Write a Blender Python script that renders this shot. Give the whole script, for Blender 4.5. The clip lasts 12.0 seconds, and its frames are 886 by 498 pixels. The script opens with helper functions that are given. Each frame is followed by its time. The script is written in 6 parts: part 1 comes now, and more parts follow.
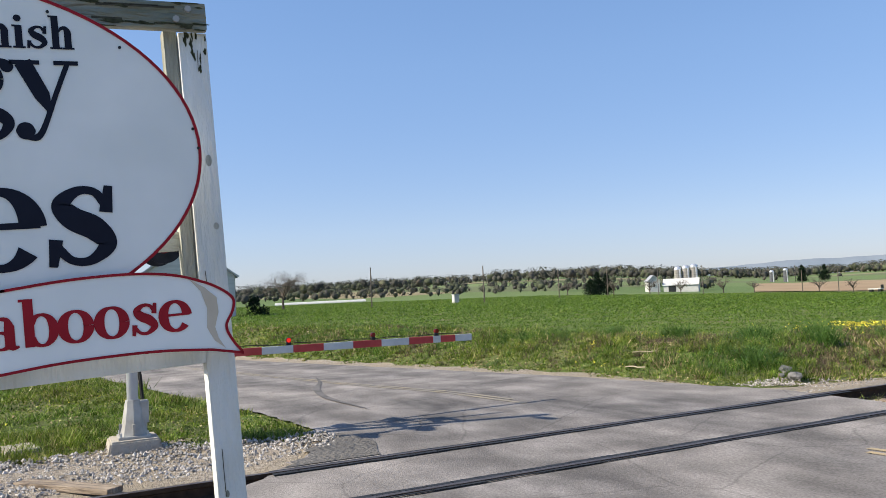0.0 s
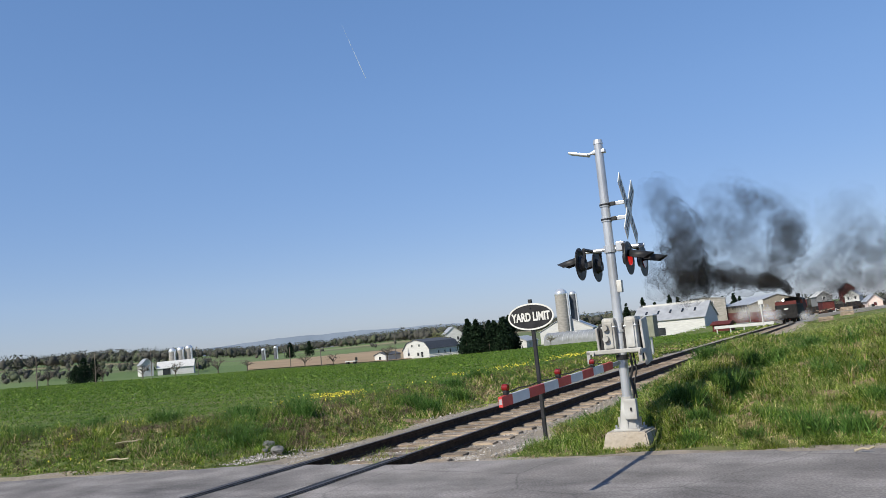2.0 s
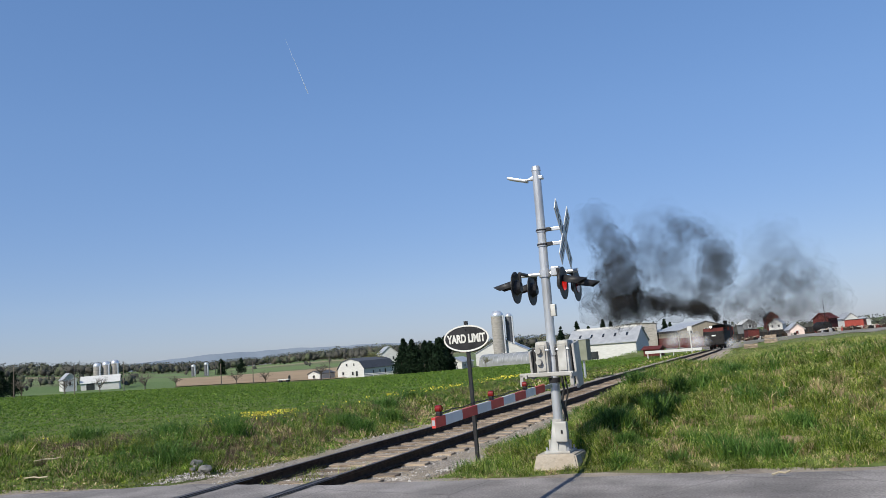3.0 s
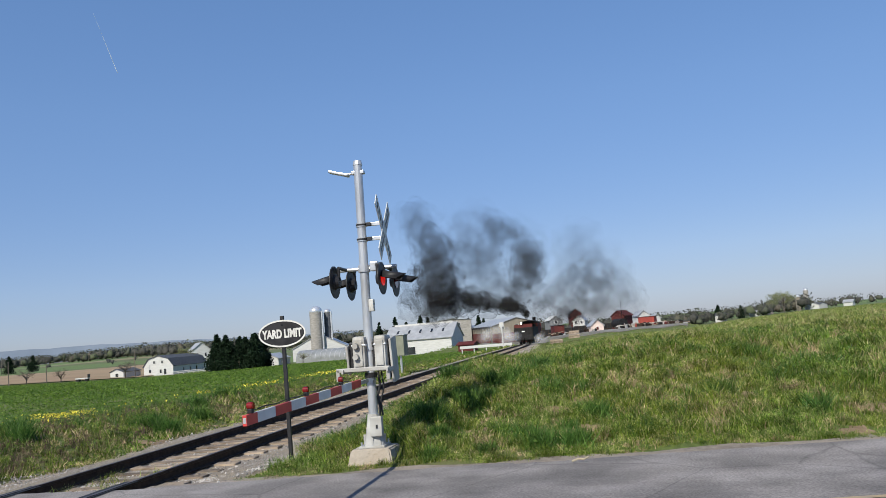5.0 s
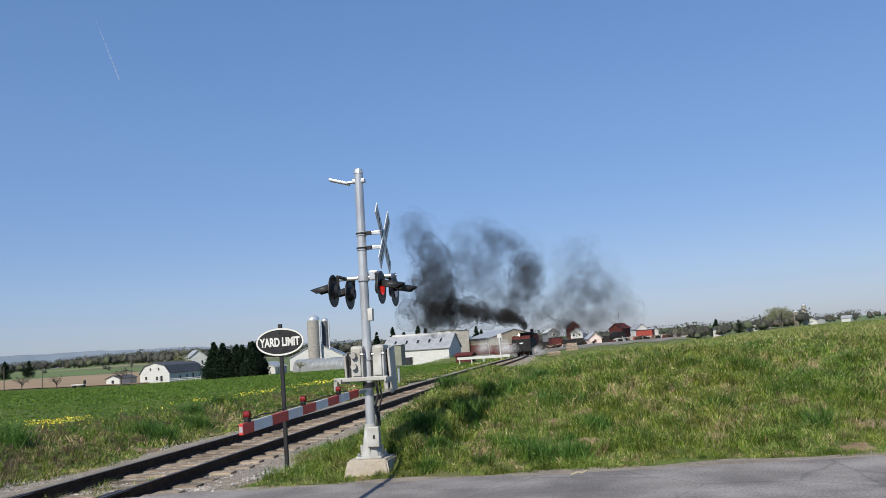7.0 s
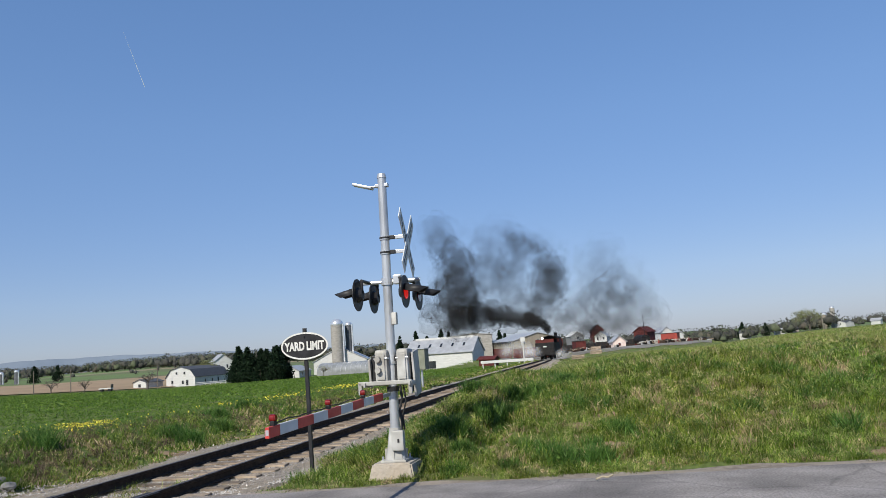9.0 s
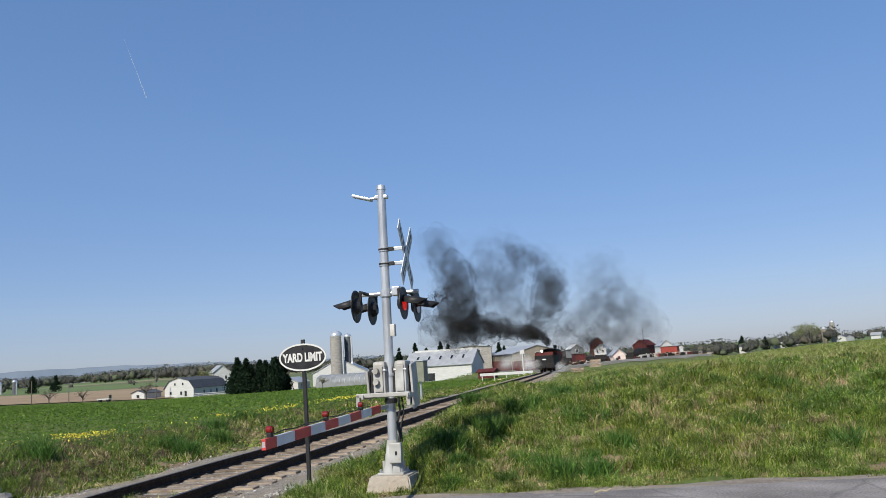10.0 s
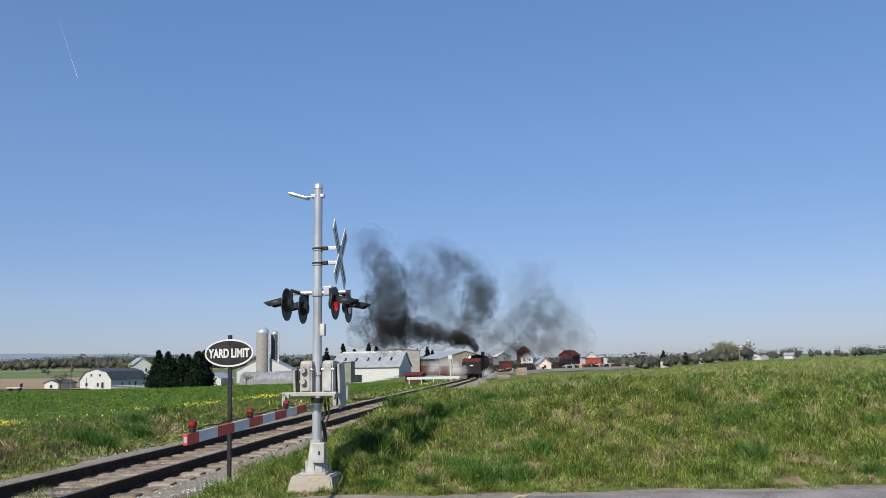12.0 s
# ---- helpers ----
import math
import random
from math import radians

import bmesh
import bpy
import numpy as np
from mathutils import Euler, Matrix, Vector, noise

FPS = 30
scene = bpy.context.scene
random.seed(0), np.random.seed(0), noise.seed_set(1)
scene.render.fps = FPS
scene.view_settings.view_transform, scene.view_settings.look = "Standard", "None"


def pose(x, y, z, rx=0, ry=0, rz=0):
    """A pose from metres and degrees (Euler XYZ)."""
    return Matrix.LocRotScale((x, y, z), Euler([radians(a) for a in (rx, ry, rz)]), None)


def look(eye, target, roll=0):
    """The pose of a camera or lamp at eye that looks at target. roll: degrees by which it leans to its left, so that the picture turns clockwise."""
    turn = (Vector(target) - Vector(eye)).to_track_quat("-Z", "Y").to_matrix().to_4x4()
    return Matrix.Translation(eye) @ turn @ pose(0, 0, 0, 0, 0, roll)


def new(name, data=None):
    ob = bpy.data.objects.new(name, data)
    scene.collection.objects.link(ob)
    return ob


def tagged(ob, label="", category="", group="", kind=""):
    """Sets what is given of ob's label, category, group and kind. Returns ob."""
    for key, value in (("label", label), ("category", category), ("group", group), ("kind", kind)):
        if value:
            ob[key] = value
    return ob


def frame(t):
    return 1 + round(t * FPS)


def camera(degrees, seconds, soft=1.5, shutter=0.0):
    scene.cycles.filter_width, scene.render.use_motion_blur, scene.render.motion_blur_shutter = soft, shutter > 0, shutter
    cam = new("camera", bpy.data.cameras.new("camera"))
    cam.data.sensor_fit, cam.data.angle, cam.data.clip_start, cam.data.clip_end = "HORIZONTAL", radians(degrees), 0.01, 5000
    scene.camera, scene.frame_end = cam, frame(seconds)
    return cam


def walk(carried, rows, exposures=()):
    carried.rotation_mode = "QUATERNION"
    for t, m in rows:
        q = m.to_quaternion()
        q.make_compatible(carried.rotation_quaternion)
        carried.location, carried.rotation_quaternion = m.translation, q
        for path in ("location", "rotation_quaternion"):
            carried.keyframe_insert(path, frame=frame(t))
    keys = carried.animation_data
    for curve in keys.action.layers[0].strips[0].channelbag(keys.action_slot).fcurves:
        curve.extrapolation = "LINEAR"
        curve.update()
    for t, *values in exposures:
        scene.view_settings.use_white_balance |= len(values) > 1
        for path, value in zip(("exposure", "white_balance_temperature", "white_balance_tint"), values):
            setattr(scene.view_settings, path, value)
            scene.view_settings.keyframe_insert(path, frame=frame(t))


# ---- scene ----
cam = camera(58.5, 12.0, soft=0.8)
PATH = [
    (0, (6.99, -10.322, 1.668), (5.199, -9.44, 1.78), -2.7),
    (0.2, (7.022, -10.311, 1.671), (5.26, -9.37, 1.78), -2.0),
    (0.3, (7.038, -10.305, 1.673), (5.32, -9.289, 1.781), -1.4),
    (0.4, (7.054, -10.3, 1.674), (5.417, -9.157, 1.784), -0.3),
    (0.5, (7.07, -10.294, 1.676), (5.499, -9.062, 1.791), -0.6),
    (0.6, (7.074, -10.29, 1.677), (5.553, -8.997, 1.79), -1.3),
    (0.7, (7.077, -10.285, 1.672), (5.59, -8.953, 1.793), -2.2),
    (0.8, (7.091, -10.296, 1.68), (5.628, -8.938, 1.8), -2.7),
    (0.9, (7.106, -10.307, 1.681), (5.684, -8.907, 1.813), -3.0),
    (1, (7.12, -10.318, 1.682), (5.754, -8.864, 1.828), -3.2),
    (1.2, (7.121, -10.311, 1.678), (5.918, -8.722, 1.843), -3.3),
    (1.5, (7.122, -10.301, 1.673), (6.056, -8.618, 1.852), -4.2),
    (1.7, (7.117, -10.277, 1.673), (6.139, -8.544, 1.87), -5.2),
    (2, (7.11, -10.242, 1.672), (6.177, -8.488, 1.895), -5.6),
    (2.5, (7.136, -10.269, 1.674), (6.261, -8.488, 1.917), -4.9),
    (3, (7.15, -10.311, 1.678), (6.362, -8.491, 1.937), -4.5),
    (3.5, (7.178, -10.319, 1.694), (6.512, -8.451, 1.95), -4.5),
    (3.7, (7.191, -10.356, 1.689), (6.593, -8.463, 1.93), -4.6),
    (5.3, (7.137, -10.228, 1.664), (6.799, -8.269, 1.88), -4.7),
    (5.5, (7.132, -10.216, 1.662), (6.805, -8.255, 1.884), -4.7),
    (6, (7.121, -10.21, 1.662), (6.798, -8.25, 1.893), -4.3),
    (6.5, (7.119, -10.194, 1.665), (6.784, -8.237, 1.905), -4.0),
    (7, (7.116, -10.201, 1.665), (6.761, -8.247, 1.904), -3.9),
    (9, (7.11, -10.217, 1.666), (6.7, -8.276, 1.918), -4.0),
    (9.5, (7.114, -10.217, 1.669), (6.703, -8.278, 1.939), -4.0),
    (10, (7.122, -10.209, 1.664), (6.715, -8.271, 1.946), -3.7),
    (10.5, (7.121, -10.208, 1.67), (6.728, -8.268, 1.952), -2.7),
    (11, (7.095, -10.244, 1.662), (6.728, -8.297, 1.934), -1.7),
    (11.5, (7.113, -10.279, 1.667), (6.792, -8.323, 1.932), -0.2),
    (12, (7.132, -10.301, 1.663), (6.89, -8.336, 1.946), -1.3),
]
scene.cycles.transparent_max_bounces = 96
# the phone's automatic exposure darkens as the bright sign leaves the picture
STOPS = [(0, 0.67, 6620), (0.5, 0.53, 6500), (1.0, 0.40, 6370), (1.5, 0.31, 6250), (2.5, 0.22, 6120), (5.5, 0.16, 6100), (12.0, 0.16, 6100)]
walk(cam, [(t, look(eye, target, roll)) for t, eye, target, roll in PATH], [(t, s, k, 10) for t, s, k in STOPS])

# ---- light ----
TO_SUN = Vector((-0.35, -1.2, 1.0)).normalized()
sun = new("sun", bpy.data.lights.new("sun", "SUN"))
sun.data.energy, sun.data.angle, sun.data.color = 5.0, radians(0.53), (1.0, 0.91, 0.74)
sun.matrix_world = look(TO_SUN * 50, (0, 0, 0))
world = bpy.data.worlds.new("world")
scene.world = world
world.use_nodes = True
sky = world.node_tree.nodes.new("ShaderNodeTexSky")
sky.sky_type, sky.sun_disc = "NISHITA", False
sky.sun_elevation = math.asin(TO_SUN.z)
sky.sun_rotation = math.atan2(TO_SUN.x, TO_SUN.y)
sky.air_density, sky.dust_density, sky.ozone_density = 1.0, 0.2, 3.0
background = world.node_tree.nodes["Background"]
background.inputs["Strength"].default_value = 0.218
soften = world.node_tree.nodes.new("ShaderNodeGamma")
soften.inputs["Gamma"].default_value = 0.5
world.node_tree.links.new(sky.outputs[0], soften.inputs["Color"])
vivid = world.node_tree.nodes.new("ShaderNodeHueSaturation")
vivid.inputs["Saturation"].default_value = 1.5
tint = world.node_tree.nodes.new("ShaderNodeMix")
tint.data_type, tint.blend_type = "RGBA", "MULTIPLY"
tint.inputs[0].default_value = 1.0
tint.inputs[7].default_value = (1.0, 0.99, 1.09, 1)
world.node_tree.links.new(soften.outputs[0], tint.inputs[6])
world.node_tree.links.new(tint.outputs[2], vivid.inputs["Color"])
# thin haze greys and dims the sky towards the horizon
where, height, haze, hazy = (world.node_tree.nodes.new("ShaderNode" + k) for k in ("TexCoord", "SeparateXYZ", "ValToRGB", "Mix"))
haze.color_ramp.elements[1].position = 0.6
for p in (0.08, 0.28):
    haze.color_ramp.elements.new(p)
for e, c in zip(haze.color_ramp.elements, ((0.65, 0.72, 0.84), (0.84, 0.88, 0.95), (0.99, 0.99, 1.0), (1.02, 1.01, 1.0))):
    e.color = (*c, 1)
hazy.data_type, hazy.blend_type = "RGBA", "MULTIPLY"
hazy.inputs[0].default_value = 1.0
world.node_tree.links.new(where.outputs["Generated"], height.inputs[0])
world.node_tree.links.new(height.outputs["Z"], haze.inputs[0])
world.node_tree.links.new(vivid.outputs[0], hazy.inputs[6])
world.node_tree.links.new(haze.outputs[0], hazy.inputs[7])
world.node_tree.links.new(hazy.outputs[2], background.inputs["Color"])


# ---- materials ----
def material(name, c1, c2, scale=4.0, rough=0.8, metal=0.0, bump=0.0, c3=None, scale2=None, stretch=(1, 1, 1), island=0.0, pieces=0.0, emit=None, fine=3.0):
    """Two noises of different size mix c1, c2 and c3; island and pieces vary the value from piece to piece."""
    m = bpy.data.materials.new(name)
    m.use_nodes = True
    n, l = m.node_tree.nodes, m.node_tree.links
    b = n["Principled BSDF"]
    b.inputs["Roughness"].default_value, b.inputs["Metallic"].default_value = rough, metal
    b.inputs["Specular IOR Level"].default_value = 0.5 if rough < 0.5 else 0.25
    co, mp = n.new("ShaderNodeTexCoord"), n.new("ShaderNodeMapping")
    mp.inputs["Scale"].default_value = stretch
    l.new(co.outputs["Object"], mp.inputs["Vector"])

    def noise_at(sc, detail=6):
        t = n.new("ShaderNodeTexNoise")
        t.inputs["Scale"].default_value, t.inputs["Detail"].default_value = sc, detail
        l.new(mp.outputs[0], t.inputs["Vector"])
        r = n.new("ShaderNodeMapRange")
        r.inputs[1].default_value, r.inputs[2].default_value = 0.32, 0.68
        l.new(t.outputs["Fac"], r.inputs[0])
        return r.outputs[0]

    def mix(fac, a, c):
        x = n.new("ShaderNodeMix")
        x.data_type = "RGBA"
        l.new(fac, x.inputs[0])
        for v, k in ((a, 6), (c, 7)):
            if isinstance(v, tuple):
                x.inputs[k].default_value = (*v, 1)
            else:
                l.new(v, x.inputs[k])
        return x.outputs[2]

    f1 = noise_at(scale)
    col = mix(f1, c1, c2)
    if c3:
        col = mix(noise_at(scale2 or scale * 0.13, 4), col, c3)
    for amount, node, out in ((island, "ShaderNodeNewGeometry", "Random Per Island"), (pieces, "ShaderNodeObjectInfo", "Random")):
        if amount:
            g, r, h = n.new(node), n.new("ShaderNodeMapRange"), n.new("ShaderNodeHueSaturation")
            r.inputs[3].default_value, r.inputs[4].default_value = 1 - amount, 1 + amount
            l.new(g.outputs[out], r.inputs[0])
            l.new(r.outputs[0], h.inputs["Value"])
            l.new(col, h.inputs["Color"])
            col = h.outputs[0]
    l.new(col, b.inputs["Base Color"])
    if bump:
        u = n.new("ShaderNodeBump")
        u.inputs["Strength"].default_value, u.inputs["Distance"].default_value = min(1, bump), 0.02 * max(1, bump)
        l.new(noise_at(scale * fine), u.inputs["Height"])
        l.new(u.outputs[0], b.inputs["Normal"])
    if emit:
        b.inputs["Emission Color"].default_value, b.inputs["Emission Strength"].default_value = (*emit[:3], 1), emit[3]
    return m


def ramp_material(name, stops, rough=0.7, translucent=0.0, vary=0.55, patchy=0.0):
    """Colour picked piece by piece from a ramp."""
    m = bpy.data.materials.new(name)
    m.use_nodes = True
    n, l = m.node_tree.nodes, m.node_tree.links
    b = n["Principled BSDF"]
    b.inputs["Roughness"].default_value, b.inputs["Specular IOR Level"].default_value = rough, 0.15
    g, r = n.new("ShaderNodeNewGeometry"), n.new("ShaderNodeValToRGB")
    while len(r.color_ramp.elements) < len(stops):
        r.color_ramp.elements.new(0.5)
    for e, (p, c) in zip(r.color_ramp.elements, stops):
        e.position, e.color = p, (*c, 1)
    l.new(g.outputs["Random Per Island"], r.inputs[0])
    t, v, h = n.new("ShaderNodeTexNoise"), n.new("ShaderNodeMapRange"), n.new("ShaderNodeHueSaturation")
    t.inputs["Scale"].default_value, t.inputs["Detail"].default_value = 3.4, 4
    l.new(g.outputs["Position"], t.inputs["Vector"])
    v.inputs[1].default_value, v.inputs[2].default_value, v.inputs[3].default_value, v.inputs[4].default_value = 0.3, 0.7, 1 - vary, 1 + vary
    l.new(t.outputs["Fac"], v.inputs[0])
    l.new(v.outputs[0], h.inputs["Value"])
    l.new(r.outputs[0], h.inputs["Color"])
    if patchy:
        t2, v2 = n.new("ShaderNodeTexNoise"), n.new("ShaderNodeMapRange")
        t2.inputs["Scale"].default_value, t2.inputs["Detail"].default_value = 0.55, 3
        l.new(g.outputs["Position"], t2.inputs["Vector"])
        v2.inputs[1].default_value, v2.inputs[2].default_value, v2.inputs[3].default_value, v2.inputs[4].default_value = 0.35, 0.65, 0.5 - patchy, 0.5 + patchy
        l.new(t2.outputs["Fac"], v2.inputs[0])
        l.new(v2.outputs[0], h.inputs["Hue"])
    l.new(h.outputs[0], b.inputs["Base Color"])
    if translucent:
        tr, mx = n.new("ShaderNodeBsdfTranslucent"), n.new("ShaderNodeMixShader")
        l.new(h.outputs[0], tr.inputs["Color"])
        mx.inputs[0].default_value = translucent
        l.new(b.outputs[0], mx.inputs[1])
        l.new(tr.outputs[0], mx.inputs[2])
        l.new(mx.outputs[0], n["Material Output"].inputs["Surface"])
    return m


ASPHALT = material("asphalt", (0.092, 0.086, 0.084), (0.182, 0.172, 0.167), 3.2, 0.85, bump=0.3, c3=(0.25, 0.23, 0.215), scale2=0.4, stretch=(0.4, 1.0, 1), fine=34)
def wear_asphalt(m):
    """Wheel tracks, pale worn crowns and hairline cracks along the road's run."""
    n, l = m.node_tree.nodes, m.node_tree.links
    b = n["Principled BSDF"]
    col = b.inputs["Base Color"].links[0].from_socket
    g, dot, add, ramp, warp = (n.new("ShaderNode" + k) for k in ("NewGeometry", "VectorMath", "Math", "ValToRGB", "TexNoise"))
    dot.operation, dot.inputs[1].default_value = "DOT_PRODUCT", (-0.115, 1.0, 0.0)
    l.new(g.outputs["Position"], dot.inputs[0])
    warp.inputs["Scale"].default_value = 0.5
    l.new(g.outputs["Position"], warp.inputs["Vector"])
    add.operation, add.inputs[1].default_value = "MULTIPLY_ADD", 0.9
    l.new(warp.outputs["Fac"], add.inputs[0])
    l.new(dot.outputs["Value"], add.inputs[2])
    fit = n.new("ShaderNodeMapRange")
    fit.inputs[1].default_value, fit.inputs[2].default_value = -7.5, 0.0
    l.new(add.outputs[0], fit.inputs[0])
    stops = [(0.0, 1.08), (0.14, 1.12), (0.22, 0.80), (0.31, 1.1), (0.40, 0.78), (0.50, 1.12), (0.60, 0.80), (0.70, 1.12), (0.79, 0.76), (0.88, 1.05), (1.0, 1.0)]
    while len(ramp.color_ramp.elements) < len(stops):
        ramp.color_ramp.elements.new(0.5)
    for e, (p, v) in zip(ramp.color_ramp.elements, stops):
        e.position, e.color = p, (v * 0.94, v * 0.93, v * 0.93, 1)
    l.new(fit.outputs[0], ramp.inputs[0])
    vor, edge, blot, spot = (n.new("ShaderNode" + k) for k in ("TexVoronoi", "MapRange", "TexNoise", "MapRange"))
    vor.feature, vor.inputs["Scale"].default_value = "DISTANCE_TO_EDGE", 0.55
    wob = n.new("ShaderNodeMix")
    wob.data_type = "VECTOR"
    wob.inputs[0].default_value = 0.12
    ripple = n.new("ShaderNodeTexNoise")
    ripple.inputs["Scale"].default_value = 1.8
    l.new(g.outputs["Position"], ripple.inputs["Vector"])
    l.new(g.outputs["Position"], wob.inputs[4])
    l.new(ripple.outputs["Color"], wob.inputs[5])
    l.new(wob.outputs[1], vor.inputs["Vector"])
    edge.inputs[1].default_value, edge.inputs[2].default_value, edge.inputs[3].default_value, edge.inputs[4].default_value = 0.0, 0.010, 0.72, 1.0
    l.new(vor.outputs["Distance"], edge.inputs[0])
    blot.inputs["Scale"].default_value, blot.inputs["Detail"].default_value = 1.1, 8
    l.new(g.outputs["Position"], blot.inputs["Vector"])
    spot.inputs[1].default_value, spot.inputs[2].default_value, spot.inputs[3].default_value, spot.inputs[4].default_value = 0.38, 0.62, 0.82, 1.32
    l.new(blot.outputs["Fac"], spot.inputs[0])
    grit, fleck = n.new("ShaderNodeTexNoise"), n.new("ShaderNodeMapRange")
    grit.inputs["Scale"].default_value, grit.inputs["Detail"].default_value = 38, 3
    l.new(g.outputs["Position"], grit.inputs["Vector"])
    fleck.inputs[1].default_value, fleck.inputs[2].default_value, fleck.inputs[3].default_value, fleck.inputs[4].default_value = 0.3, 0.7, 0.72, 1.28
    l.new(grit.outputs["Fac"], fleck.inputs[0])
    for out in (ramp.outputs[0], edge.outputs[0], spot.outputs[0], fleck.outputs[0]):
        x = n.new("ShaderNodeMix")
        x.data_type, x.blend_type, x.inputs[0].default_value = "RGBA", "MULTIPLY", 1.0
        l.new(col, x.inputs[6])
        l.new(out, x.inputs[7])
        col = x.outputs[2]
    l.new(col, b.inputs["Base Color"])


wear_asphalt(ASPHALT)
SEAL = material("crossing_tar", (0.012, 0.012, 0.013), (0.03, 0.03, 0.03), 6, 0.6)
YELLOW_PAINT = material("yellow_paint", (0.55, 0.38, 0.16), (0.3, 0.25, 0.17), 5, 0.7, c3=(0.25, 0.22, 0.18), scale2=1.4)
FADED_YELLOW = material("faded_yellow_paint", (0.33, 0.27, 0.17), (0.24, 0.215, 0.18), 5, 0.75, c3=(0.19, 0.18, 0.165), scale2=1.1)
TYRE_RUBBER = material("tyre_rubber_on_asphalt", (0.06, 0.056, 0.055), (0.11, 0.105, 0.10), 6, 0.85, c3=(0.15, 0.14, 0.135), scale2=1.5)
PATCH = material("dark_asphalt_patch", (0.05, 0.048, 0.046), (0.11, 0.105, 0.10), 5, 0.85, bump=0.8, c3=(0.14, 0.13, 0.12), scale2=1.3)
WHITE_LINE = material("white_line_paint", (0.5, 0.48, 0.44), (0.3, 0.28, 0.27), 5, 0.7)
GRAVEL = material("gravel", (0.20, 0.165, 0.13), (0.52, 0.46, 0.39), 22, 0.9, bump=1, c3=(0.36, 0.30, 0.22), scale2=0.7)
STONE = material("ballast_stone", (0.24, 0.22, 0.20), (0.46, 0.43, 0.40), 5, 0.85, island=0.5)
SHOULDER = material("gritty_shoulder", (0.15, 0.125, 0.10), (0.28, 0.24, 0.195), 9, 0.95, bump=1, c3=(0.34, 0.29, 0.24), scale2=1.2)
DIRT = material("bare_earth", (0.17, 0.115, 0.07), (0.30, 0.22, 0.14), 6, 0.95, bump=1)
RAIL_SIDE = material("rusty_rail", (0.022, 0.015, 0.012), (0.055, 0.036, 0.025), 9, 0.8, 0.1)
RAIL_TOP = material("worn_rail_head", (0.07, 0.055, 0.05), (0.13, 0.115, 0.11), 12, 0.5, 0.5)
TIE = material("weathered_tie", (0.15, 0.115, 0.085), (0.36, 0.29, 0.22), 7, 0.9, bump=0.8, stretch=(0.3, 3, 1), pieces=0.3)
SILVER = material("aluminium_paint", (0.50, 0.52, 0.55), (0.68, 0.70, 0.73), 5, 0.36, 0.5, c3=(0.36, 0.37, 0.39), scale2=2.4, stretch=(1, 1, 0.4))
HOUSING = material("grey_housing_paint", (0.40, 0.40, 0.385), (0.53, 0.53, 0.51), 4, 0.55, 0.1, c3=(0.26, 0.245, 0.22), scale2=3)
BLACK = material("black_paint", (0.012, 0.012, 0.014), (0.03, 0.03, 0.033), 7, 0.5)
RUBBER = material("black_cable", (0.015, 0.015, 0.015), (0.03, 0.03, 0.03), 9, 0.6)
RED_TAPE = material("red_reflective_tape", (0.42, 0.03, 0.03), (0.55, 0.06, 0.05), 5, 0.45)
WHITE_TAPE = material("white_reflective_tape", (0.54, 0.535, 0.51), (0.66, 0.655, 0.63), 5, 0.55)
LENS_RED = material("red_lens", (0.12, 0.008, 0.007), (0.19, 0.012, 0.01), 9, 0.15)
LENS_LIT = material("lit_red_lens", (0.5, 0.02, 0.01), (0.5, 0.02, 0.01), 9, 0.15, emit=(1, 0.02, 0.01, 0.4))
CONCRETE = material("concrete", (0.33, 0.30, 0.26), (0.48, 0.45, 0.40), 5, 0.9, bump=0.6, c3=(0.34, 0.29, 0.23), scale2=1.5)
SIGN_WHITE = material("white_sign_paint", (0.84, 0.85, 0.83), (0.90, 0.90, 0.87), 3, 0.5, c3=(0.74, 0.76, 0.73), scale2=1.6)
OLD_WHITE = material("weathered_white_wood", (0.74, 0.755, 0.745), (0.86, 0.87, 0.86), 6, 0.75, bump=0.7, c3=(0.45, 0.47, 0.41), scale2=2.3, stretch=(1, 1, 0.25))
MOSSY = material("mossy_grey_wood", (0.46, 0.47, 0.42), (0.74, 0.74, 0.69), 7, 0.9, bump=1, c3=(0.11, 0.115, 0.06), scale2=3.2, stretch=(0.3, 1, 1.6))
GREY_WOOD = material("grey_weathered_wood", (0.34, 0.34, 0.29), (0.58, 0.58, 0.53), 7, 0.9, bump=1, c3=(0.10, 0.105, 0.06), scale2=2.6, stretch=(1.5, 1, 0.25))
SIGN_NAVY = material("navy_letter_paint", (0.003, 0.0045, 0.014), (0.006, 0.009, 0.022), 5, 0.7)
SIGN_RED = material("crimson_letter_paint", (0.27, 0.004, 0.012), (0.36, 0.007, 0.018), 5, 0.55)
SIGN_TAN = material("tan_fold_paint", (0.55, 0.47, 0.36), (0.62, 0.55, 0.44), 5, 0.5)
WHITE_WALL = material("white_siding", (0.45, 0.45, 0.44), (0.55, 0.55, 0.54), 0.8, 0.7, stretch=(1, 1, 6))
GREY_ROOF = material("grey_metal_roof", (0.34, 0.345, 0.35), (0.46, 0.465, 0.47), 0.7, 0.45, 0.3)
DARK_ROOF = material("dark_shingle_roof", (0.05, 0.055, 0.065), (0.09, 0.095, 0.11), 1.5, 0.8)
BEIGE_WALL = material("beige_metal_siding", (0.19, 0.17, 0.135), (0.27, 0.24, 0.19), 0.5, 0.7, stretch=(4, 4, 0.3))
RED_WALL = material("barn_red_siding", (0.07, 0.016, 0.015), (0.11, 0.026, 0.022), 0.8, 0.75)
ORANGE_RED = material("orange_red_paint", (0.22, 0.04, 0.03), (0.30, 0.055, 0.04), 0.9, 0.6)
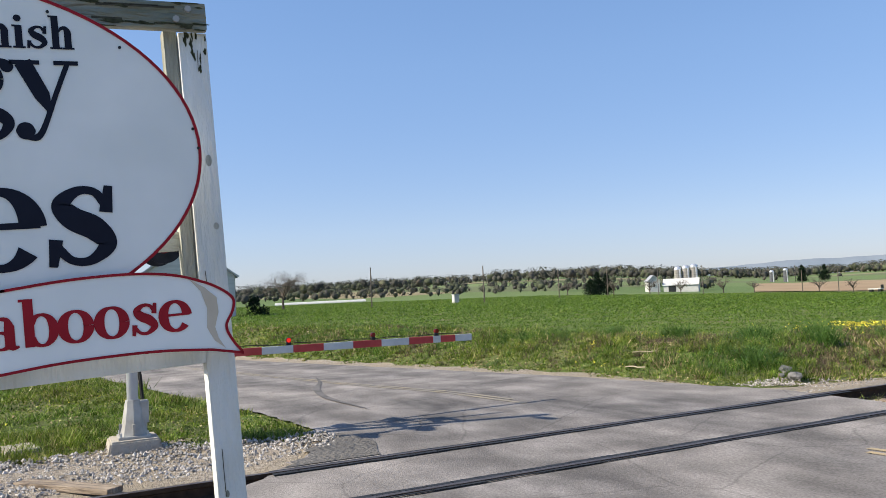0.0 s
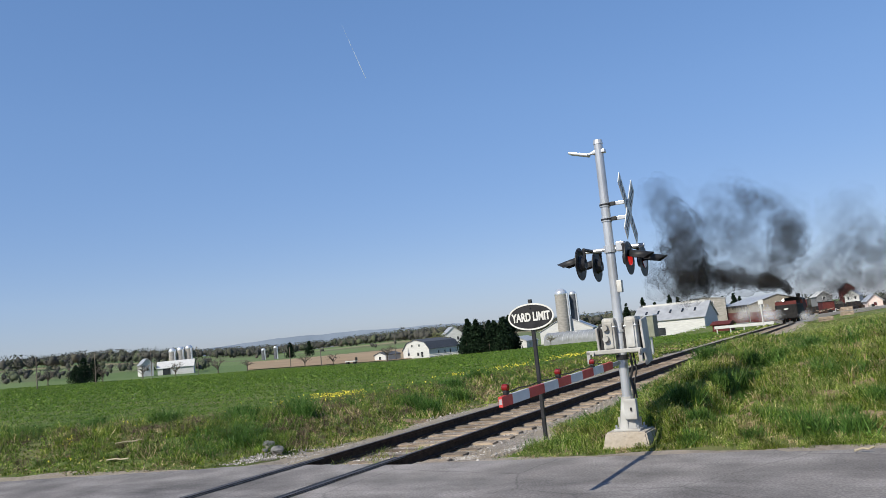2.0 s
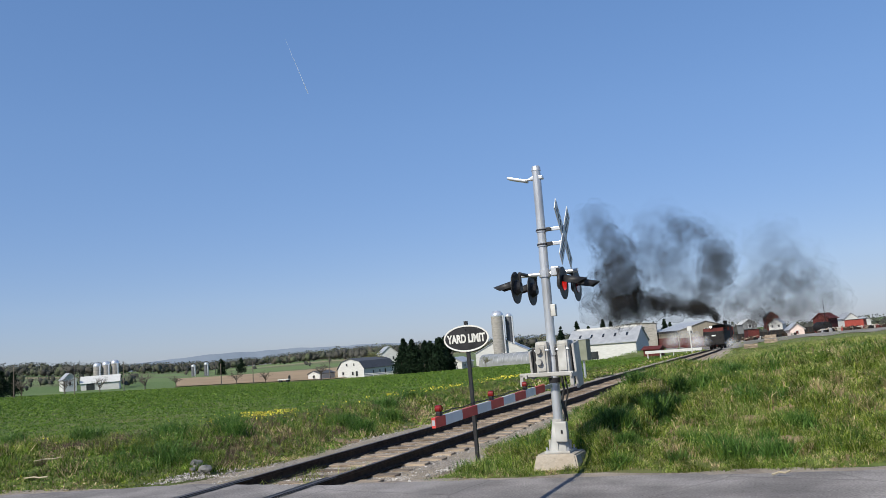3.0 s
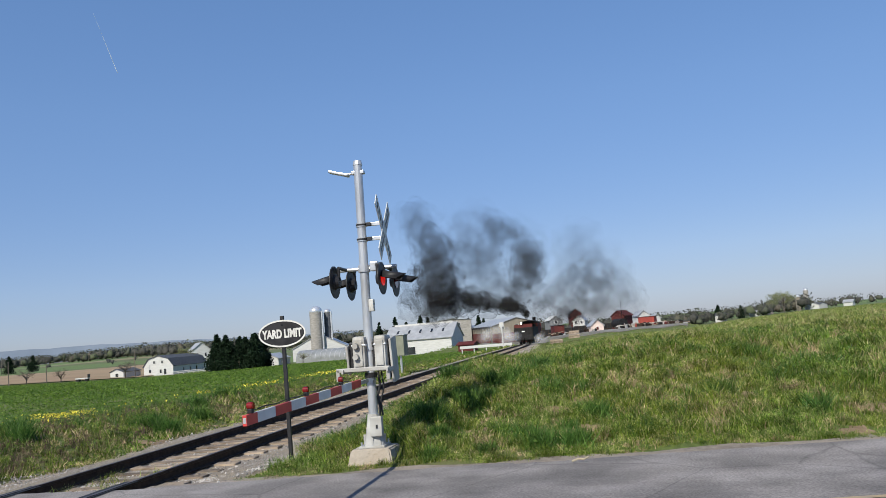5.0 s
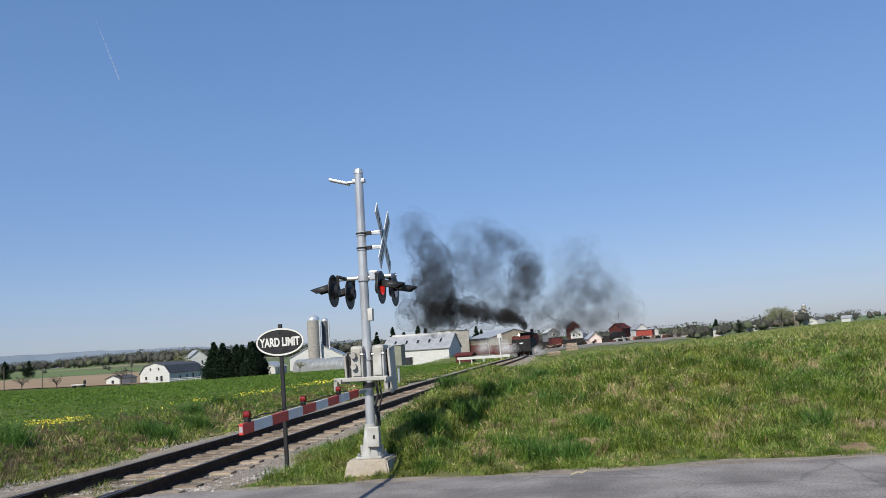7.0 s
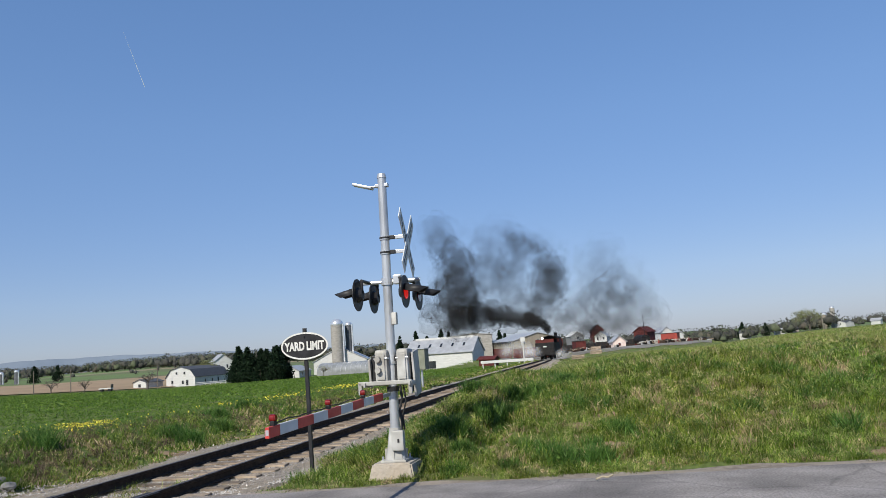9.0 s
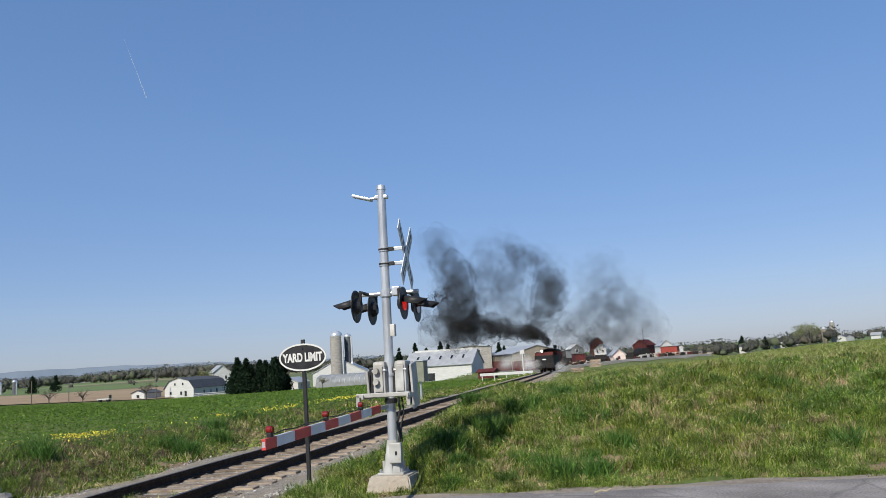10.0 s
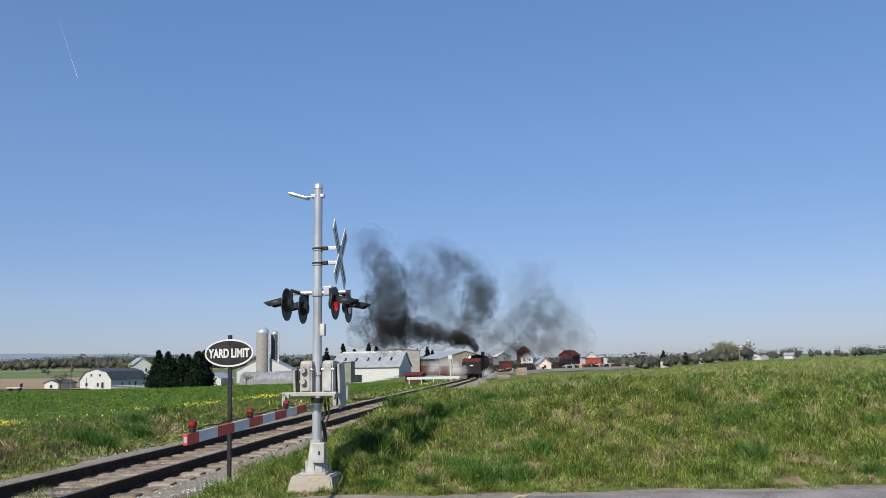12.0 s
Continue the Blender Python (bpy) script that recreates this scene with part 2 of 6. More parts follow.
PINK_WALL = material("pale_pink_siding", (0.62, 0.50, 0.45), (0.72, 0.60, 0.55), 1, 0.75)
GLASS_DARK = material("dark_window_glass", (0.02, 0.022, 0.026), (0.04, 0.044, 0.05), 1, 0.12)
SILO_GREY = material("concrete_stave", (0.23, 0.215, 0.195), (0.34, 0.325, 0.30), 0.9, 0.85, stretch=(1, 1, 3))
SILO_DARK = material("dark_stave", (0.07, 0.075, 0.085), (0.14, 0.145, 0.16), 0.9, 0.5)
DOME = material("galvanised_dome", (0.55, 0.57, 0.59), (0.70, 0.71, 0.73), 0.6, 0.3, 0.6)
PLASTIC_FILM = material("greenhouse_film", (0.17, 0.18, 0.185), (0.26, 0.27, 0.28), 0.5, 0.35)
LOCO_BLACK = material("sooty_black_iron", (0.007, 0.007, 0.008), (0.02, 0.019, 0.019), 2, 0.75)
BARK = material("bark", (0.07, 0.055, 0.045), (0.14, 0.12, 0.10), 5, 0.95, bump=1)
POLE_WOOD = material("pole_wood", (0.10, 0.085, 0.07), (0.18, 0.155, 0.13), 4, 0.95)
CONTRAIL = material("contrail", (0.8, 0.8, 0.8), (0.9, 0.9, 0.9), 0.01, 1.0)
GRASS = ramp_material("grass", [(0.0, (0.035, 0.068, 0.008)), (0.45, (0.115, 0.175, 0.022)), (0.85, (0.23, 0.30, 0.048)), (1.0, (0.42, 0.38, 0.18))], 0.45, 0.3, 0.6, 0.018)
CROP = ramp_material("clover", [(0.0, (0.036, 0.08, 0.010)), (0.5, (0.10, 0.18, 0.023)), (1.0, (0.19, 0.275, 0.045))], 0.5, 0.3, 0.35)
MEADOW = ramp_material("meadow_grass", [(0.0, (0.07, 0.11, 0.018)), (0.4, (0.155, 0.215, 0.042)), (0.8, (0.29, 0.345, 0.09)), (1.0, (0.48, 0.42, 0.22))], 0.5, 0.3, 0.55, 0.02)
LUSH = ramp_material("lush_blue_grass", [(0.0, (0.025, 0.065, 0.012)), (0.5, (0.07, 0.145, 0.026)), (1.0, (0.15, 0.25, 0.06))], 0.4, 0.25, 0.4, 0.01)
DRY = ramp_material("dry_weed", [(0.0, (0.14, 0.105, 0.055)), (0.5, (0.33, 0.25, 0.14)), (1.0, (0.52, 0.43, 0.26))], 0.8)
BROWN_WEED = ramp_material("brown_seed_heads", [(0.0, (0.055, 0.04, 0.03)), (0.6, (0.14, 0.105, 0.075)), (1.0, (0.27, 0.21, 0.14))], 0.85, 0.2, 0.3)
PETAL = ramp_material("yellow_petal", [(0.0, (0.60, 0.50, 0.04)), (1.0, (0.80, 0.72, 0.10))], 0.6)
PINE = ramp_material("evergreen_needles", [(0.0, (0.003, 0.009, 0.004)), (1.0, (0.013, 0.03, 0.012))], 0.7)
BARE = ramp_material("bare_twigs", [(0.0, (0.08, 0.065, 0.055)), (0.6, (0.15, 0.125, 0.105)), (1.0, (0.20, 0.18, 0.14))], 0.9)
SPRING = ramp_material("spring_leaves", [(0.0, (0.10, 0.12, 0.045)), (0.5, (0.16, 0.17, 0.07)), (1.0, (0.22, 0.23, 0.10))], 0.8)
# bare-twig tones, greyed so that the colour holds some distance haze
WOODS = ramp_material("hazed_bare_woods", [(0.0, (0.050, 0.052, 0.048)), (0.45, (0.078, 0.076, 0.066)), (0.7, (0.075, 0.086, 0.058)), (0.9, (0.092, 0.108, 0.062)), (1.0, (0.105, 0.09, 0.075))], 0.95, 0.0, 0.12)
# the haze of distance is mixed into the ridge's base colour
HAZED_RIDGE = material("hazed_ridge", (0.15, 0.185, 0.235), (0.18, 0.215, 0.265), 0.01, 1.0)


# ---- mesh helpers ----
def part(name, bm, mat, parent=None, label="", smooth=False):
    """Links a bmesh as one mesh object, under parent where there is one."""
    me = bpy.data.meshes.new(name)
    bm.to_mesh(me)
    bm.free()
    me.materials.append(mat)
    if smooth:
        me.polygons.foreach_set("use_smooth", [True] * len(me.polygons))
    ob = new(name, me)
    ob.parent = parent
    return tagged(ob, label)


def thing(name, label, category, at=None, group="", kind=""):
    ob = tagged(new(name), label, category, group, kind)
    ob.empty_display_size = 0.2
    ob.matrix_world = at or Matrix()
    return ob


def box(size, at=(0, 0, 0), turn=(0, 0, 0), bevel=0.0, bm=None):
    """A box with its centre at the place given."""
    bm = bm or bmesh.new()
    m = pose(*at, *turn) @ Matrix.Diagonal((*size, 1))
    vs = bmesh.ops.create_cube(bm, size=1, matrix=m)["verts"]
    if bevel:
        es = list({e for v in vs for e in v.link_edges})
        bmesh.ops.bevel(bm, geom=es, offset=bevel, segments=2, affect="EDGES", profile=0.6)
    return bm


def rod(p, q, r1, r2=None, seg=12, bm=None):
    """A round bar, tapered where r2 is given, from p to q."""
    bm = bm or bmesh.new()
    p, q = Vector(p), Vector(q)
    d = q - p
    m = Matrix.Translation((p + q) / 2) @ d.to_track_quat("Z", "Y").to_matrix().to_4x4()
    bmesh.ops.create_cone(bm, cap_ends=True, segments=seg, radius1=r1, radius2=r1 if r2 is None else r2, depth=d.length, matrix=m)
    return bm


def pipe(points, r, seg=8, bm=None):
    """One round tube that bends along the points."""
    bm = bm or bmesh.new()
    pts = [Vector(p) for p in points]
    rings = []
    for i, p in enumerate(pts):
        d = (pts[min(i + 1, len(pts) - 1)] - pts[max(i - 1, 0)]).normalized()
        side = d.cross(Vector((0.31, 0.17, 0.93))).normalized()
        up = side.cross(d)
        rings.append([bm.verts.new(p + (side * math.cos(2 * math.pi * k / seg) + up * math.sin(2 * math.pi * k / seg)) * r) for k in range(seg)])
    new_faces = [bm.faces.new(rings[0]), bm.faces.new(rings[-1])]
    for a, c in zip(rings, rings[1:]):
        new_faces += [bm.faces.new((a[k], a[(k + 1) % seg], c[(k + 1) % seg], c[k])) for k in range(seg)]
    bmesh.ops.recalc_face_normals(bm, faces=new_faces)
    return bm


def prism(outline, thick, m=None, bm=None):
    """A plate: the outline (x, z) extruded along y, its front at y = 0."""
    bm = bm or bmesh.new()
    m = m or Matrix()
    a = [bm.verts.new(m @ Vector((x, 0, z))) for x, z in outline]
    b = [bm.verts.new(m @ Vector((x, thick, z))) for x, z in outline]
    bm.faces.new(a)
    bm.faces.new(b[::-1])
    k = len(a)
    for i in range(k):
        bm.faces.new((a[i], b[i], b[(i + 1) % k], a[(i + 1) % k]))
    bmesh.ops.recalc_face_normals(bm, faces=bm.faces)
    return bm


def ellipse(a, b, cx=0.0, cz=0.0, k=64, start=0.0, stop=360.0):
    full = stop - start >= 360
    return [(cx + a * math.cos(radians(start + (stop - start) * i / (k if full else k - 1))), cz + b * math.sin(radians(start + (stop - start) * i / (k if full else k - 1)))) for i in range(k)]


def ring(a, b, w, thick, cx=0.0, cz=0.0, k=72, start=0.0, stop=360.0, m=None):
    """An elliptic band of width w."""
    bm, m = bmesh.new(), m or Matrix()
    o, i = ellipse(a, b, cx, cz, k, start, stop), ellipse(a - w, b - w, cx, cz, k, start, stop)
    rows = [[bm.verts.new(m @ Vector((x, y, z))) for x, z in pts] for pts, y in ((o, 0), (i, 0), (i, thick), (o, thick))]
    n = k if stop - start >= 360 else k - 1
    for j in range(n):
        for p in range(4):
            q = (p + 1) % 4
            bm.faces.new((rows[p][j], rows[q][j], rows[q][(j + 1) % k], rows[p][(j + 1) % k]))
    bmesh.ops.recalc_face_normals(bm, faces=bm.faces)
    return bm


def raw(name, verts, faces, mat, parent=None, label="", smooth=False):
    me = bpy.data.meshes.new(name)
    me.from_pydata(verts, [], faces)
    me.materials.append(mat)
    if smooth:
        me.polygons.foreach_set("use_smooth", [True] * len(me.polygons))
    ob = new(name, me)
    ob.parent = parent
    return tagged(ob, label)


def triangles(name, pts, mat, parent=None, label=""):
    """One mesh of loose triangles; pts has the shape (n, 3, 3)."""
    n = len(pts)
    me = bpy.data.meshes.new(name)
    me.vertices.add(3 * n)
    me.vertices.foreach_set("co", np.asarray(pts, dtype=np.float32).ravel())
    me.loops.add(3 * n)
    me.loops.foreach_set("vertex_index", np.arange(3 * n, dtype=np.int32))
    me.polygons.add(n)
    me.polygons.foreach_set("loop_start", np.arange(0, 3 * n, 3, dtype=np.int32))
    me.update(calc_edges=True)
    me.materials.append(mat)
    ob = new(name, me)
    ob.parent = parent
    return tagged(ob, label)


def words(text, size, mat, parent, m, name="letters", bold=0.0, wide=1.0, align="RIGHT", thick=0.002):
    """Raised lettering as a mesh, in the built-in font, upright in the plate's plane."""
    cu = bpy.data.curves.new(name, "FONT")
    cu.body, cu.size, cu.offset, cu.extrude, cu.align_x = text, size, bold, thick, align
    tmp = new("tmp_text", cu)
    bpy.context.view_layer.update()
    me = bpy.data.meshes.new_from_object(tmp.evaluated_get(bpy.context.evaluated_depsgraph_get()))
    bpy.data.objects.remove(tmp)
    me.transform(m @ Matrix.Diagonal((wide, 1, 1, 1)))
    me.materials.clear()
    me.materials.append(mat)
    ob = new(name, me)
    ob.parent = parent
    return ob


def curve_through(points, k=10):
    """A smooth line through points of (x, z, width)."""
    pts, ws = [], []
    n = len(points)
    for i in range(n - 1):
        p0, p1, p2, p3 = points[max(0, i - 1)], points[i], points[i + 1], points[min(n - 1, i + 2)]
        for j in range(k):
            t = j / k
            v = [0.5 * (2 * b1 + (c - a) * t + (2 * a - 5 * b1 + 4 * c - d) * t * t + (3 * b1 - a - 3 * c + d) * t ** 3) for a, b1, c, d in zip(p0, p1, p2, p3)]
            pts.append((v[0], v[1]))
            ws.append(v[2])
    return pts + [points[-1][:2]], ws + [points[-1][2]]


S, T = 0.28, 0.08


# ---- the lie of the land ----
STAND = (7.1, -10.25)


def smooth01(a, b, v):
    t = np.clip((v - a) / (b - a), 0, 1)
    return t * t * (3 - 2 * t)


def track_x(y):
    y = np.asarray(y, dtype=float)
    return -3.1e-4 * np.where(y > 0, np.minimum(y, 260), 0) ** 2


def track_z(y):
    y = np.asarray(y, dtype=float)
    return -7.5e-5 * np.clip(y, 0, 190) ** 2


def road_y(x):
    return -3.95 + 0.115 * np.asarray(x, dtype=float)


def road_z(x):
    x = np.asarray(x, dtype=float)
    return -0.028 * np.clip(-5 - x, 0, 28)


def wobble(x, y, f, p):
    return np.sin(x * f + p) * np.cos(y * f * 1.13 + 2 * p) + 0.5 * np.sin(x * f * 2.3 + y * f * 1.7 + p)


def land(x, y):
    """Height of the ground."""
    x, y = np.asarray(x, dtype=float), np.asarray(y, dtype=float)
    dx, dy = x - STAND[0], y - STAND[1]
    r = np.hypot(dx, dy)
    bearing = np.degrees(np.arctan2(-dx, dy))
    side = x - track_x(y)
    slope = np.interp(bearing, [17, 23, 32, 35, 41, 49, 57, 71, 78, 100], [-0.0187, -0.0189, -0.0199, -0.0180, -0.0140, -0.0098, -0.0048, -0.0026, -0.0017, 0])
    left = 0.4 + slope * np.clip(r - 12, 0, 270)
    fall = np.interp(bearing, [-30, -18, -13.5, -9.5, -6, 0, 3, 6, 12], [0.0030, 0.0036, 0.0052, 0.0098, 0.0158, 0.0205, 0.027, 0.035, 0.036])
    right = 1.03 - fall * np.clip(r - 20, 0, 60) - np.minimum(fall, 0.016) * np.clip(r - 80, 0, 360) + 0.06 * wobble(x, y, 0.5, 1.3) * (r < 90) + (0.07 * wobble(x, y, 2.1, 0.7) + 0.035 * wobble(x + 0.6 * y, y, 4.3, 2.2)) * smooth01(34, 18, r) - 0.15 * np.exp(-((x - 5.6) ** 2 / 0.8 + (y - 4.2) ** 2 / 3)) - 0.24 * np.exp(-((bearing - 4.5) / 3.5) ** 2) * smooth01(13, 20, r)
    z = np.where(side < 0, left, right)
    # the cut in which the track lies
    bed = track_z(y) - 0.2
    w = np.where(side < 0, smooth01(2.2, 5.0, -side), smooth01(1.9, 4.9, side))
    z = bed + (z - bed) * w
    # the road, the shoulders and the yard south of it
    d = y - road_y(x)
    rz = road_z(x)
    lift = np.where(side < 0, smooth01(2.7, 6.0, d), smooth01(3.1, 9.5, d) ** 0.8)
    near_track = np.abs(side) < 2.2
    flat = rz - 0.035
    lift = np.where(near_track, smooth01(3.0, 3.8, d), lift)
    south = np.interp(side, [-7, -3.3, -1.3, 1.2, 1.8], [0.14, -0.05, -0.2, -0.21, -0.16])
    z = np.where(d > 0, flat + (z - flat) * lift, flat + (south - flat) * smooth01(3.2, 4.6, -d))
    # a washed-out gully in the bank, with a steep nose of turf beside it
    z = z - 0.24 * np.exp(-(x - 4.98 - 0.10 * (y - 1.6)) ** 2 / 0.07) * smooth01(0.8, 1.5, y) * smooth01(6.5, 3.5, y) + 0.10 * np.exp(-((x - 4.3 - 0.1 * (y - 2)) ** 2 / 0.16 + (y - 2.6) ** 2 / 3.0))
    # far valley and hills
    # the level yard of the railway shop
    z = z + 1.5 * smooth01(168, 200, r) * smooth01(420, 330, r) * smooth01(-7.5, -5.5, bearing) * smooth01(13, 10, bearing) * smooth01(3, 7, np.abs(side))
    top = np.interp(bearing, [-180, -30, 2, 14, 24, 32, 36, 40, 46, 52, 60, 70, 80, 100, 180], [0.0, -0.003, 0.0, 0.001, 0.003, 0.0045, 0.0025, 0.001, 0.006, 0.0145, 0.0150, 0.013, 0.007, 0.005, 0.0])
    edge = (z - 1.67) / np.maximum(r, 1)
    rise = edge + (top - edge) * np.interp(r, [290, 450, 650, 950, 1300], [0, 0.42, 0.68, 0.88, 1.0])
    z = np.where(bearing > 12, np.where(r > 290, 1.67 + rise * np.clip(r, 290, 1300), z), z + (1.67 + top * 1300 - z) * smooth01(480, 1250, r))
    z = z + smooth01(450, 900, r) * 2.0 * wobble(x, y, 0.006, 0.4)
    return z + np.where(r < 200, 0.03 * wobble(x, y, 1.1, 0.2) * np.where((np.abs(d) > 3.6) & (np.abs(side) > 2.5), 1, 0), 0)


def zland(x, y):
    return float(land(x, y))


def in_yard(x, y):
    """The bare gravelled yard round the railway shop."""
    r, bearing = np.hypot(x - STAND[0], y - STAND[1]), np.degrees(np.arctan2(STAND[0] - x, y - STAND[1]))
    return (r > 188 + 5 * np.sin(bearing * 1.9)) & (r < 345) & (bearing > -5.6 + 0.4 * np.sin(r * 0.11)) & (bearing < 8.4)


def ground_material():
    """Turf near by; beyond it fields of several crops in patches."""
    m = material("turf", (0.05, 0.085, 0.014), (0.135, 0.20, 0.036), 9, 0.95, bump=1, c3=(0.15, 0.15, 0.06), scale2=0.3)
    n, l = m.node_tree.nodes, m.node_tree.links
    b = n["Principled BSDF"]
    near = b.inputs["Base Color"].links[0].from_socket
    g, mp, v, r = n.new("ShaderNodeNewGeometry"), n.new("ShaderNodeMapping"), n.new("ShaderNodeTexVoronoi"), n.new("ShaderNodeValToRGB")
    mp.inputs["Rotation"].default_value, mp.inputs["Scale"].default_value = (0, 0, 0.5), (0.0035, 0.012, 0)
    l.new(g.outputs["Position"], mp.inputs["Vector"])
    l.new(mp.outputs[0], v.inputs["Vector"])
    v.inputs["Scale"].default_value = 1.0
    sep = n.new("ShaderNodeSeparateColor")
    l.new(v.outputs["Color"], sep.inputs[0])
    r.color_ramp.interpolation = "CONSTANT"
    stops = [(0.0, (0.10, 0.15, 0.05)), (0.3, (0.12, 0.14, 0.065)), (0.5, (0.12, 0.17, 0.06)), (0.72, (0.24, 0.20, 0.12)), (0.82, (0.15, 0.20, 0.08))]
    while len(r.color_ramp.elements) < len(stops):
        r.color_ramp.elements.new(0.5)
    for e, (p, c) in zip(r.color_ramp.elements, stops):
        e.position, e.color = p, (*c, 1)
    l.new(sep.outputs[0], r.inputs[0])
    d, mr, mx = n.new("ShaderNodeVectorMath"), n.new("ShaderNodeMapRange"), n.new("ShaderNodeMix")
    d.operation = "DISTANCE"
    d.inputs[1].default_value = (20, -10, 0)
    l.new(g.outputs["Position"], d.inputs[0])
    mr.inputs[1].default_value, mr.inputs[2].default_value = 300, 308
    l.new(d.outputs["Value"], mr.inputs[0])
    mx.data_type = "RGBA"
    l.new(mr.outputs[0], mx.inputs[0])
    l.new(near, mx.inputs[6])
    l.new(r.outputs[0], mx.inputs[7])
    l.new(mx.outputs[2], b.inputs["Base Color"])
    return m


TURF = ground_material()


def build_ground():
    angles = np.radians(np.concatenate([np.arange(-50, 110, 0.3), np.arange(110, 310, 4.0)]))
    radii = np.concatenate([[0.4, 1, 2, 3], np.geomspace(4, 9, 18), np.geomspace(9.2, 32, 90), np.geomspace(33, 4200, 115)])
    a, r = np.meshgrid(angles, radii)
    x, y = STAND[0] - r * np.sin(a), STAND[1] + r * np.cos(a)
    z = land(x, y)
    k, n = len(radii), len(angles)
    verts = [(STAND[0], STAND[1], zland(*STAND))] + list(zip(x.ravel().tolist(), y.ravel().tolist(), z.ravel().tolist()))
    faces = [(0, 1 + j, 1 + (j + 1) % n) for j in range(n)]
    for i in range(k - 1):
        o = 1 + i * n
        faces += [(o + j, o + n + j, o + n + (j + 1) % n, o + (j + 1) % n) for j in range(n)]
    ob = raw("ground", verts, faces, TURF, smooth=True)
    tagged(ob, "green spring turf and fields rolling to wooded hills", "ground", kind="structure")


def sheet(name, xs, ys, height, mat, label, category, parent=None):
    """A sheet over a grid whose cross lines are given by ys(x)."""
    verts, faces = [], []
    rows = [ys(x) for x in xs]
    k = len(rows[0])
    for x, row in zip(xs, rows):
        verts += [(x, y, height(x, y)) for y in row]
    for i in range(len(xs) - 1):
        faces += [(i * k + j, (i + 1) * k + j, (i + 1) * k + j + 1, i * k + j + 1) for j in range(k - 1)]
    ob = raw(name, verts, faces, mat, parent)
    if category:
        tagged(ob, label, category, kind="structure")
    return ob


def build_road():
    rng = np.random.default_rng(4)
    xs = np.concatenate([np.linspace(-150, -31, 30), np.arange(-30, 14, 0.12), np.linspace(14.5, 160, 40)])
    ragged = {float(x): rng.uniform(-0.03, 0.03, 2) for x in xs}

    def across(x):
        c, j = float(road_y(x)), ragged[float(x)]
        south = c - 3.05 + j[0]
        if x > -2.9:
            south = min(south, float(np.interp(x, [-2.9, -2.2, -1.5, -0.8, -0.2, 0.6, 1.2, 2.0], [-7.4, -7.55, -7.9, -8.45, -8.95, -9.7, -11, -15.2])) + 3 * j[0])
        north = c + 3.0 + j[1] * 0.8 + (0.12 if 1.4 < x < 6 else 0) + (0.5 * max(0, 1 - abs(x + 1.5) / 3))
        return [south, c - 2.6, c - 1.3, c, c + 1.3, c + 2.6, north]

    road = sheet("road", xs, across, lambda x, y: float(road_z(x)) + 0.004 * (2 - min(2, abs(y - float(road_y(x))))), ASPHALT,
                 "worn grey asphalt country road over the level crossing", "road")
    for off, x0, x1 in ((-0.16, 2.0, 60), (0.0, 1.9, 60), (-0.16, -60, -2.7), (0.0, -60, -3.1)):
        c = lambda x: float(road_y(x)) + 0.35 * (1 - min(1, abs(x) / 9)) + off
        line = sheet("centre_line", np.arange(x0, x1, 0.5), lambda x: [c(x), c(x) + 0.085], lambda x, y: float(road_z(x)) + 0.014, YELLOW_PAINT if x0 > 0 else FADED_YELLOW, "", "", road)
        tagged(line, "worn yellow road line")
    patch = sheet("asphalt_patch", np.arange(-2.5, -0.84, 0.12), lambda x: [across(min(xs, key=lambda v: abs(v - x)))[0] + 0.02 + 0.02 * math.sin(9 * x), -7.45 + 0.1 * math.sin(4 * x), -7.15 + 0.12 * math.sin(3.1 * x + 1)],
                  lambda x, y: 0.0085, PATCH, "", "", road)
    tagged(patch, "dark patched asphalt edge beside the rail")
    # a curved tyre mark, a pale seam and a smear of clay on the crossing
    way = [(-11.6, -4.75), (-9.6, -5.25), (-8.3, -5.72), (-6.7, -6.1), (-5.3, -6.22), (-4.2, -6.18)]
    way = curve_through([(x, y, 0.1) for x, y in way], 6)[0]
    verts = []
    for i, (x, y) in enumerate(way):
        w = 0.07 * math.sin(math.pi * (i + 0.5) / len(way))
        verts += [(x, y - w, float(road_z(x)) + 0.016), (x, y + w, float(road_z(x)) + 0.016)]
    tagged(raw("tyre_mark", verts, [(2 * i, 2 * i + 2, 2 * i + 3, 2 * i + 1) for i in range(len(way) - 1)], TYRE_RUBBER, road), "dark curved tyre mark")
    tagged(raw("seam", [(2.2, -6.1, 0.016), (3.9, -6.55, 0.016), (3.9, -6.52, 0.016), (2.2, -6.07, 0.016)], [(0, 1, 2, 3)], WHITE_LINE, road), "pale hairline seam")
    # tarred gaps beside both rails over the crossing
    for x0, w in ((-0.70, 0.065), (-0.835, 0.035), (0.635, 0.065), (0.80, 0.035)):
        bm = bmesh.new()
        y = -8.35
        while y < -0.25:
            box((w + 0.012 * math.sin(y * 5.1 + x0 * 9), 0.26, 0.006), (x0 + w / 2, y, 0.0125), bm=bm)
            y += 0.25
        part("rail_gap", bm, SEAL, road, "black tarred gap along the rail")


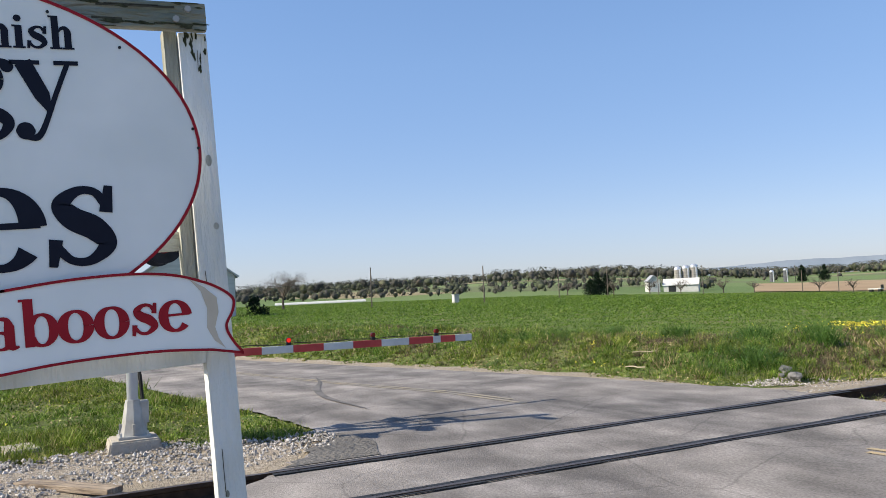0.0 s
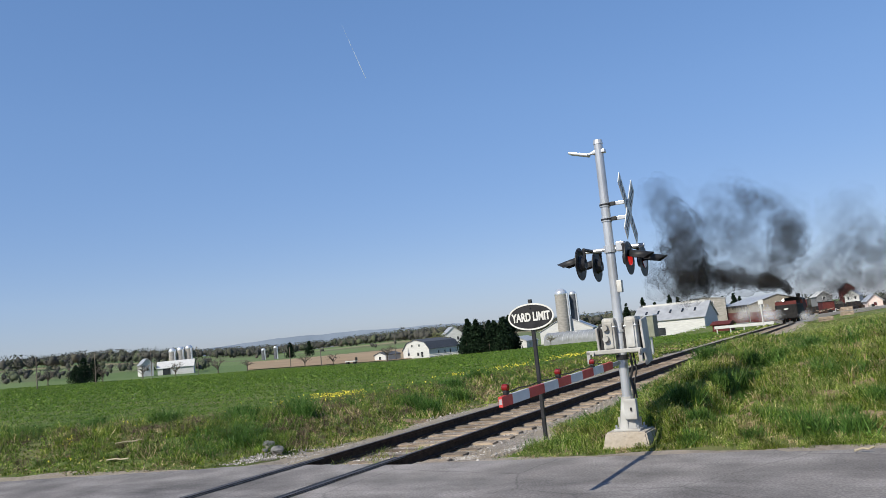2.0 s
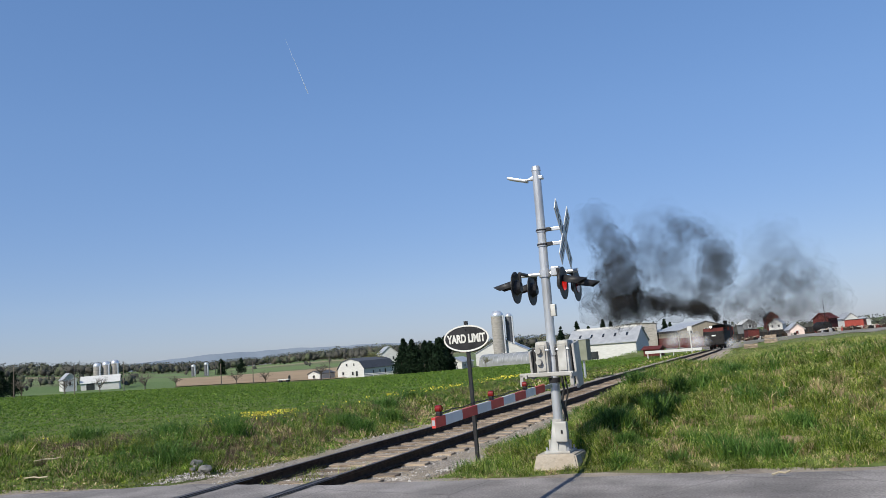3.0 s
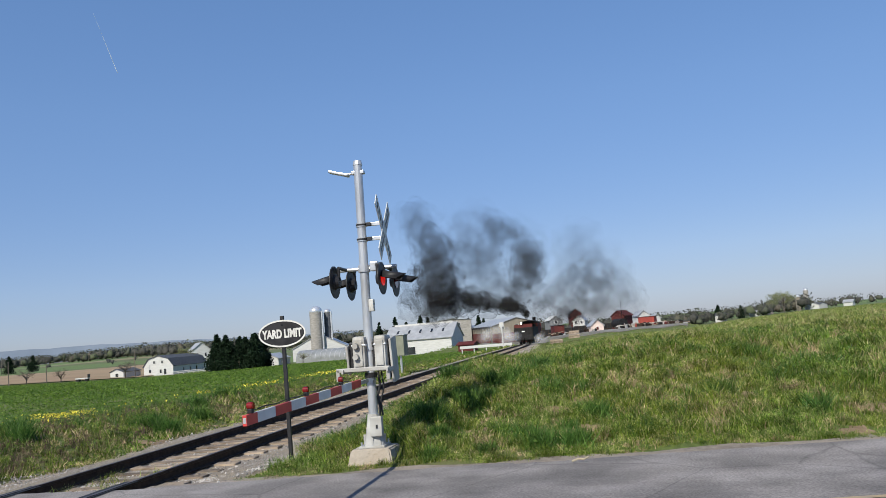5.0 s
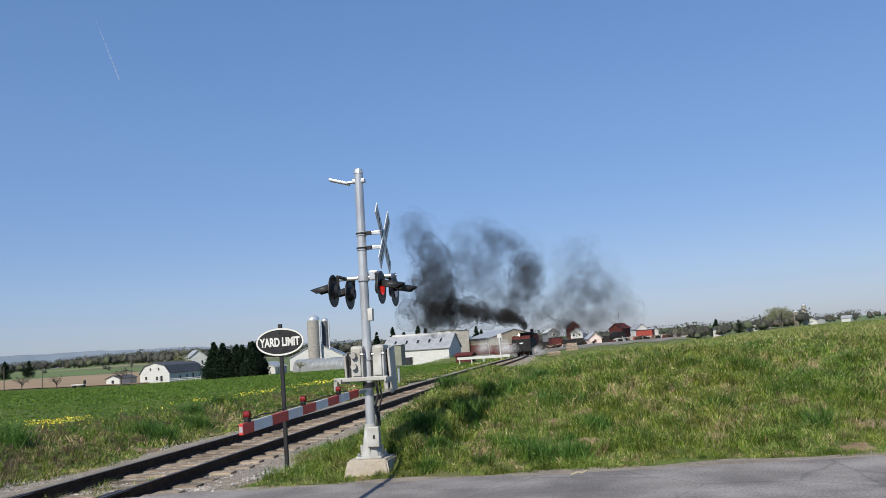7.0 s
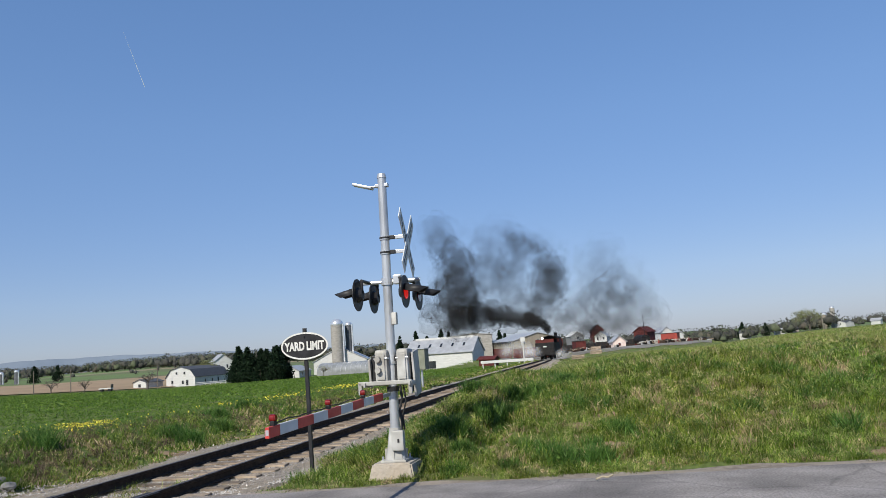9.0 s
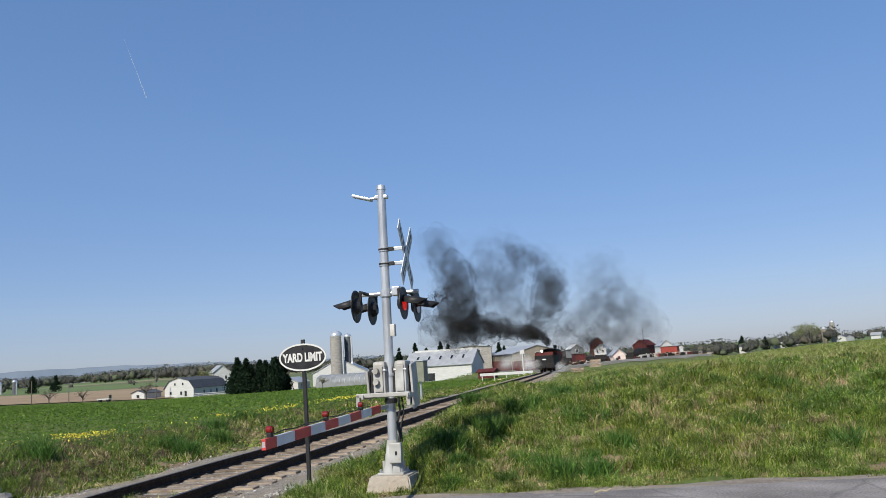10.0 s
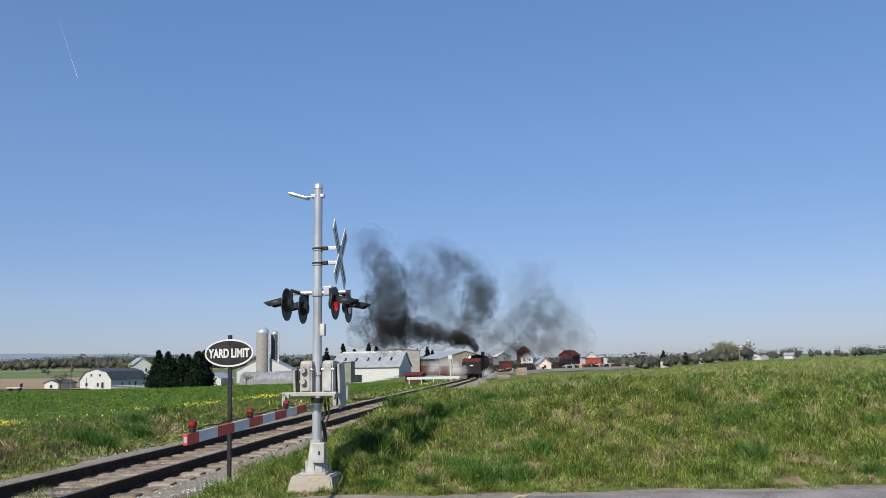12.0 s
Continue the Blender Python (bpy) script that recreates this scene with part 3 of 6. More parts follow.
def build_track():
    track = thing("railway_track", "single railway track with rusty rails on weathered ties", "railway track", kind="structure")
    ys = np.concatenate([np.arange(-40, -12, 4.0), np.arange(-12, 60, 1.0), np.arange(60, 262, 6.0)])
    profile = [(-0.035, 0.0), (0.035, 0.0), (0.036, -0.035), (0.010, -0.05), (0.010, -0.125), (0.065, -0.142), (0.065, -0.155), (-0.065, -0.155), (-0.065, -0.142), (-0.010, -0.125), (-0.010, -0.05), (-0.036, -0.035)]
    for s in (-0.7525, 0.7525):
        verts, faces, tops = [], [], []
        k = len(profile)
        for y in ys:
            cx, cz = float(track_x(y)) + s, float(track_z(y)) + 0.018
            verts += [(cx + px, y, cz + pz) for px, pz in profile]
            tops += [(cx - 0.030, y, cz + 0.002), (cx + 0.030, y, cz + 0.002)]
        for i in range(len(ys) - 1):
            faces += [(i * k + j, (i + 1) * k + j, (i + 1) * k + (j + 1) % k, i * k + (j + 1) % k) for j in range(k)]
        rail = raw("rail", verts, faces, RAIL_SIDE, track, "rust-dark steel rail")
        raw("running_surface", tops, [(2 * i, 2 * i + 1, 2 * i + 3, 2 * i + 2) for i in range(len(ys) - 1)], RAIL_TOP, rail, "worn bright top of the rail")
    tie = box((2.5, 0.22, 0.16), bevel=0.012)
    me = bpy.data.meshes.new("tie")
    tie.to_mesh(me)
    tie.free()
    me.materials.append(TIE)
    rng = random.Random(7)
    y = 0.35
    places = [0.35 + 0.56 * i for i in range(140)] + [-8.9 - 0.56 * i for i in range(12)]
    for y in places:
        ob = new("tie", me)
        ob.parent = track
        ob.matrix_world = pose(float(track_x(y)) + rng.uniform(-0.05, 0.05), y, float(track_z(y)) - 0.215 + rng.uniform(-0.012, 0.012), rng.uniform(-1, 1), rng.uniform(-0.6, 0.6), rng.uniform(-1.5, 1.5))


def in_gravel(x, y):
    side, d = x - track_x(y), y - road_y(x)
    north = (d > 2.9) & (np.abs(side) < 2.1 + 0.35 * np.sin(y * 1.3) + np.where(side < 0, 0.9, 0.3) * smooth01(7, 3, d))
    south = (d < -3.0) & (side > -3.35 + 0.6 * smooth01(-9.5, -7.9, y)) & (y < -8.3 - 0.75 * (side + 0.8)) & (side < 0.2)
    return north | south


def build_ballast():
    xs = np.linspace(-2.6, 2.6, 14)
    for name, y0, y1, step in (("ballast_bed", -0.6, 200, 0.8), ("ballast_bed", -40, -7.3, 0.3)):
        ys = np.arange(y0, y1, step)
        verts, faces, k = [], [], len(xs)
        for y in ys:
            for u in xs:
                px = float(track_x(y)) + u - (1.1 if y < -8 else 0)
                edge = 0.07 if abs(u) < 1.7 else 0.07 - 0.11 * (abs(u) - 1.7)
                crest = min(float(land(px, y)) + edge, float(track_z(y)) - 0.168 if abs(u) < 1.75 else 9)
                if y < -5:
                    crest = float(land(px, y)) + 0.05
                verts.append((px, y, min(crest, -0.03) if y < 0.2 else crest))
        for i in range(len(ys) - 1):
            faces += [(i * k + j, i * k + j + 1, (i + 1) * k + j + 1, (i + 1) * k + j) for j in range(k - 1)]
        tagged(raw(name, verts, faces, GRAVEL, smooth=True), "grey crushed-stone track bed", "ballast", kind="structure")
    # loose stones on the bed, denser where the track is near
    rng = np.random.default_rng(11)
    n = 28000
    y = np.concatenate([rng.uniform(-0.5, 1, n // 8), 0.2 + rng.uniform(0, 1, n // 2) ** 2 * 32, rng.uniform(-13.5, -7.3, n * 3 // 8)])
    x = track_x(y) + np.where(y < -5, rng.uniform(-3.6, 0.2, len(y)), np.where(rng.uniform(0, 1, len(y)) < 0.55, rng.normal(0, 1.25, len(y)), rng.uniform(-3.0, 2.4, len(y))))
    keep = in_gravel(x, y) & (np.abs(np.abs(x - track_x(y)) - 0.7525) > 0.1)
    x, y = x[keep], y[keep]
    z = np.minimum(land(x, y) + 0.05, np.where(np.abs(x - track_x(y)) < 1.75, track_z(y) - 0.172, 9)) + rng.uniform(-0.012, 0.012, len(x))
    size = rng.uniform(0.009, 0.023, len(x)) * np.where(y < -5, 1.35, 1)
    corners = np.array([(1, 0, 0), (-1, 0, 0), (0, 1, 0), (0, -1, 0), (0, 0, 0.8), (0, 0, -0.8)])
    tri = np.array([(0, 2, 4), (2, 1, 4), (1, 3, 4), (3, 0, 4), (2, 0, 5), (1, 2, 5), (3, 1, 5), (0, 3, 5)])
    jit = corners[None] * rng.uniform(0.6, 1.35, (len(x), 6, 1)) * size[:, None, None]
    spin = rng.uniform(0, 6.28, len(x))
    c, s = np.cos(spin)[:, None], np.sin(spin)[:, None]
    pts = np.stack([jit[..., 0] * c - jit[..., 1] * s + x[:, None], jit[..., 0] * s + jit[..., 1] * c + y[:, None], jit[..., 2] + z[:, None]], -1)
    verts = pts.reshape(-1, 3)
    faces = (tri[None] + 6 * np.arange(len(x))[:, None, None]).reshape(-1, 3)
    ob = raw("ballast_stones", verts.tolist(), faces.tolist(), STONE)
    tagged(ob, "loose grey and white crushed stones beside the rails", "gravel", kind="stuff")


def blades(rng, x, y, z, height, width, lean=0.35):
    """Bent blades of grass, two triangles each."""
    n = len(x)
    a, b = rng.uniform(0, 6.28, n), rng.uniform(0, 6.28, n)
    wx, wy = np.cos(a) * width / 2, np.sin(a) * width / 2
    lx, ly = np.cos(b) * height * lean * rng.uniform(0.3, 1.6, n), np.sin(b) * height * lean * rng.uniform(0.3, 1.6, n)
    p0 = np.stack([x - wx, y - wy, z - 0.02], -1)
    p1 = np.stack([x + wx, y + wy, z - 0.02], -1)
    p2 = np.stack([x + lx, y + ly, z + height], -1)
    return np.stack([p0, p1, p2], 1)


def scatter(rng, n, b0, b1, r0, r1):
    """Places round the standpoint, evenly in bearing and in the logarithm of the distance."""
    a = np.radians(rng.uniform(b0, b1, n))
    r = np.exp(rng.uniform(np.log(r0), np.log(r1), n))
    x, y = STAND[0] - r * np.sin(a), STAND[1] + r * np.cos(a)
    return x, y, r


def leaves(rng, x, y, z, size):
    """Small leaves lying at all angles."""
    n = len(x)
    c = np.stack([x, y, z + size * rng.uniform(0.1, 0.9, n)], -1)
    a, d = rng.normal(0, 1, (n, 3)), rng.normal(0, 1, (n, 3))
    a[:, 2] *= 0.45
    d[:, 2] = np.abs(d[:, 2]) * 0.6
    a *= (0.55 * size / np.linalg.norm(a, axis=1))[:, None]
    d *= (0.9 * size / np.linalg.norm(d, axis=1))[:, None]
    return np.stack([c - a, c + a, c + d], 1)


BARE_SPOTS = ((8.65, 1.4, 0.3), (10.3, 0.85, 0.28), (10.85, 1.8, 0.3), (9.3, 2.4, 0.24), (5.95, 4.05, 0.34), (6.75, 2.7, 0.3), (6.45, 2.1, 0.26), (6.95, 1.35, 0.24), (5.2, 1.9, 0.3), (5.28, 2.6, 0.3), (5.3, 1.45, 0.2),
              (13.4, 2.6, 0.45), (-2.6, 5.9, 0.5), (-2.4, 8.8, 0.4), (-3.2, 13, 0.5), (-3.4, 17, 0.5), (-3.9, 24, 0.7), (-4.6, 48, 1.2), (-5.4, 58, 1.5), (-6.6, 70, 2.0), (-7.6, 84, 2.0))


def bare(x, y):
    """Spots where the turf has worn away."""
    out = np.zeros(np.shape(x), dtype=bool)
    for cx, cy, s in BARE_SPOTS:
        d = np.hypot(x - cx, (y - cy) * 1.2)
        out |= d < s * (0.8 + 0.25 * np.sin(5 * np.arctan2(y - cy, x - cx) + cx))
    return out


def build_bare_earth():
    verts, faces = [], []
    for cx, cy, s in BARE_SPOTS:
        o = len(verts)
        verts.append((cx, cy, zland(cx, cy) + 0.02))
        for ring_at in (0.55, 1.15):
            for k in range(18):
                a = 2 * math.pi * k / 18
                wide = ring_at * s * (1 + 0.35 * math.sin(3 * a + cx) + 0.2 * math.sin(7 * a + cy))
                x, y = cx + wide * math.cos(a), cy + wide * math.sin(a)
                verts.append((x, y, zland(x, y) + (0.015 if ring_at < 1 else -0.03)))
        for k in range(18):
            q = (k + 1) % 18
            faces += [(o, o + 1 + k, o + 1 + q), (o + 1 + k, o + 19 + k, o + 19 + q, o + 1 + q)]
    tagged(raw("bare_earth", verts, faces, DIRT, smooth=True), "worn brown earth showing through the bank's grass", "earth", kind="stuff")


def grown(x, y):
    """Where grass grows."""
    side, d = x - track_x(y), y - road_y(x)
    north = (d > 3.30 + 0.13 * np.sin(x * 1.7) + 0.08 * np.sin(x * 4.1) + 0.06 * (x > 1.2)) & ~in_gravel(x, y)
    south = (d < -3.1) & (side < -3.2 + 0.6 * smooth01(-9.5, -7.9, y) + 0.08 * np.sin(y * 4))
    return (north | south) & ~in_yard(x, y) & ~(bare(x, y) & (np.sin(x * 37) * np.cos(y * 41) < 0.1)) & (np.hypot(x - 4.0, y - 0.6) > 0.40) & (np.abs(side) > 1.7)


def tussocks(rng, x, y, height, wide, k):
    """Clumps of k bent blades that fan outwards, two triangles a blade."""
    n = len(x) * k
    x, y, height, wide = (np.repeat(v, k) for v in (x, y, height, wide))
    a = rng.uniform(0, 6.28, n)
    out = np.abs(rng.normal(0, 1, n)) * height * 0.38
    lean = rng.uniform(0.1, 0.75, n) + 0.25 * out / height
    h = height * rng.uniform(0.45, 1.15, n)
    bx, by = x + np.cos(a) * out, y + np.sin(a) * out
    z = land(bx, by) - 0.02
    c = rng.uniform(0, 6.28, n)
    w = np.stack([np.cos(c) * wide / 2, np.sin(c) * wide / 2, 0 * c], -1) * rng.uniform(0.7, 1.5, n)[:, None]
    a = a + rng.normal(0, 0.5, n)
    way = np.stack([np.cos(a), np.sin(a)], -1)
    base = np.stack([bx, by, z], -1)
    mid = base + np.concatenate([way * (lean * h * 0.35)[:, None], (h * 0.62)[:, None]], 1)
    tip = base + np.concatenate([way * (lean * h)[:, None], (h * (1 - 0.35 * lean))[:, None]], 1)
    return np.concatenate([np.stack([base - w, base + w, mid + w * 0.7], 1), np.stack([mid - w * 0.7, mid + w * 0.7, tip], 1)])


def build_tussocks():
    """Rank clumps on the cutting's bank and in the weedy belt beside the track."""
    rng = np.random.default_rng(41)
    x, y, r = scatter(rng, 17000, -24, 24, 9.2, 46)
    side, d = x - track_x(y), y - road_y(x)
    tone = 0.45 + 0.14 * wobble(x, y, 1.3, 0.4) + 0.22 * wobble(x, y, 3.7, 2.4)
    keep = grown(x, y) & (side > 1.6) & ~bare(x, y) & (rng.uniform(-0.2, 1, len(x)) < tone + 0.3)
    x, y, r, d, tone = (v[keep] for v in (x, y, r, d, tone))
    tall = (0.10 + 0.15 * np.clip(tone, 0, 1)) * rng.uniform(0.6, 1.4, len(x)) * np.where(d < 3.9, 0.6, 1) * (1 - 0.72 * smooth01(14, 34, r))
    wide = np.clip(0.00125 * r, 0.012, 0.05)
    kind = tone + rng.normal(0, 0.2, len(x))
    for name, pick, mat, label in (("lush_tussocks", kind > 0.86, LUSH, "dark lush grass clumps on the bank"), ("green_tussocks", (kind > 0.42) & (kind <= 0.86), GRASS, "green bent grass clumps on the bank"),
                                   ("pale_tussocks", (kind > 0.12) & (kind <= 0.42), MEADOW, "pale yellow-green grass clumps on the bank"), ("straw_tussocks", kind <= 0.12, DRY, "straw-coloured dead grass clumps on the bank")):
        tagged(triangles(name, tussocks(rng, x[pick], y[pick], tall[pick] * (1.2 if mat == LUSH else 1), wide[pick], 34), mat), label, "grass", kind="stuff")
    # belt of weeds between track bed and crop, and along the road
    n = 6500
    y = np.concatenate([1.2 + 58 * rng.uniform(0, 1, n * 3 // 5) ** 1.7, rng.uniform(-6, 2.6, n * 2 // 5)])
    x = np.concatenate([track_x(y[:n * 3 // 5]) - rng.uniform(2.7, 6.6, n * 3 // 5) - 0.03 * y[:n * 3 // 5], -3.4 - 24 * rng.uniform(0, 1, n * 2 // 5) ** 1.3])
    side, d = x - track_x(y), y - road_y(x)
    keep = grown(x, y) & (side < -2.2) & ((d < 6.6) | (y > 1.5)) & (d > 3.4) & ~bare(x, y)
    x, y, d = x[keep], y[keep], d[keep]
    r = np.hypot(x - STAND[0], y - STAND[1])
    tone = 0.5 + 0.3 * wobble(x, y, 0.8, 1.1) + 0.2 * wobble(x, y, 2.9, 0.3) + rng.normal(0, 0.16, len(x))
    tall = (0.10 + 0.16 * np.clip(tone, 0, 1)) * rng.uniform(0.6, 1.4, len(x)) * np.where(d < 4.0, 0.55, 1)
    wide = np.clip(0.0008 * r, 0.009, 0.04)
    for name, pick, mat, label in (("lush_weeds", tone > 0.76, LUSH, "dark green leafy weeds beside the track"), ("green_weeds", (tone > 0.52) & (tone <= 0.76), GRASS, "green grass clumps beside the track"),
                                   ("brown_weeds", (tone <= 0.52) & (tone > 0.16), BROWN_WEED, "brownish seeding weeds beside the track"), ("straw_weeds", tone <= 0.16, DRY, "straw-coloured dead stalks beside the track")):
        tagged(triangles(name, tussocks(rng, x[pick], y[pick], tall[pick], wide[pick], 26), mat), label, "grass", kind="stuff")


def build_grass():
    rng = np.random.default_rng(5)
    # tufts on the banks and verges
    x, y, r = scatter(rng, 105000, -22, 96, 8.5, 60)
    side, d = x - track_x(y), y - road_y(x)
    verge = np.where(side < 0, np.clip(smooth01(10.5, 5.5, d) + smooth01(5.6, 4.0, -side) * (y < 60), 0, 1), smooth01(75, 30, y))
    lush = np.clip(0.5 + 0.26 * wobble(x, y, 1.15, 0.7) + 0.26 * wobble(x, y, 4.7, 1.9), 0, 1)
    bald = 0.5 + 0.5 * wobble(x, y, 0.9, 3.9) / 1.5
    keep = grown(x, y) & (verge > rng.uniform(0.1, 1, len(x))) & (bald < 0.88) & (lush > rng.uniform(0, 0.55, len(x)))
    x, y, r, side, d, lush = (v[keep] for v in (x, y, r, side, d, lush))
    k = 8
    tall = (0.05 + 0.18 * lush ** 2) * rng.uniform(0.6, 1.5, len(x)) * np.where(d < 3.9, 0.5, 1)
    tall *= 1 + 0.3 * np.exp(-((x + 5.0) ** 2 / 0.7 + (y - 4.6) ** 2 / 1.4)) + 0.9 * ((x < -2) & (y < -7))
    tall *= np.clip(r / 18, 0.85, 1.3) * np.where(side > 0, 0.75 - 0.55 * smooth01(7, 22, y), 0.8)
    rep = lambda v: np.repeat(v, k)
    spread = rep(tall) * 0.35
    bx, by = rep(x) + rng.normal(0, 1, len(x) * k) * spread, rep(y) + rng.normal(0, 1, len(x) * k) * spread
    height = rep(tall) * rng.uniform(0.5, 1.25, len(bx))
    width = np.clip(0.0011 * rep(r), 0.009, 0.07) * rng.uniform(0.8, 1.6, len(bx))
    tri = blades(rng, bx, by, land(bx, by), height, width, 0.75)
    weed = 0.5 + 0.5 * wobble(bx, by, 0.75, 2.1) / 1.5
    s = bx - track_x(by)
    dry = rng.uniform(0, 1, len(bx)) < 0.05 + 0.07 * (s > 0) + 0.1 * smooth01(7, 13, bx) + 0.3 * (weed > 0.72) * (by > -5) + 0.24 * ((s < 0) & (s > -5.6) & (by > 1.5)) * (weed > 0.35)
    far = (s > 0) & (rng.uniform(0, 1, len(bx)) < smooth01(2, 14, by) * 0.9)
    tagged(triangles("verge_grass", tri[~dry & ~far], GRASS), "rough green verge grass in tufts", "grass", kind="stuff")
    tagged(triangles("meadow_grass", tri[~dry & far], MEADOW), "pale green meadow grass on the bank", "grass", kind="stuff")
    tagged(triangles("dry_weeds", tri[dry], DRY), "dry tan weed stalks among the grass", "grass", kind="stuff")
    # low leafy growth under the tufts and all over the fields
    x, y, r = scatter(rng, 820000, -22, 96, 8.5, 285)
    keep = grown(x, y)
    x, y, r = x[keep], y[keep], r[keep]
    size = np.where(r < 70, np.clip(0.0023 * r, 0.03, 0.17), 0.17 + 0.0008 * (r - 70)) * rng.uniform(0.6, 1.5, len(x))
    side, d = x - track_x(y), y - road_y(x)
    crop = (side < -4.5) & (d > 7)
    size *= np.where(crop, 0.64, np.where((side > 0) & (r > 60), 0.45, 0.9))
    tri = leaves(rng, x, y, land(x, y), size)
    turfy = (side > 0) & (r < 60)
    tri[turfy] = blades(rng, x[turfy], y[turfy], land(x[turfy], y[turfy]), size[turfy] * 1.5, np.clip(0.0011 * r[turfy], 0.012, 0.05), 1.1)
    patch = 0.5 + 0.5 * wobble(x, y, 0.9, 3.9) / 1.5
    dead = ~crop & (rng.uniform(0, 1, len(x)) < 0.07 + 0.4 * (patch > 0.74) * (y < 40) * (y > -5))
    tagged(triangles("field_crop", tri[crop], CROP), "low bright green clover crop", "grass", kind="stuff")
    pale = ~crop & ~dead & (side > 0) & (rng.uniform(0, 1, len(x)) < smooth01(2, 14, y))
    tagged(triangles("low_growth", tri[~crop & ~dead & ~pale], GRASS), "low green growth between the tufts", "grass", kind="stuff")
    tagged(triangles("low_meadow", tri[pale], MEADOW), "low pale green meadow growth", "grass", kind="stuff")
    # weeds between the rails where they leave the road
    x, y = rng.uniform(-0.62, 0.62, 900), rng.uniform(-0.35, 1.5, 900) ** 1.0
    keep = np.sin(x * 7) * np.cos(y * 5) > rng.uniform(-0.2, 1.0, 900)
    x, y = x[keep], y[keep]
    tagged(triangles("track_weeds", blades(rng, x, y, np.full(len(x), -0.13), rng.uniform(0.04, 0.13, len(x)), np.full(len(x), 0.012), 0.8), MEADOW), "yellow-green weeds between the rails", "grass", kind="stuff")
    tagged(triangles("dead_grass", tri[dead], DRY), "dead tan grass in worn patches", "grass", kind="stuff")


def build_shoulder():
    """Strips of dirt and grit between asphalt and grass."""
    for x0, x1, w in ((1.2, 60, 0.40), (-60, -2.0, 0.45)):
        xs = np.arange(x0, x1, 0.5)
        sheet("shoulder", xs, lambda x: [float(road_y(x)) + 2.7, float(road_y(x)) + 3.05 + 0.3 * w, float(road_y(x)) + 2.95 + w + 0.08 * math.sin(x * 3.1)],
              lambda x, y: max(float(road_z(x)) - 0.012, zland(x, y) + 0.012), GRAVEL if x0 < 0 else SHOULDER, "strip of dirt and grit along the road's edge", "shoulder")


def build_yard_ground():
    verts, faces = [], []
    for i in range(29):
        for j in range(17):
            a, r = radians(-6.2 + 0.52 * i), 184 + 10 * j + 2 * math.sin(i * 1.3)
            x, y = STAND[0] - r * math.sin(a), STAND[1] + r * math.cos(a)
            verts.append((x, y, zland(x, y) + 0.10))
    faces = [(17 * i + j, 17 * i + j + 1, 17 * i + j + 18, 17 * i + j + 17) for i in range(28) for j in range(16)]
    grit = material("yard_grit", (0.16, 0.15, 0.14), (0.30, 0.285, 0.265), 0.35, 0.95, c3=(0.13, 0.12, 0.085), scale2=0.06)
    tagged(raw("yard_ground", verts, faces, grit, smooth=True), "bare grey gravel of the railway yard", "yard", kind="structure")


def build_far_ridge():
    """A ridge on the horizon, beyond all else; its blue is haze put into the colour."""
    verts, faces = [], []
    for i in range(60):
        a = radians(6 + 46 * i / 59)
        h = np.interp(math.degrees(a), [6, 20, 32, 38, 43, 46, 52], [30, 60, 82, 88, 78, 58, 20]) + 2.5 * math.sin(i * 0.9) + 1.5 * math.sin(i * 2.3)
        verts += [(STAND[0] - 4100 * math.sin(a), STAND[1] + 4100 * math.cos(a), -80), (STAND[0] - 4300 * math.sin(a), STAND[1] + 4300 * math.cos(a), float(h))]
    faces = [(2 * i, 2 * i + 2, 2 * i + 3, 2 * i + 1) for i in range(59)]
    tagged(raw("far_ridge", verts, faces, HAZED_RIDGE, smooth=True), "long wooded ridge on the horizon, coloured haze blue", "hill", kind="structure")


def build_ploughed_field():
    """A bare brown field beyond the green one."""
    verts, faces = [], []
    n = 24
    for i in range(n + 1):
        a = radians(31 + 11.5 * i / n)
        for r in (296, 325, 355, 390, 425):
            x, y = STAND[0] - r * math.sin(a), STAND[1] + r * math.cos(a)
            verts.append((x, y, zland(x, y) + 0.3))
    faces = [(5 * i + j, 5 * i + j + 1, 5 * i + j + 6, 5 * i + j + 5) for i in range(n) for j in range(4)]
    soil = material("ploughed_soil", (0.24, 0.16, 0.10), (0.34, 0.24, 0.15), 0.05, 0.95, c3=(0.28, 0.22, 0.13), scale2=0.012)
    tagged(raw("ploughed_field", verts, faces, soil, smooth=True), "bare brown ploughed field beyond the green crop", "field", kind="structure")


build_ground()
build_ploughed_field()
build_road()
build_ballast()
build_track()
build_grass()
build_tussocks()
build_bare_earth()
build_shoulder()
build_yard_ground()
build_far_ridge()


# ---- level-crossing signals ----
FADED = material("faded_black_print", (0.10, 0.10, 0.105), (0.16, 0.16, 0.165), 9, 0.6)


def flasher(root, at, facing, lit):
    """One warning light: a round black target with hood, housing and red lens; it faces along x by the sign of facing."""
    x, y, z = at
    f = facing
    target = part("target", rod((x, y, z), (x + 0.012 * f, y, z), 0.225, seg=32), BLACK, root, "round black light backing")
    part("housing", rod((x - 0.07 * f, y, z), (x, y, z), 0.075, 0.11, 16), BLACK, target)
    part("lens", rod((x + 0.012 * f, y, z), (x + 0.022 * f, y, z), 0.102, seg=24), LENS_LIT if lit else LENS_RED, target, "red signal lens")
    bm = bmesh.new()
    rows = []
    for i in range(13):
        a = radians(8 + 164 * i / 12)
        reach = 0.20 + 0.14 * max(0, math.sin(a))
        rows.append([bm.verts.new((x + u * f, y + r * math.cos(a), z + r * math.sin(a) - drop)) for u, r, drop in ((0.0, 0.118, 0), (reach, 0.108, 0.2 * reach), (reach, 0.102, 0.2 * reach), (0.0, 0.112, 0))])
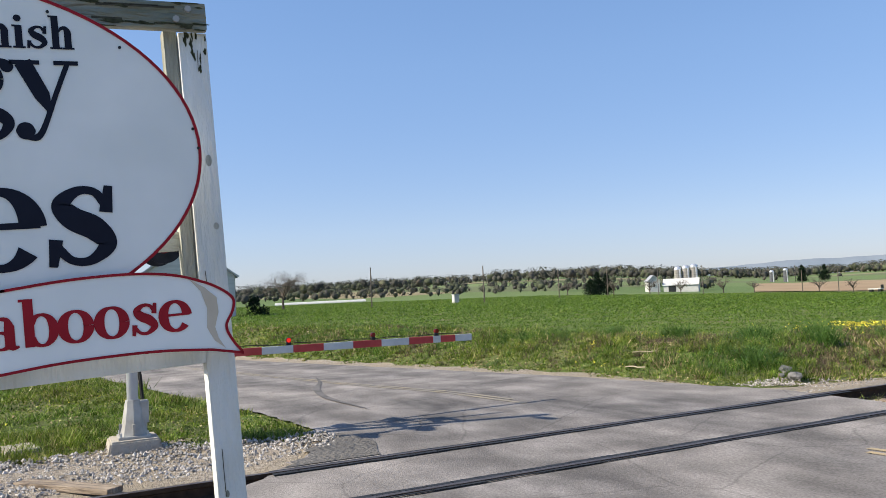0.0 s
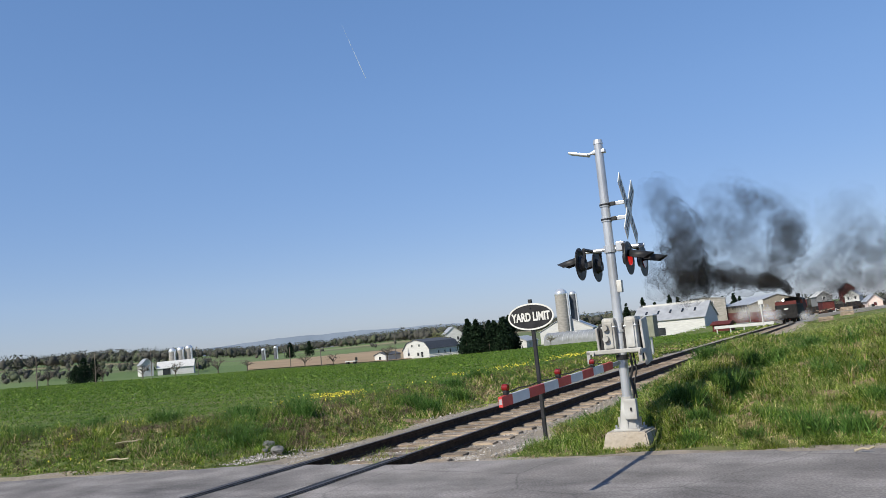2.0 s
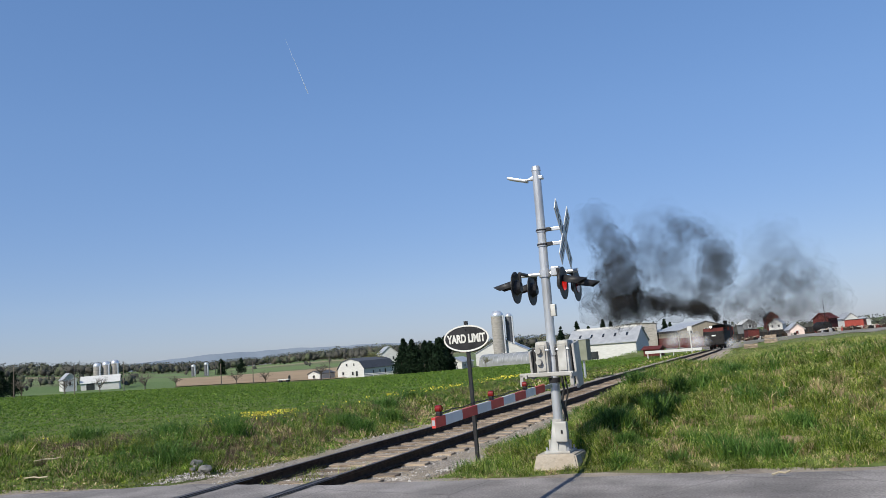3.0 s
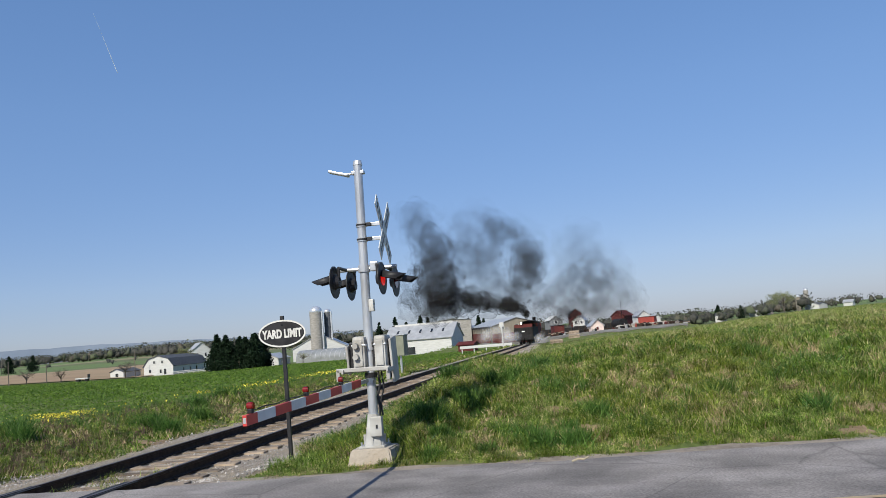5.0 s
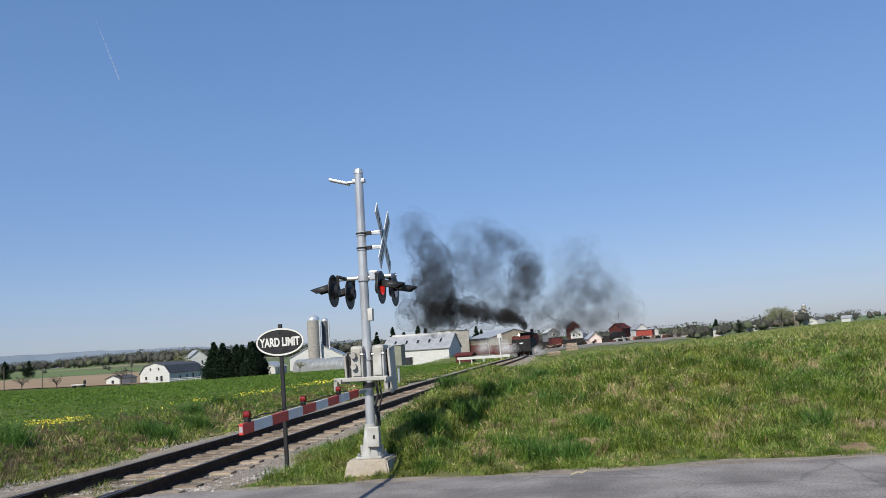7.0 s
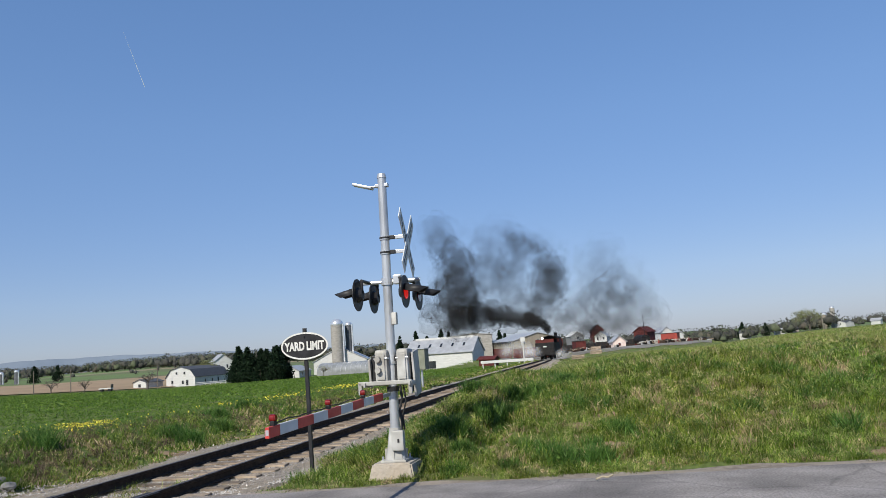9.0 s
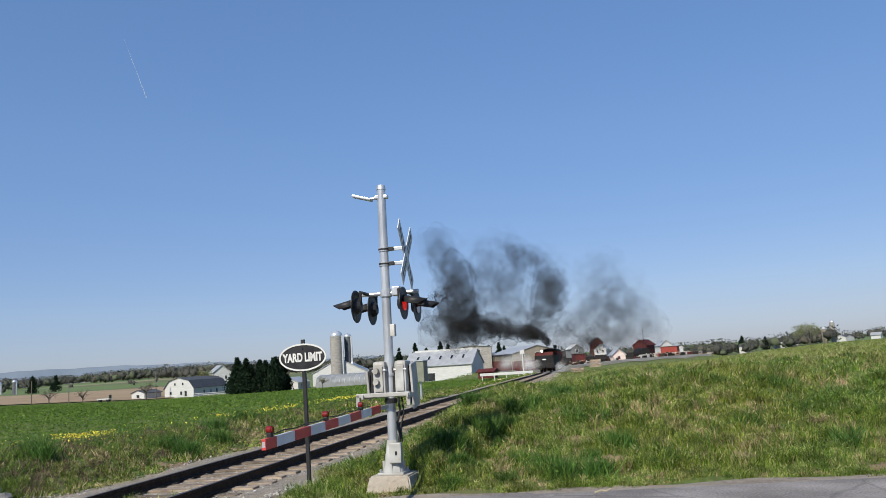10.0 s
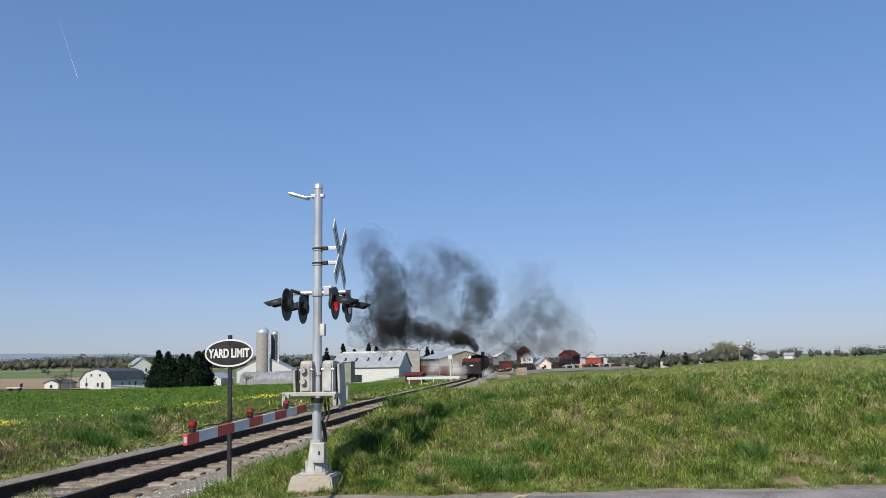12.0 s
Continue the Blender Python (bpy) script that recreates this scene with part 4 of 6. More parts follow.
    for p, q in zip(rows, rows[1:]):
        for j in range(4):
            bm.faces.new((p[j], q[j], q[(j + 1) % 4], p[(j + 1) % 4]))
    bmesh.ops.recalc_face_normals(bm, faces=bm.faces)
    part("hood", bm, BLACK, target, "black visor over the lens", smooth=True)


def crossing_signal(at, label, arm_length, stripes, lamps, lit, lit_lamp, droop=0.4):
    root = thing("crossing_signal", label, "railway signal", at, "level-crossing signals")
    bm = bmesh.new()
    lo, hi = 0.335, 0.275
    ring0 = [bm.verts.new((sx * lo, sy * lo, -0.12)) for sx, sy in ((-1, -1), (1, -1), (1, 1), (-1, 1))]
    ring1 = [bm.verts.new((sx * hi, sy * hi, 0.17)) for sx, sy in ((-1, -1), (1, -1), (1, 1), (-1, 1))]
    bm.faces.new(ring1)
    for i in range(4):
        bm.faces.new((ring0[i], ring0[(i + 1) % 4], ring1[(i + 1) % 4], ring1[i]))
    bmesh.ops.bevel(bm, geom=bm.edges[:], offset=0.02, segments=2, affect="EDGES")
    part("footing", bm, CONCRETE, root, "sloped weathered concrete footing")
    bm = box((0.36, 0.36, 0.03), (0, 0, 0.185), bevel=0.006)
    rod((0, 0, 0.2), (0, 0, 0.36), 0.165, 0.125, 8, bm)
    rod((0, 0, 0.36), (0, 0, 0.62), 0.125, 0.085, 8, bm)
    box((0.03, 0.32, 0.14), (0, 0, 0.27), bm=bm, bevel=0.004)
    box((0.32, 0.03, 0.14), (0, 0, 0.27), bm=bm, bevel=0.004)
    part("pedestal", bm, HOUSING, root, "cast grey metal pedestal")
    for sx in (-1, 1):
        for sy in (-1, 1):
            part("anchor_bolt", rod((sx * 0.15, sy * 0.15, 0.17), (sx * 0.15, sy * 0.15, 0.25), 0.014, seg=6), SILVER, root)
    jb = part("junction_box", box((0.17, 0.10, 0.27), (0.075, -0.135, 0.46), bevel=0.015), HOUSING, root, "small grey cable box")
    part("hasp", box((0.025, 0.012, 0.05), (0.09, -0.19, 0.46), bevel=0.003), BLACK, jb)
    part("pole", rod((0, 0, 0.6), (0, 0, 4.19), 0.066, 0.062, 20), SILVER, root, "aluminium-painted steel pole", smooth=False)
    part("pole_cap", rod((0, 0, 4.17), (0, 0, 4.235), 0.07, 0.058, 16), SILVER, root)
    # top lamp on a short flat arm
    bm = box((0.19, 0.09, 0.05), (0.0, 0, 4.06), bevel=0.01)
    rod((-0.02, 0, 4.06), (-0.2, 0, 4.05), 0.02, bm=bm)
    arm = part("lamp_bracket", bm, SILVER, root)
    part("flat_lamp", box((0.30, 0.14, 0.035), (-0.29, 0, 4.075), (0, 17, 0), 0.012), SILVER, arm, "flat grey lamp head")
    # crossbuck
    for z in (3.29, 3.08):
        bm = box((0.26, 0.035, 0.05), (0.18, 0, z), bevel=0.006)
        rod((0, 0, z - 0.03), (0, 0, z + 0.03), 0.076, bm=bm, seg=16)
        bracket = part("sign_bracket", bm, SILVER, root)
        part("clamp_band", rod((0, 0, z - 0.012), (0, 0, z + 0.012), 0.08, seg=18), BLACK, bracket, "dark steel clamp band")
        part("clamp_bolt", box((0.075, 0.05, 0.055), (0.115, -0.02, z), bevel=0.008), BLACK, bracket)
    for i, a in enumerate((48, -48)):
        bm = box((0.012, 0.21, 1.16), (0.32 + 0.016 * i, 0, 3.185), (a, 0, 4), 0.004)
        blade = part("crossbuck_blade", bm, WHITE_TAPE, root, "white railroad crossing board")
        for k in range(-4, 5):
            if k:
                c = pose(0.32 + 0.016 * i, 0, 3.185, a, 0, 4)
                m = c @ Matrix.Translation((0.0075, 0, k * 0.115))
                bm = bmesh.new()
                bmesh.ops.create_cube(bm, size=1, matrix=m @ Matrix.Diagonal((0.004, 0.095, 0.045, 1)))
                part("letter_bar", bm, FADED, blade)
    # flashing lights on two short cross arms
    bm = rod((-0.36, 0, 2.66), (0.48, 0, 2.66), 0.028)
    rod((0, 0, 2.61), (0, 0, 2.71), 0.085, seg=16, bm=bm)
    box((0.12, 0.13, 0.13), (0.16, 0, 2.68), bevel=0.012, bm=bm)
    cross = part("cross_arm", bm, SILVER, root, "horizontal light arm")
    for x, f in ((-0.26, -1), (0.29, 1)):
        bm = rod((x, -0.38, 2.66), (x, 0.38, 2.66), 0.024)
        part("light_bar", bm, BLACK, cross)
        for k, y in enumerate((-0.37, 0.37)):
            part("drop_pipe", rod((x, y, 2.66), (x, y, 2.48), 0.02), BLACK, cross)
            flasher(root, (x + 0.06 * f, y, 2.47), f, (k == 0) == (f > 0) if lit else False)
    part("conduit_box", box((0.07, 0.09, 0.17), (0.085, -0.02, 2.13), bevel=0.01), HOUSING, root)
    # gate machine
    for x, w in ((-0.11, 0.19), (0.195, 0.175)):
        m = part("gate_machine", box((w, 0.33, 0.50), (x, 0.0, 1.455), bevel=0.05), HOUSING, root, "rounded grey gate machine housing")
        part("cover_plate", box((w * 0.62, 0.02, 0.35), (x, -0.17, 1.46), bevel=0.008), HOUSING, m)
        part("seam_strap", box((w + 0.012, 0.34, 0.02), (x, 0.0, 1.58), bevel=0.004), SILVER, m)
        for z in (1.57, 1.42):
            if x < 0:
                part("cover_bolt", rod((x - 0.03, -0.17, z), (x - 0.03, -0.24, z), 0.047, 0.04, 12), HOUSING, m)
    # black block added for the shaded gaps between the housings
    part("gear_case", box((0.60, 0.2, 0.40), (0.01, 0.06, 1.43), bevel=0.02), BLACK, root, "black block for the shade behind the housings")
    for x, h, z in ((-0.30, 0.40, 1.40), (0.335, 0.62, 1.36)):
        part("counterweight", box((0.035, 0.30, h), (x, 0.06, z), (9, 0, 0), 0.012), HOUSING, root, "flat grey counterweight")
        # another black block darkens the shaded gap behind the weight
        part("weight_backing", box((0.05, 0.2, h * 0.8), (x * 0.88, 0.1, z), (9, 0, 0), 0.01), BLACK, root)
        part("support_arm", box((0.03, 0.6, 0.06), (x, -0.06, 1.23), bevel=0.008), HOUSING, root)
    bm = box((0.76, 0.05, 0.055), (-0.02, -0.3, 1.25), bevel=0.008)
    box((0.05, 0.05, 0.16), (0.335, -0.3, 1.17), bevel=0.006, bm=bm)
    box((0.05, 0.05, 0.16), (-0.375, -0.3, 1.18), bevel=0.006, bm=bm)
    part("yoke", bm, HOUSING, root, "channel that holds the gate arm")
    part("clamp", rod((0, 0, 1.12), (0, 0, 1.19), 0.085, seg=16), BLACK, root, "dark pole clamp")
    part("upper_clamp", rod((0, 0, 1.50), (0, 0, 1.54), 0.08, seg=16), SILVER, root)
    bm = pipe([(0.12, -0.05, 1.2), (0.15, -0.09, 1.02), (0.11, -0.11, 0.86), (0.14, -0.12, 0.72), (0.13, -0.13, 0.6)], 0.018)
    pipe([(0.16, -0.02, 1.2), (0.2, -0.08, 0.98), (0.15, -0.1, 0.8), (0.17, -0.12, 0.6)], 0.012, bm=bm)
    part("cable", bm, RUBBER, root, "black hanging cable")
    # gate arm with its stripes and lamps; it runs towards -y
    gate = part("gate_arm", box((0.03, arm_length - 0.25, 0.05), (0.02, -0.25 - (arm_length - 0.25) / 2, 1.10)), SILVER, root, "lowered red and white striped gate arm")
    s = arm_length
    for colour, length in stripes:
        part("stripe", box((0.04, length - 0.002, 0.097), (0.02, -s + length / 2, 1.10), bevel=0.003), RED_TAPE if colour == "r" else WHITE_TAPE, gate, "red stripe" if colour == "r" else "white stripe")
        s -= length
        if s < 0.7:
            break
    for k, u in enumerate(lamps):
        y = -arm_length + u
        bm = box((0.045, 0.06, 0.04), (0.02, y, 1.17), bevel=0.006)
        rod((0.02, y, 1.185), (0.02, y, 1.2), 0.025, bm=bm)
        body = part("gate_lamp", bm, BLACK, gate, "small red lamp on the gate arm")
        part("lens", rod((-0.01, y, 1.217), (0.05, y, 1.217), 0.029, seg=20), LENS_LIT if k == lit_lamp else LENS_RED, body, "red lens")
        part("lamp_ring", rod((0.0, y, 1.217), (0.04, y, 1.217), 0.034, seg=20), LENS_RED, body)
    bm = pipe([(0.02, -arm_length + 0.15 + (arm_length - 1.2) * i / 10, 1.165 + 0.015 * (i % 2)) for i in range(11)], 0.006, 6)
    part("lamp_cable", bm, RUBBER, gate)
    # the arm droops a little towards its tip
    turn = Matrix.Translation((0, 0, 1.1)) @ Matrix.Rotation(radians(droop), 4, "X") @ Matrix.Translation((0, 0, -1.1))
    for ob in (gate, *gate.children_recursive):
        ob.data.transform(turn)
    return root


def build_cabinet():
    x, y = -2.95, 30.0
    z = zland(x, y)
    root = thing("equipment_cabinet", "olive-grey metal equipment cabinet on a post beside the track", "cabinet", pose(x, y, z, 0, 0, -12))
    part("case", box((0.66, 0.5, 1.05), (0, 0, 1.25 - z), bevel=0.03), material("olive_grey_case", (0.15, 0.16, 0.12), (0.22, 0.23, 0.18), 3, 0.6), root)
    part("roof", box((0.74, 0.58, 0.05), (0, 0, 1.8 - z), bevel=0.01), SILVER, root)
    part("post", rod((0, 0, -0.3), (0, 0, 0.75 - z), 0.06), SILVER, root)


build_cabinet()
near_stripes = [("r", 0.24), ("w", 0.42)] + [(c, 0.41) for c in "rwrwrwrwrw"]
far_stripes = [("w", 0.27), ("r", 0.24), ("w", 0.12), ("r", 0.38)] + [(c, 0.42) for c in "wrwrwrwrw"]
crossing_signal(pose(3.97, 0.58, 0.02, -0.6, 0.2, 0), "silver crossing signal with crossbuck, red flashers and lowered gate", 4.15, near_stripes, (0.14, 1.55, 2.75), True, -1, droop=1.7)
crossing_signal(pose(-3.40, -9.50, -0.06, 0, 0, 180), "silver crossing signal with lowered gate on gravel behind the wooden sign", 4.70, far_stripes, (0.57, 1.55, 2.75), True, 2)


# ---- yard limit sign ----
def build_yard_sign():
    root = thing("yard_limit_sign", "black oval railway sign with white rim on an iron post", "sign", pose(2.45, 1.24, -0.16, 0, -0.5, 4))
    part("post", box((0.055, 0.055, 2.30), (0, 0.02, 1.15), bevel=0.006), BLACK, root, "black iron post")
    plate = part("plate", prism(ellipse(0.37, 0.205, 0, 2.03), 0.012, Matrix.Translation((0, -0.025, 0))), BLACK, root, "black oval plate")
    part("rim", ring(0.372, 0.207, 0.024, 0.008, 0, 2.03, m=Matrix.Translation((0, -0.031, 0))), WHITE_TAPE, plate, "white painted rim")
    words("YARD LIMIT", 0.178, WHITE_TAPE, plate, pose(0, -0.028, 1.968, 90, 0, 0), bold=0.007, wide=0.655, align="CENTER", thick=0.003)
    part("bolt", rod((0, -0.03, 2.17), (0, -0.045, 2.17), 0.012, seg=6), BLACK, plate)


build_yard_sign()


# ---- painted wooden sign ----
def build_painted_sign():
    root = thing("painted_sign", "white oval sign with blue and red letters on weathered posts", "sign", pose(3.55, -9.62, -0.02, 0, -3.2, 90))
    for x in (0.0, -2.08):
        part("post", box((0.118, 0.10, 3.1), (x, 0.03, 1.30), bevel=0.008), OLD_WHITE, root, "weathered white square post")
        part("rear_post", box((0.055, 0.09, 1.42), (x + (-0.088 if x == 0 else 0.088), 0.05, 2.16), bevel=0.006), GREY_WOOD, root, "mossy grey rear post")
    beam = part("top_beam", box((2.20, 0.05, 0.115), (-1.045, -0.045, 2.905), bevel=0.008), MOSSY, root, "mossy peeling top beam")
    for x, z in ((-0.02, 2.93), (-0.07, 2.885), (-2.05, 2.93), (-2.0, 2.885)):
        part("bolt", rod((x, -0.07, z), (x, -0.085, z), 0.014, seg=8), HOUSING, beam, "galvanised bolt head")
    crack = material("dark_wood_crack", (0.05, 0.048, 0.035), (0.10, 0.095, 0.07), 20, 0.95)
    py = random.Random(31)
    for i in range(14):
        on = i % 2
        x, z, l = (py.uniform(-0.045, 0.045) - 2.08 * (i % 4 == 3) * 0, py.uniform(0.1, 2.75), py.uniform(0.05, 0.26))
        if on:
            part("crack", box((py.uniform(0.0012, 0.003), 0.004, l), (x, -0.0205, z), (0, py.uniform(-3, 3), 0)), crack, root)
        else:
            part("crack", box((l * 1.2, 0.004, py.uniform(0.003, 0.009)), (py.uniform(-0.65, -0.22), -0.0705, py.uniform(2.86, 2.955)), (0, py.uniform(-2, 2), 0)), crack, root)
    for x, z, w, h in ((0.022, 2.30, 0.026, 0.05), (0.03, 2.02, 0.024, 0.03), (-0.02, 0.9, 0.015, 0.03)):
        part("knot", prism(ellipse(w / 2, h / 2, x, z, 14), 0.003, Matrix.Translation((0, -0.0215, 0))), GREY_WOOD, root)
    moss = material("dark_moss", (0.022, 0.026, 0.012), (0.075, 0.078, 0.045), 40, 0.95)
    for i in range(34):
        on_post = i < 14
        x = py.uniform(-0.05, 0.052) if on_post else py.uniform(-0.42, 0.045)
        z = 2.845 - 0.16 * py.random() ** 2 if on_post else py.choice((2.958, 2.87)) - 0.03 * py.random() ** 2
        a, h = (py.uniform(0.003, 0.008), py.uniform(0.008, 0.03)) if on_post else (py.uniform(0.012, 0.045), py.uniform(0.002, 0.007))
        k = py.uniform(0, 6)
        shape = [(x + a * math.cos(t) * (1 + 0.4 * math.sin(3 * t + k)), min(2.96, z + h * math.sin(t) * (1 + 0.4 * math.sin(2 * t + k)))) for t in (2 * math.pi * q / 16 for q in range(16))]
        part("moss_patch", prism(shape, 0.003, Matrix.Translation((0, -0.0213 - 0.0001 * i if on_post else -0.0713 - 0.0001 * i, 0))), moss, root)
    part("back_rail", box((2.0, 0.04, 0.08), (-1.04, 0.06, 1.97), bevel=0.006), MOSSY, root)
    part("lower_board", box((2.0, 0.04, 0.12), (-1.06, -0.012, 1.512), bevel=0.006), OLD_WHITE, root, "white lower board")
    oval = part("oval_panel", prism(ellipse(1.02, 0.68, -1.04, 2.33, 96), 0.02, Matrix.Translation((0, -0.095, 0))), SIGN_WHITE, root, "white oval panel")
    part("oval_border", ring(1.022, 0.682, 0.012, 0.006, -1.04, 2.33, 96, m=Matrix.Translation((0, -0.099, 0))), SIGN_RED, oval, "crimson border")
    for x, z in ((-0.045, 2.42), (-0.03, 2.34), (-0.30, 2.75), (-0.55, 2.88)):
        part("screw", rod((x, -0.096, z), (x, -0.101, z), 0.006, seg=8), BLACK, oval)
    for text, size, x, z in (("mish", 0.088, -0.462, 2.735), ("gy", 0.205, -0.474, 2.482), ("es", 0.305, -0.355, 1.892)):
        serif_words(text, size, SIGN_NAVY, oval, x, z, -0.0985)
    upper = [(-0.80, 1.815), (-0.56, 1.838), (-0.34, 1.842), (-0.18, 1.825), (-0.07, 1.79), (0.0, 1.755), (0.05, 1.71), (0.045, 1.66), (0.015, 1.60), (0.035, 1.54), (0.075, 1.482)]
    lower = [(-0.05, 1.51), (-0.27, 1.53), (-0.575, 1.53), (-0.80, 1.513)]
    right = curve_through([(x, z, 0.013) for x, z in upper], 5)[0] + curve_through([(x, z, 0.013) for x, z in lower], 5)[0]
    outline = right + [(-2.08 - x, z) for x, z in reversed(right)]
    banner = part("banner", prism(outline, 0.02, Matrix.Translation((0, -0.125, 0))), SIGN_WHITE, root, "white ribbon-shaped lower panel")
    bm = bmesh.new()
    loop = outline + outline[:2]
    ribbon(bm, loop, [0.0105] * len(loop), -0.005, Matrix.Translation((0, -0.125, 0)))
    bmesh.ops.recalc_face_normals(bm, faces=bm.faces)
    part("banner_border", bm, SIGN_RED, banner, "crimson border")
    fold = [(-0.115, 1.80), (-0.06, 1.765), (-0.015, 1.72), (-0.012, 1.66), (-0.03, 1.60), (-0.02, 1.555), (0.005, 1.51), (-0.035, 1.545), (-0.062, 1.60), (-0.055, 1.68), (-0.075, 1.75)]
    part("fold_shadow", prism(fold, 0.003, Matrix.Translation((0, -0.1285, 0))), SIGN_TAN, banner, "tan painted fold")
    serif_words("aboose", 0.122, SIGN_RED, banner, -0.122, 1.60, -0.1285)


def ribbon(bm, pts, widths, y, m):
    """A flat stroke along pts (x, z) whose full width changes from point to point."""
    rows = []
    for i, (x, z) in enumerate(pts):
        a, c = pts[max(0, i - 1)], pts[min(len(pts) - 1, i + 1)]
        dx, dz = c[0] - a[0], c[1] - a[1]
        k = math.hypot(dx, dz) or 1
        nx, nz, w = -dz / k, dx / k, widths[i] / 2
        rows.append([bm.verts.new(m @ Vector((x + s * nx * w, yy, z + s * nz * w))) for s, yy in ((1, y), (-1, y), (-1, 0.02), (1, 0.02))])
    for p, q in zip(rows, rows[1:]):
        for j in range(4):
            bm.faces.new((p[j], q[j], q[(j + 1) % 4], p[(j + 1) % 4]))
    for r in (rows[0], rows[-1]):
        bm.faces.new(r)


def bow(cx, cz, a, b, start, stop, thick, thin, k=40):
    """Points and widths of an elliptic stroke, thick at the sides and thin at top and bottom."""
    pts, ws = [], []
    for i in range(k):
        t = radians(start + (stop - start) * i / (k - 1))
        pts.append((cx + a * math.cos(t), cz + b * math.sin(t)))
        ws.append(thin + (thick - thin) * abs(math.cos(t)) ** 1.6)
    return pts, ws


def glyph(ch):
    """Strokes of a heavy seriffed letter, with its width; the small letters are one unit high."""
    bar = lambda x0, x1, z, w=T: ([(x0, z), (x1, z)], [w, w])
    stem = lambda x, z0, z1, w=S: ([(x, z0), (x, z1)], [w, w])
    dot = lambda x, z, r: ([(x - r, z)] + [(x - r + 2 * r * i / 8, z) for i in range(1, 8)] + [(x + r, z)], [2 * math.sqrt(max(0.0004, r * r - (-r + 2 * r * i / 8) ** 2)) for i in range(9)])
    arch = lambda x: curve_through([(x + 0.1, 0.72, 0.06), (x + 0.24, 0.92, 0.13), (x + 0.40, 0.93, 0.2), (x + 0.49, 0.76, S), (x + 0.49, 0.6, S)])
    foot = lambda x: bar(x - 0.24, x + 0.24, 0.035)
    head = lambda x, z: bar(x - 0.25, x + 0.05, z - 0.035)
    if ch == "o":
        return [bow(0.5, 0.5, 0.37, 0.47, 0, 360, 0.31, 0.09)], 1.06
    if ch == "e":
        return [bow(0.5, 0.5, 0.37, 0.47, 2, 322, 0.31, 0.1), bar(0.2, 0.95, 0.54, 0.08)], 1.0
    if ch == "s":
        return [curve_through([(0.72, 0.78, 0.12), (0.60, 0.93, 0.1), (0.40, 0.94, 0.12), (0.22, 0.78, 0.22), (0.34, 0.6, 0.29), (0.58, 0.46, 0.30), (0.72, 0.25, 0.22), (0.52, 0.06, 0.12), (0.30, 0.07, 0.1), (0.14, 0.24, 0.12)]),
                ([(0.78, 1.0), (0.73, 0.66)], [0.1, 0.16]), ([(0.08, 0.0), (0.13, 0.34)], [0.1, 0.16])], 0.9
    if ch == "i":
        return [stem(0.28, 0, 1), foot(0.28), head(0.28, 1), dot(0.26, 1.3, 0.15)], 0.56
    if ch in "nmh":
        out = [stem(0.28, 0, 1.48 if ch == "h" else 1), foot(0.28), head(0.28, 1.48 if ch == "h" else 1), arch(0.28), stem(0.77, 0, 0.62), foot(0.77)]
        if ch == "m":
            out += [arch(0.77), stem(1.26, 0, 0.62), foot(1.26)]
        return out, 1.55 if ch == "m" else 1.06
    if ch == "b":
        return [stem(0.26, 0.02, 1.48), head(0.26, 1.48), bow(0.60, 0.5, 0.33, 0.47, -150, 150, 0.28, 0.09)], 1.06
    if ch == "a":
        return [stem(0.66, 0.1, 0.72), curve_through([(0.66, 0.68, S), (0.6, 0.9, 0.16), (0.42, 0.95, 0.1), (0.26, 0.86, 0.12)]), dot(0.25, 0.76, 0.13),
                bow(0.42, 0.29, 0.26, 0.25, 60, 330, 0.24, 0.08), curve_through([(0.66, 0.16, S), (0.74, 0.05, 0.14), (0.90, 0.08, 0.07)])], 0.95
    if ch == "g":
        return [bow(0.45, 0.64, 0.28, 0.32, 0, 360, 0.25, 0.08), curve_through([(0.36, 0.36, 0.08), (0.18, 0.2, 0.12), (0.3, 0.06, 0.2), (0.7, 0.0, 0.24), (0.88, -0.18, 0.2), (0.72, -0.42, 0.12), (0.4, -0.46, 0.1), (0.14, -0.34, 0.14), (0.16, -0.14, 0.1), (0.32, -0.02, 0.08)]),
                curve_through([(0.68, 0.86, 0.08), (0.8, 0.97, 0.1), (0.92, 0.92, 0.16)]), dot(0.92, 0.88, 0.11)], 1.0
    if ch == "y":
        return [([(0.2, 0.97), (0.49, 0.34), (0.60, 0.04)], [0.29, 0.27, 0.08]), curve_through([(0.96, 0.97, 0.09), (0.74, 0.42, 0.09), (0.5, -0.22, 0.1), (0.36, -0.44, 0.12), (0.2, -0.42, 0.12)]), dot(0.17, -0.32, 0.16), bar(-0.02, 0.48, 0.965), bar(0.72, 1.14, 0.965)], 1.08
    return [], 0.5


def serif_words(text, size, mat, parent, right, base, front):
    """Heavy seriffed lettering that ends at the x given."""
    x = right - sum(glyph(c)[1] for c in text) * size * 0.98
    for c in text:
        strokes, w = glyph(c)
        bm = bmesh.new()
        for i, (pts, ws) in enumerate(strokes):
            ribbon(bm, pts, ws, -0.004 - 0.0018 * i, Matrix.Translation((x, front, base)) @ Matrix.Diagonal((size, size * 0.35, size, 1)))
        bmesh.ops.recalc_face_normals(bm, faces=bm.faces)
        part("letter", bm, mat, parent)
        x += w * size * 0.98


build_painted_sign()


# ---- trees ----
def tuft_cloud(rng, centres, radii, count, size, squash=1.0):
    """Loose leaf triangles in balls round the centres."""
    idx = rng.integers(0, len(centres), count)
    v = rng.normal(0, 1, (count, 3))
    v /= np.linalg.norm(v, axis=1)[:, None]
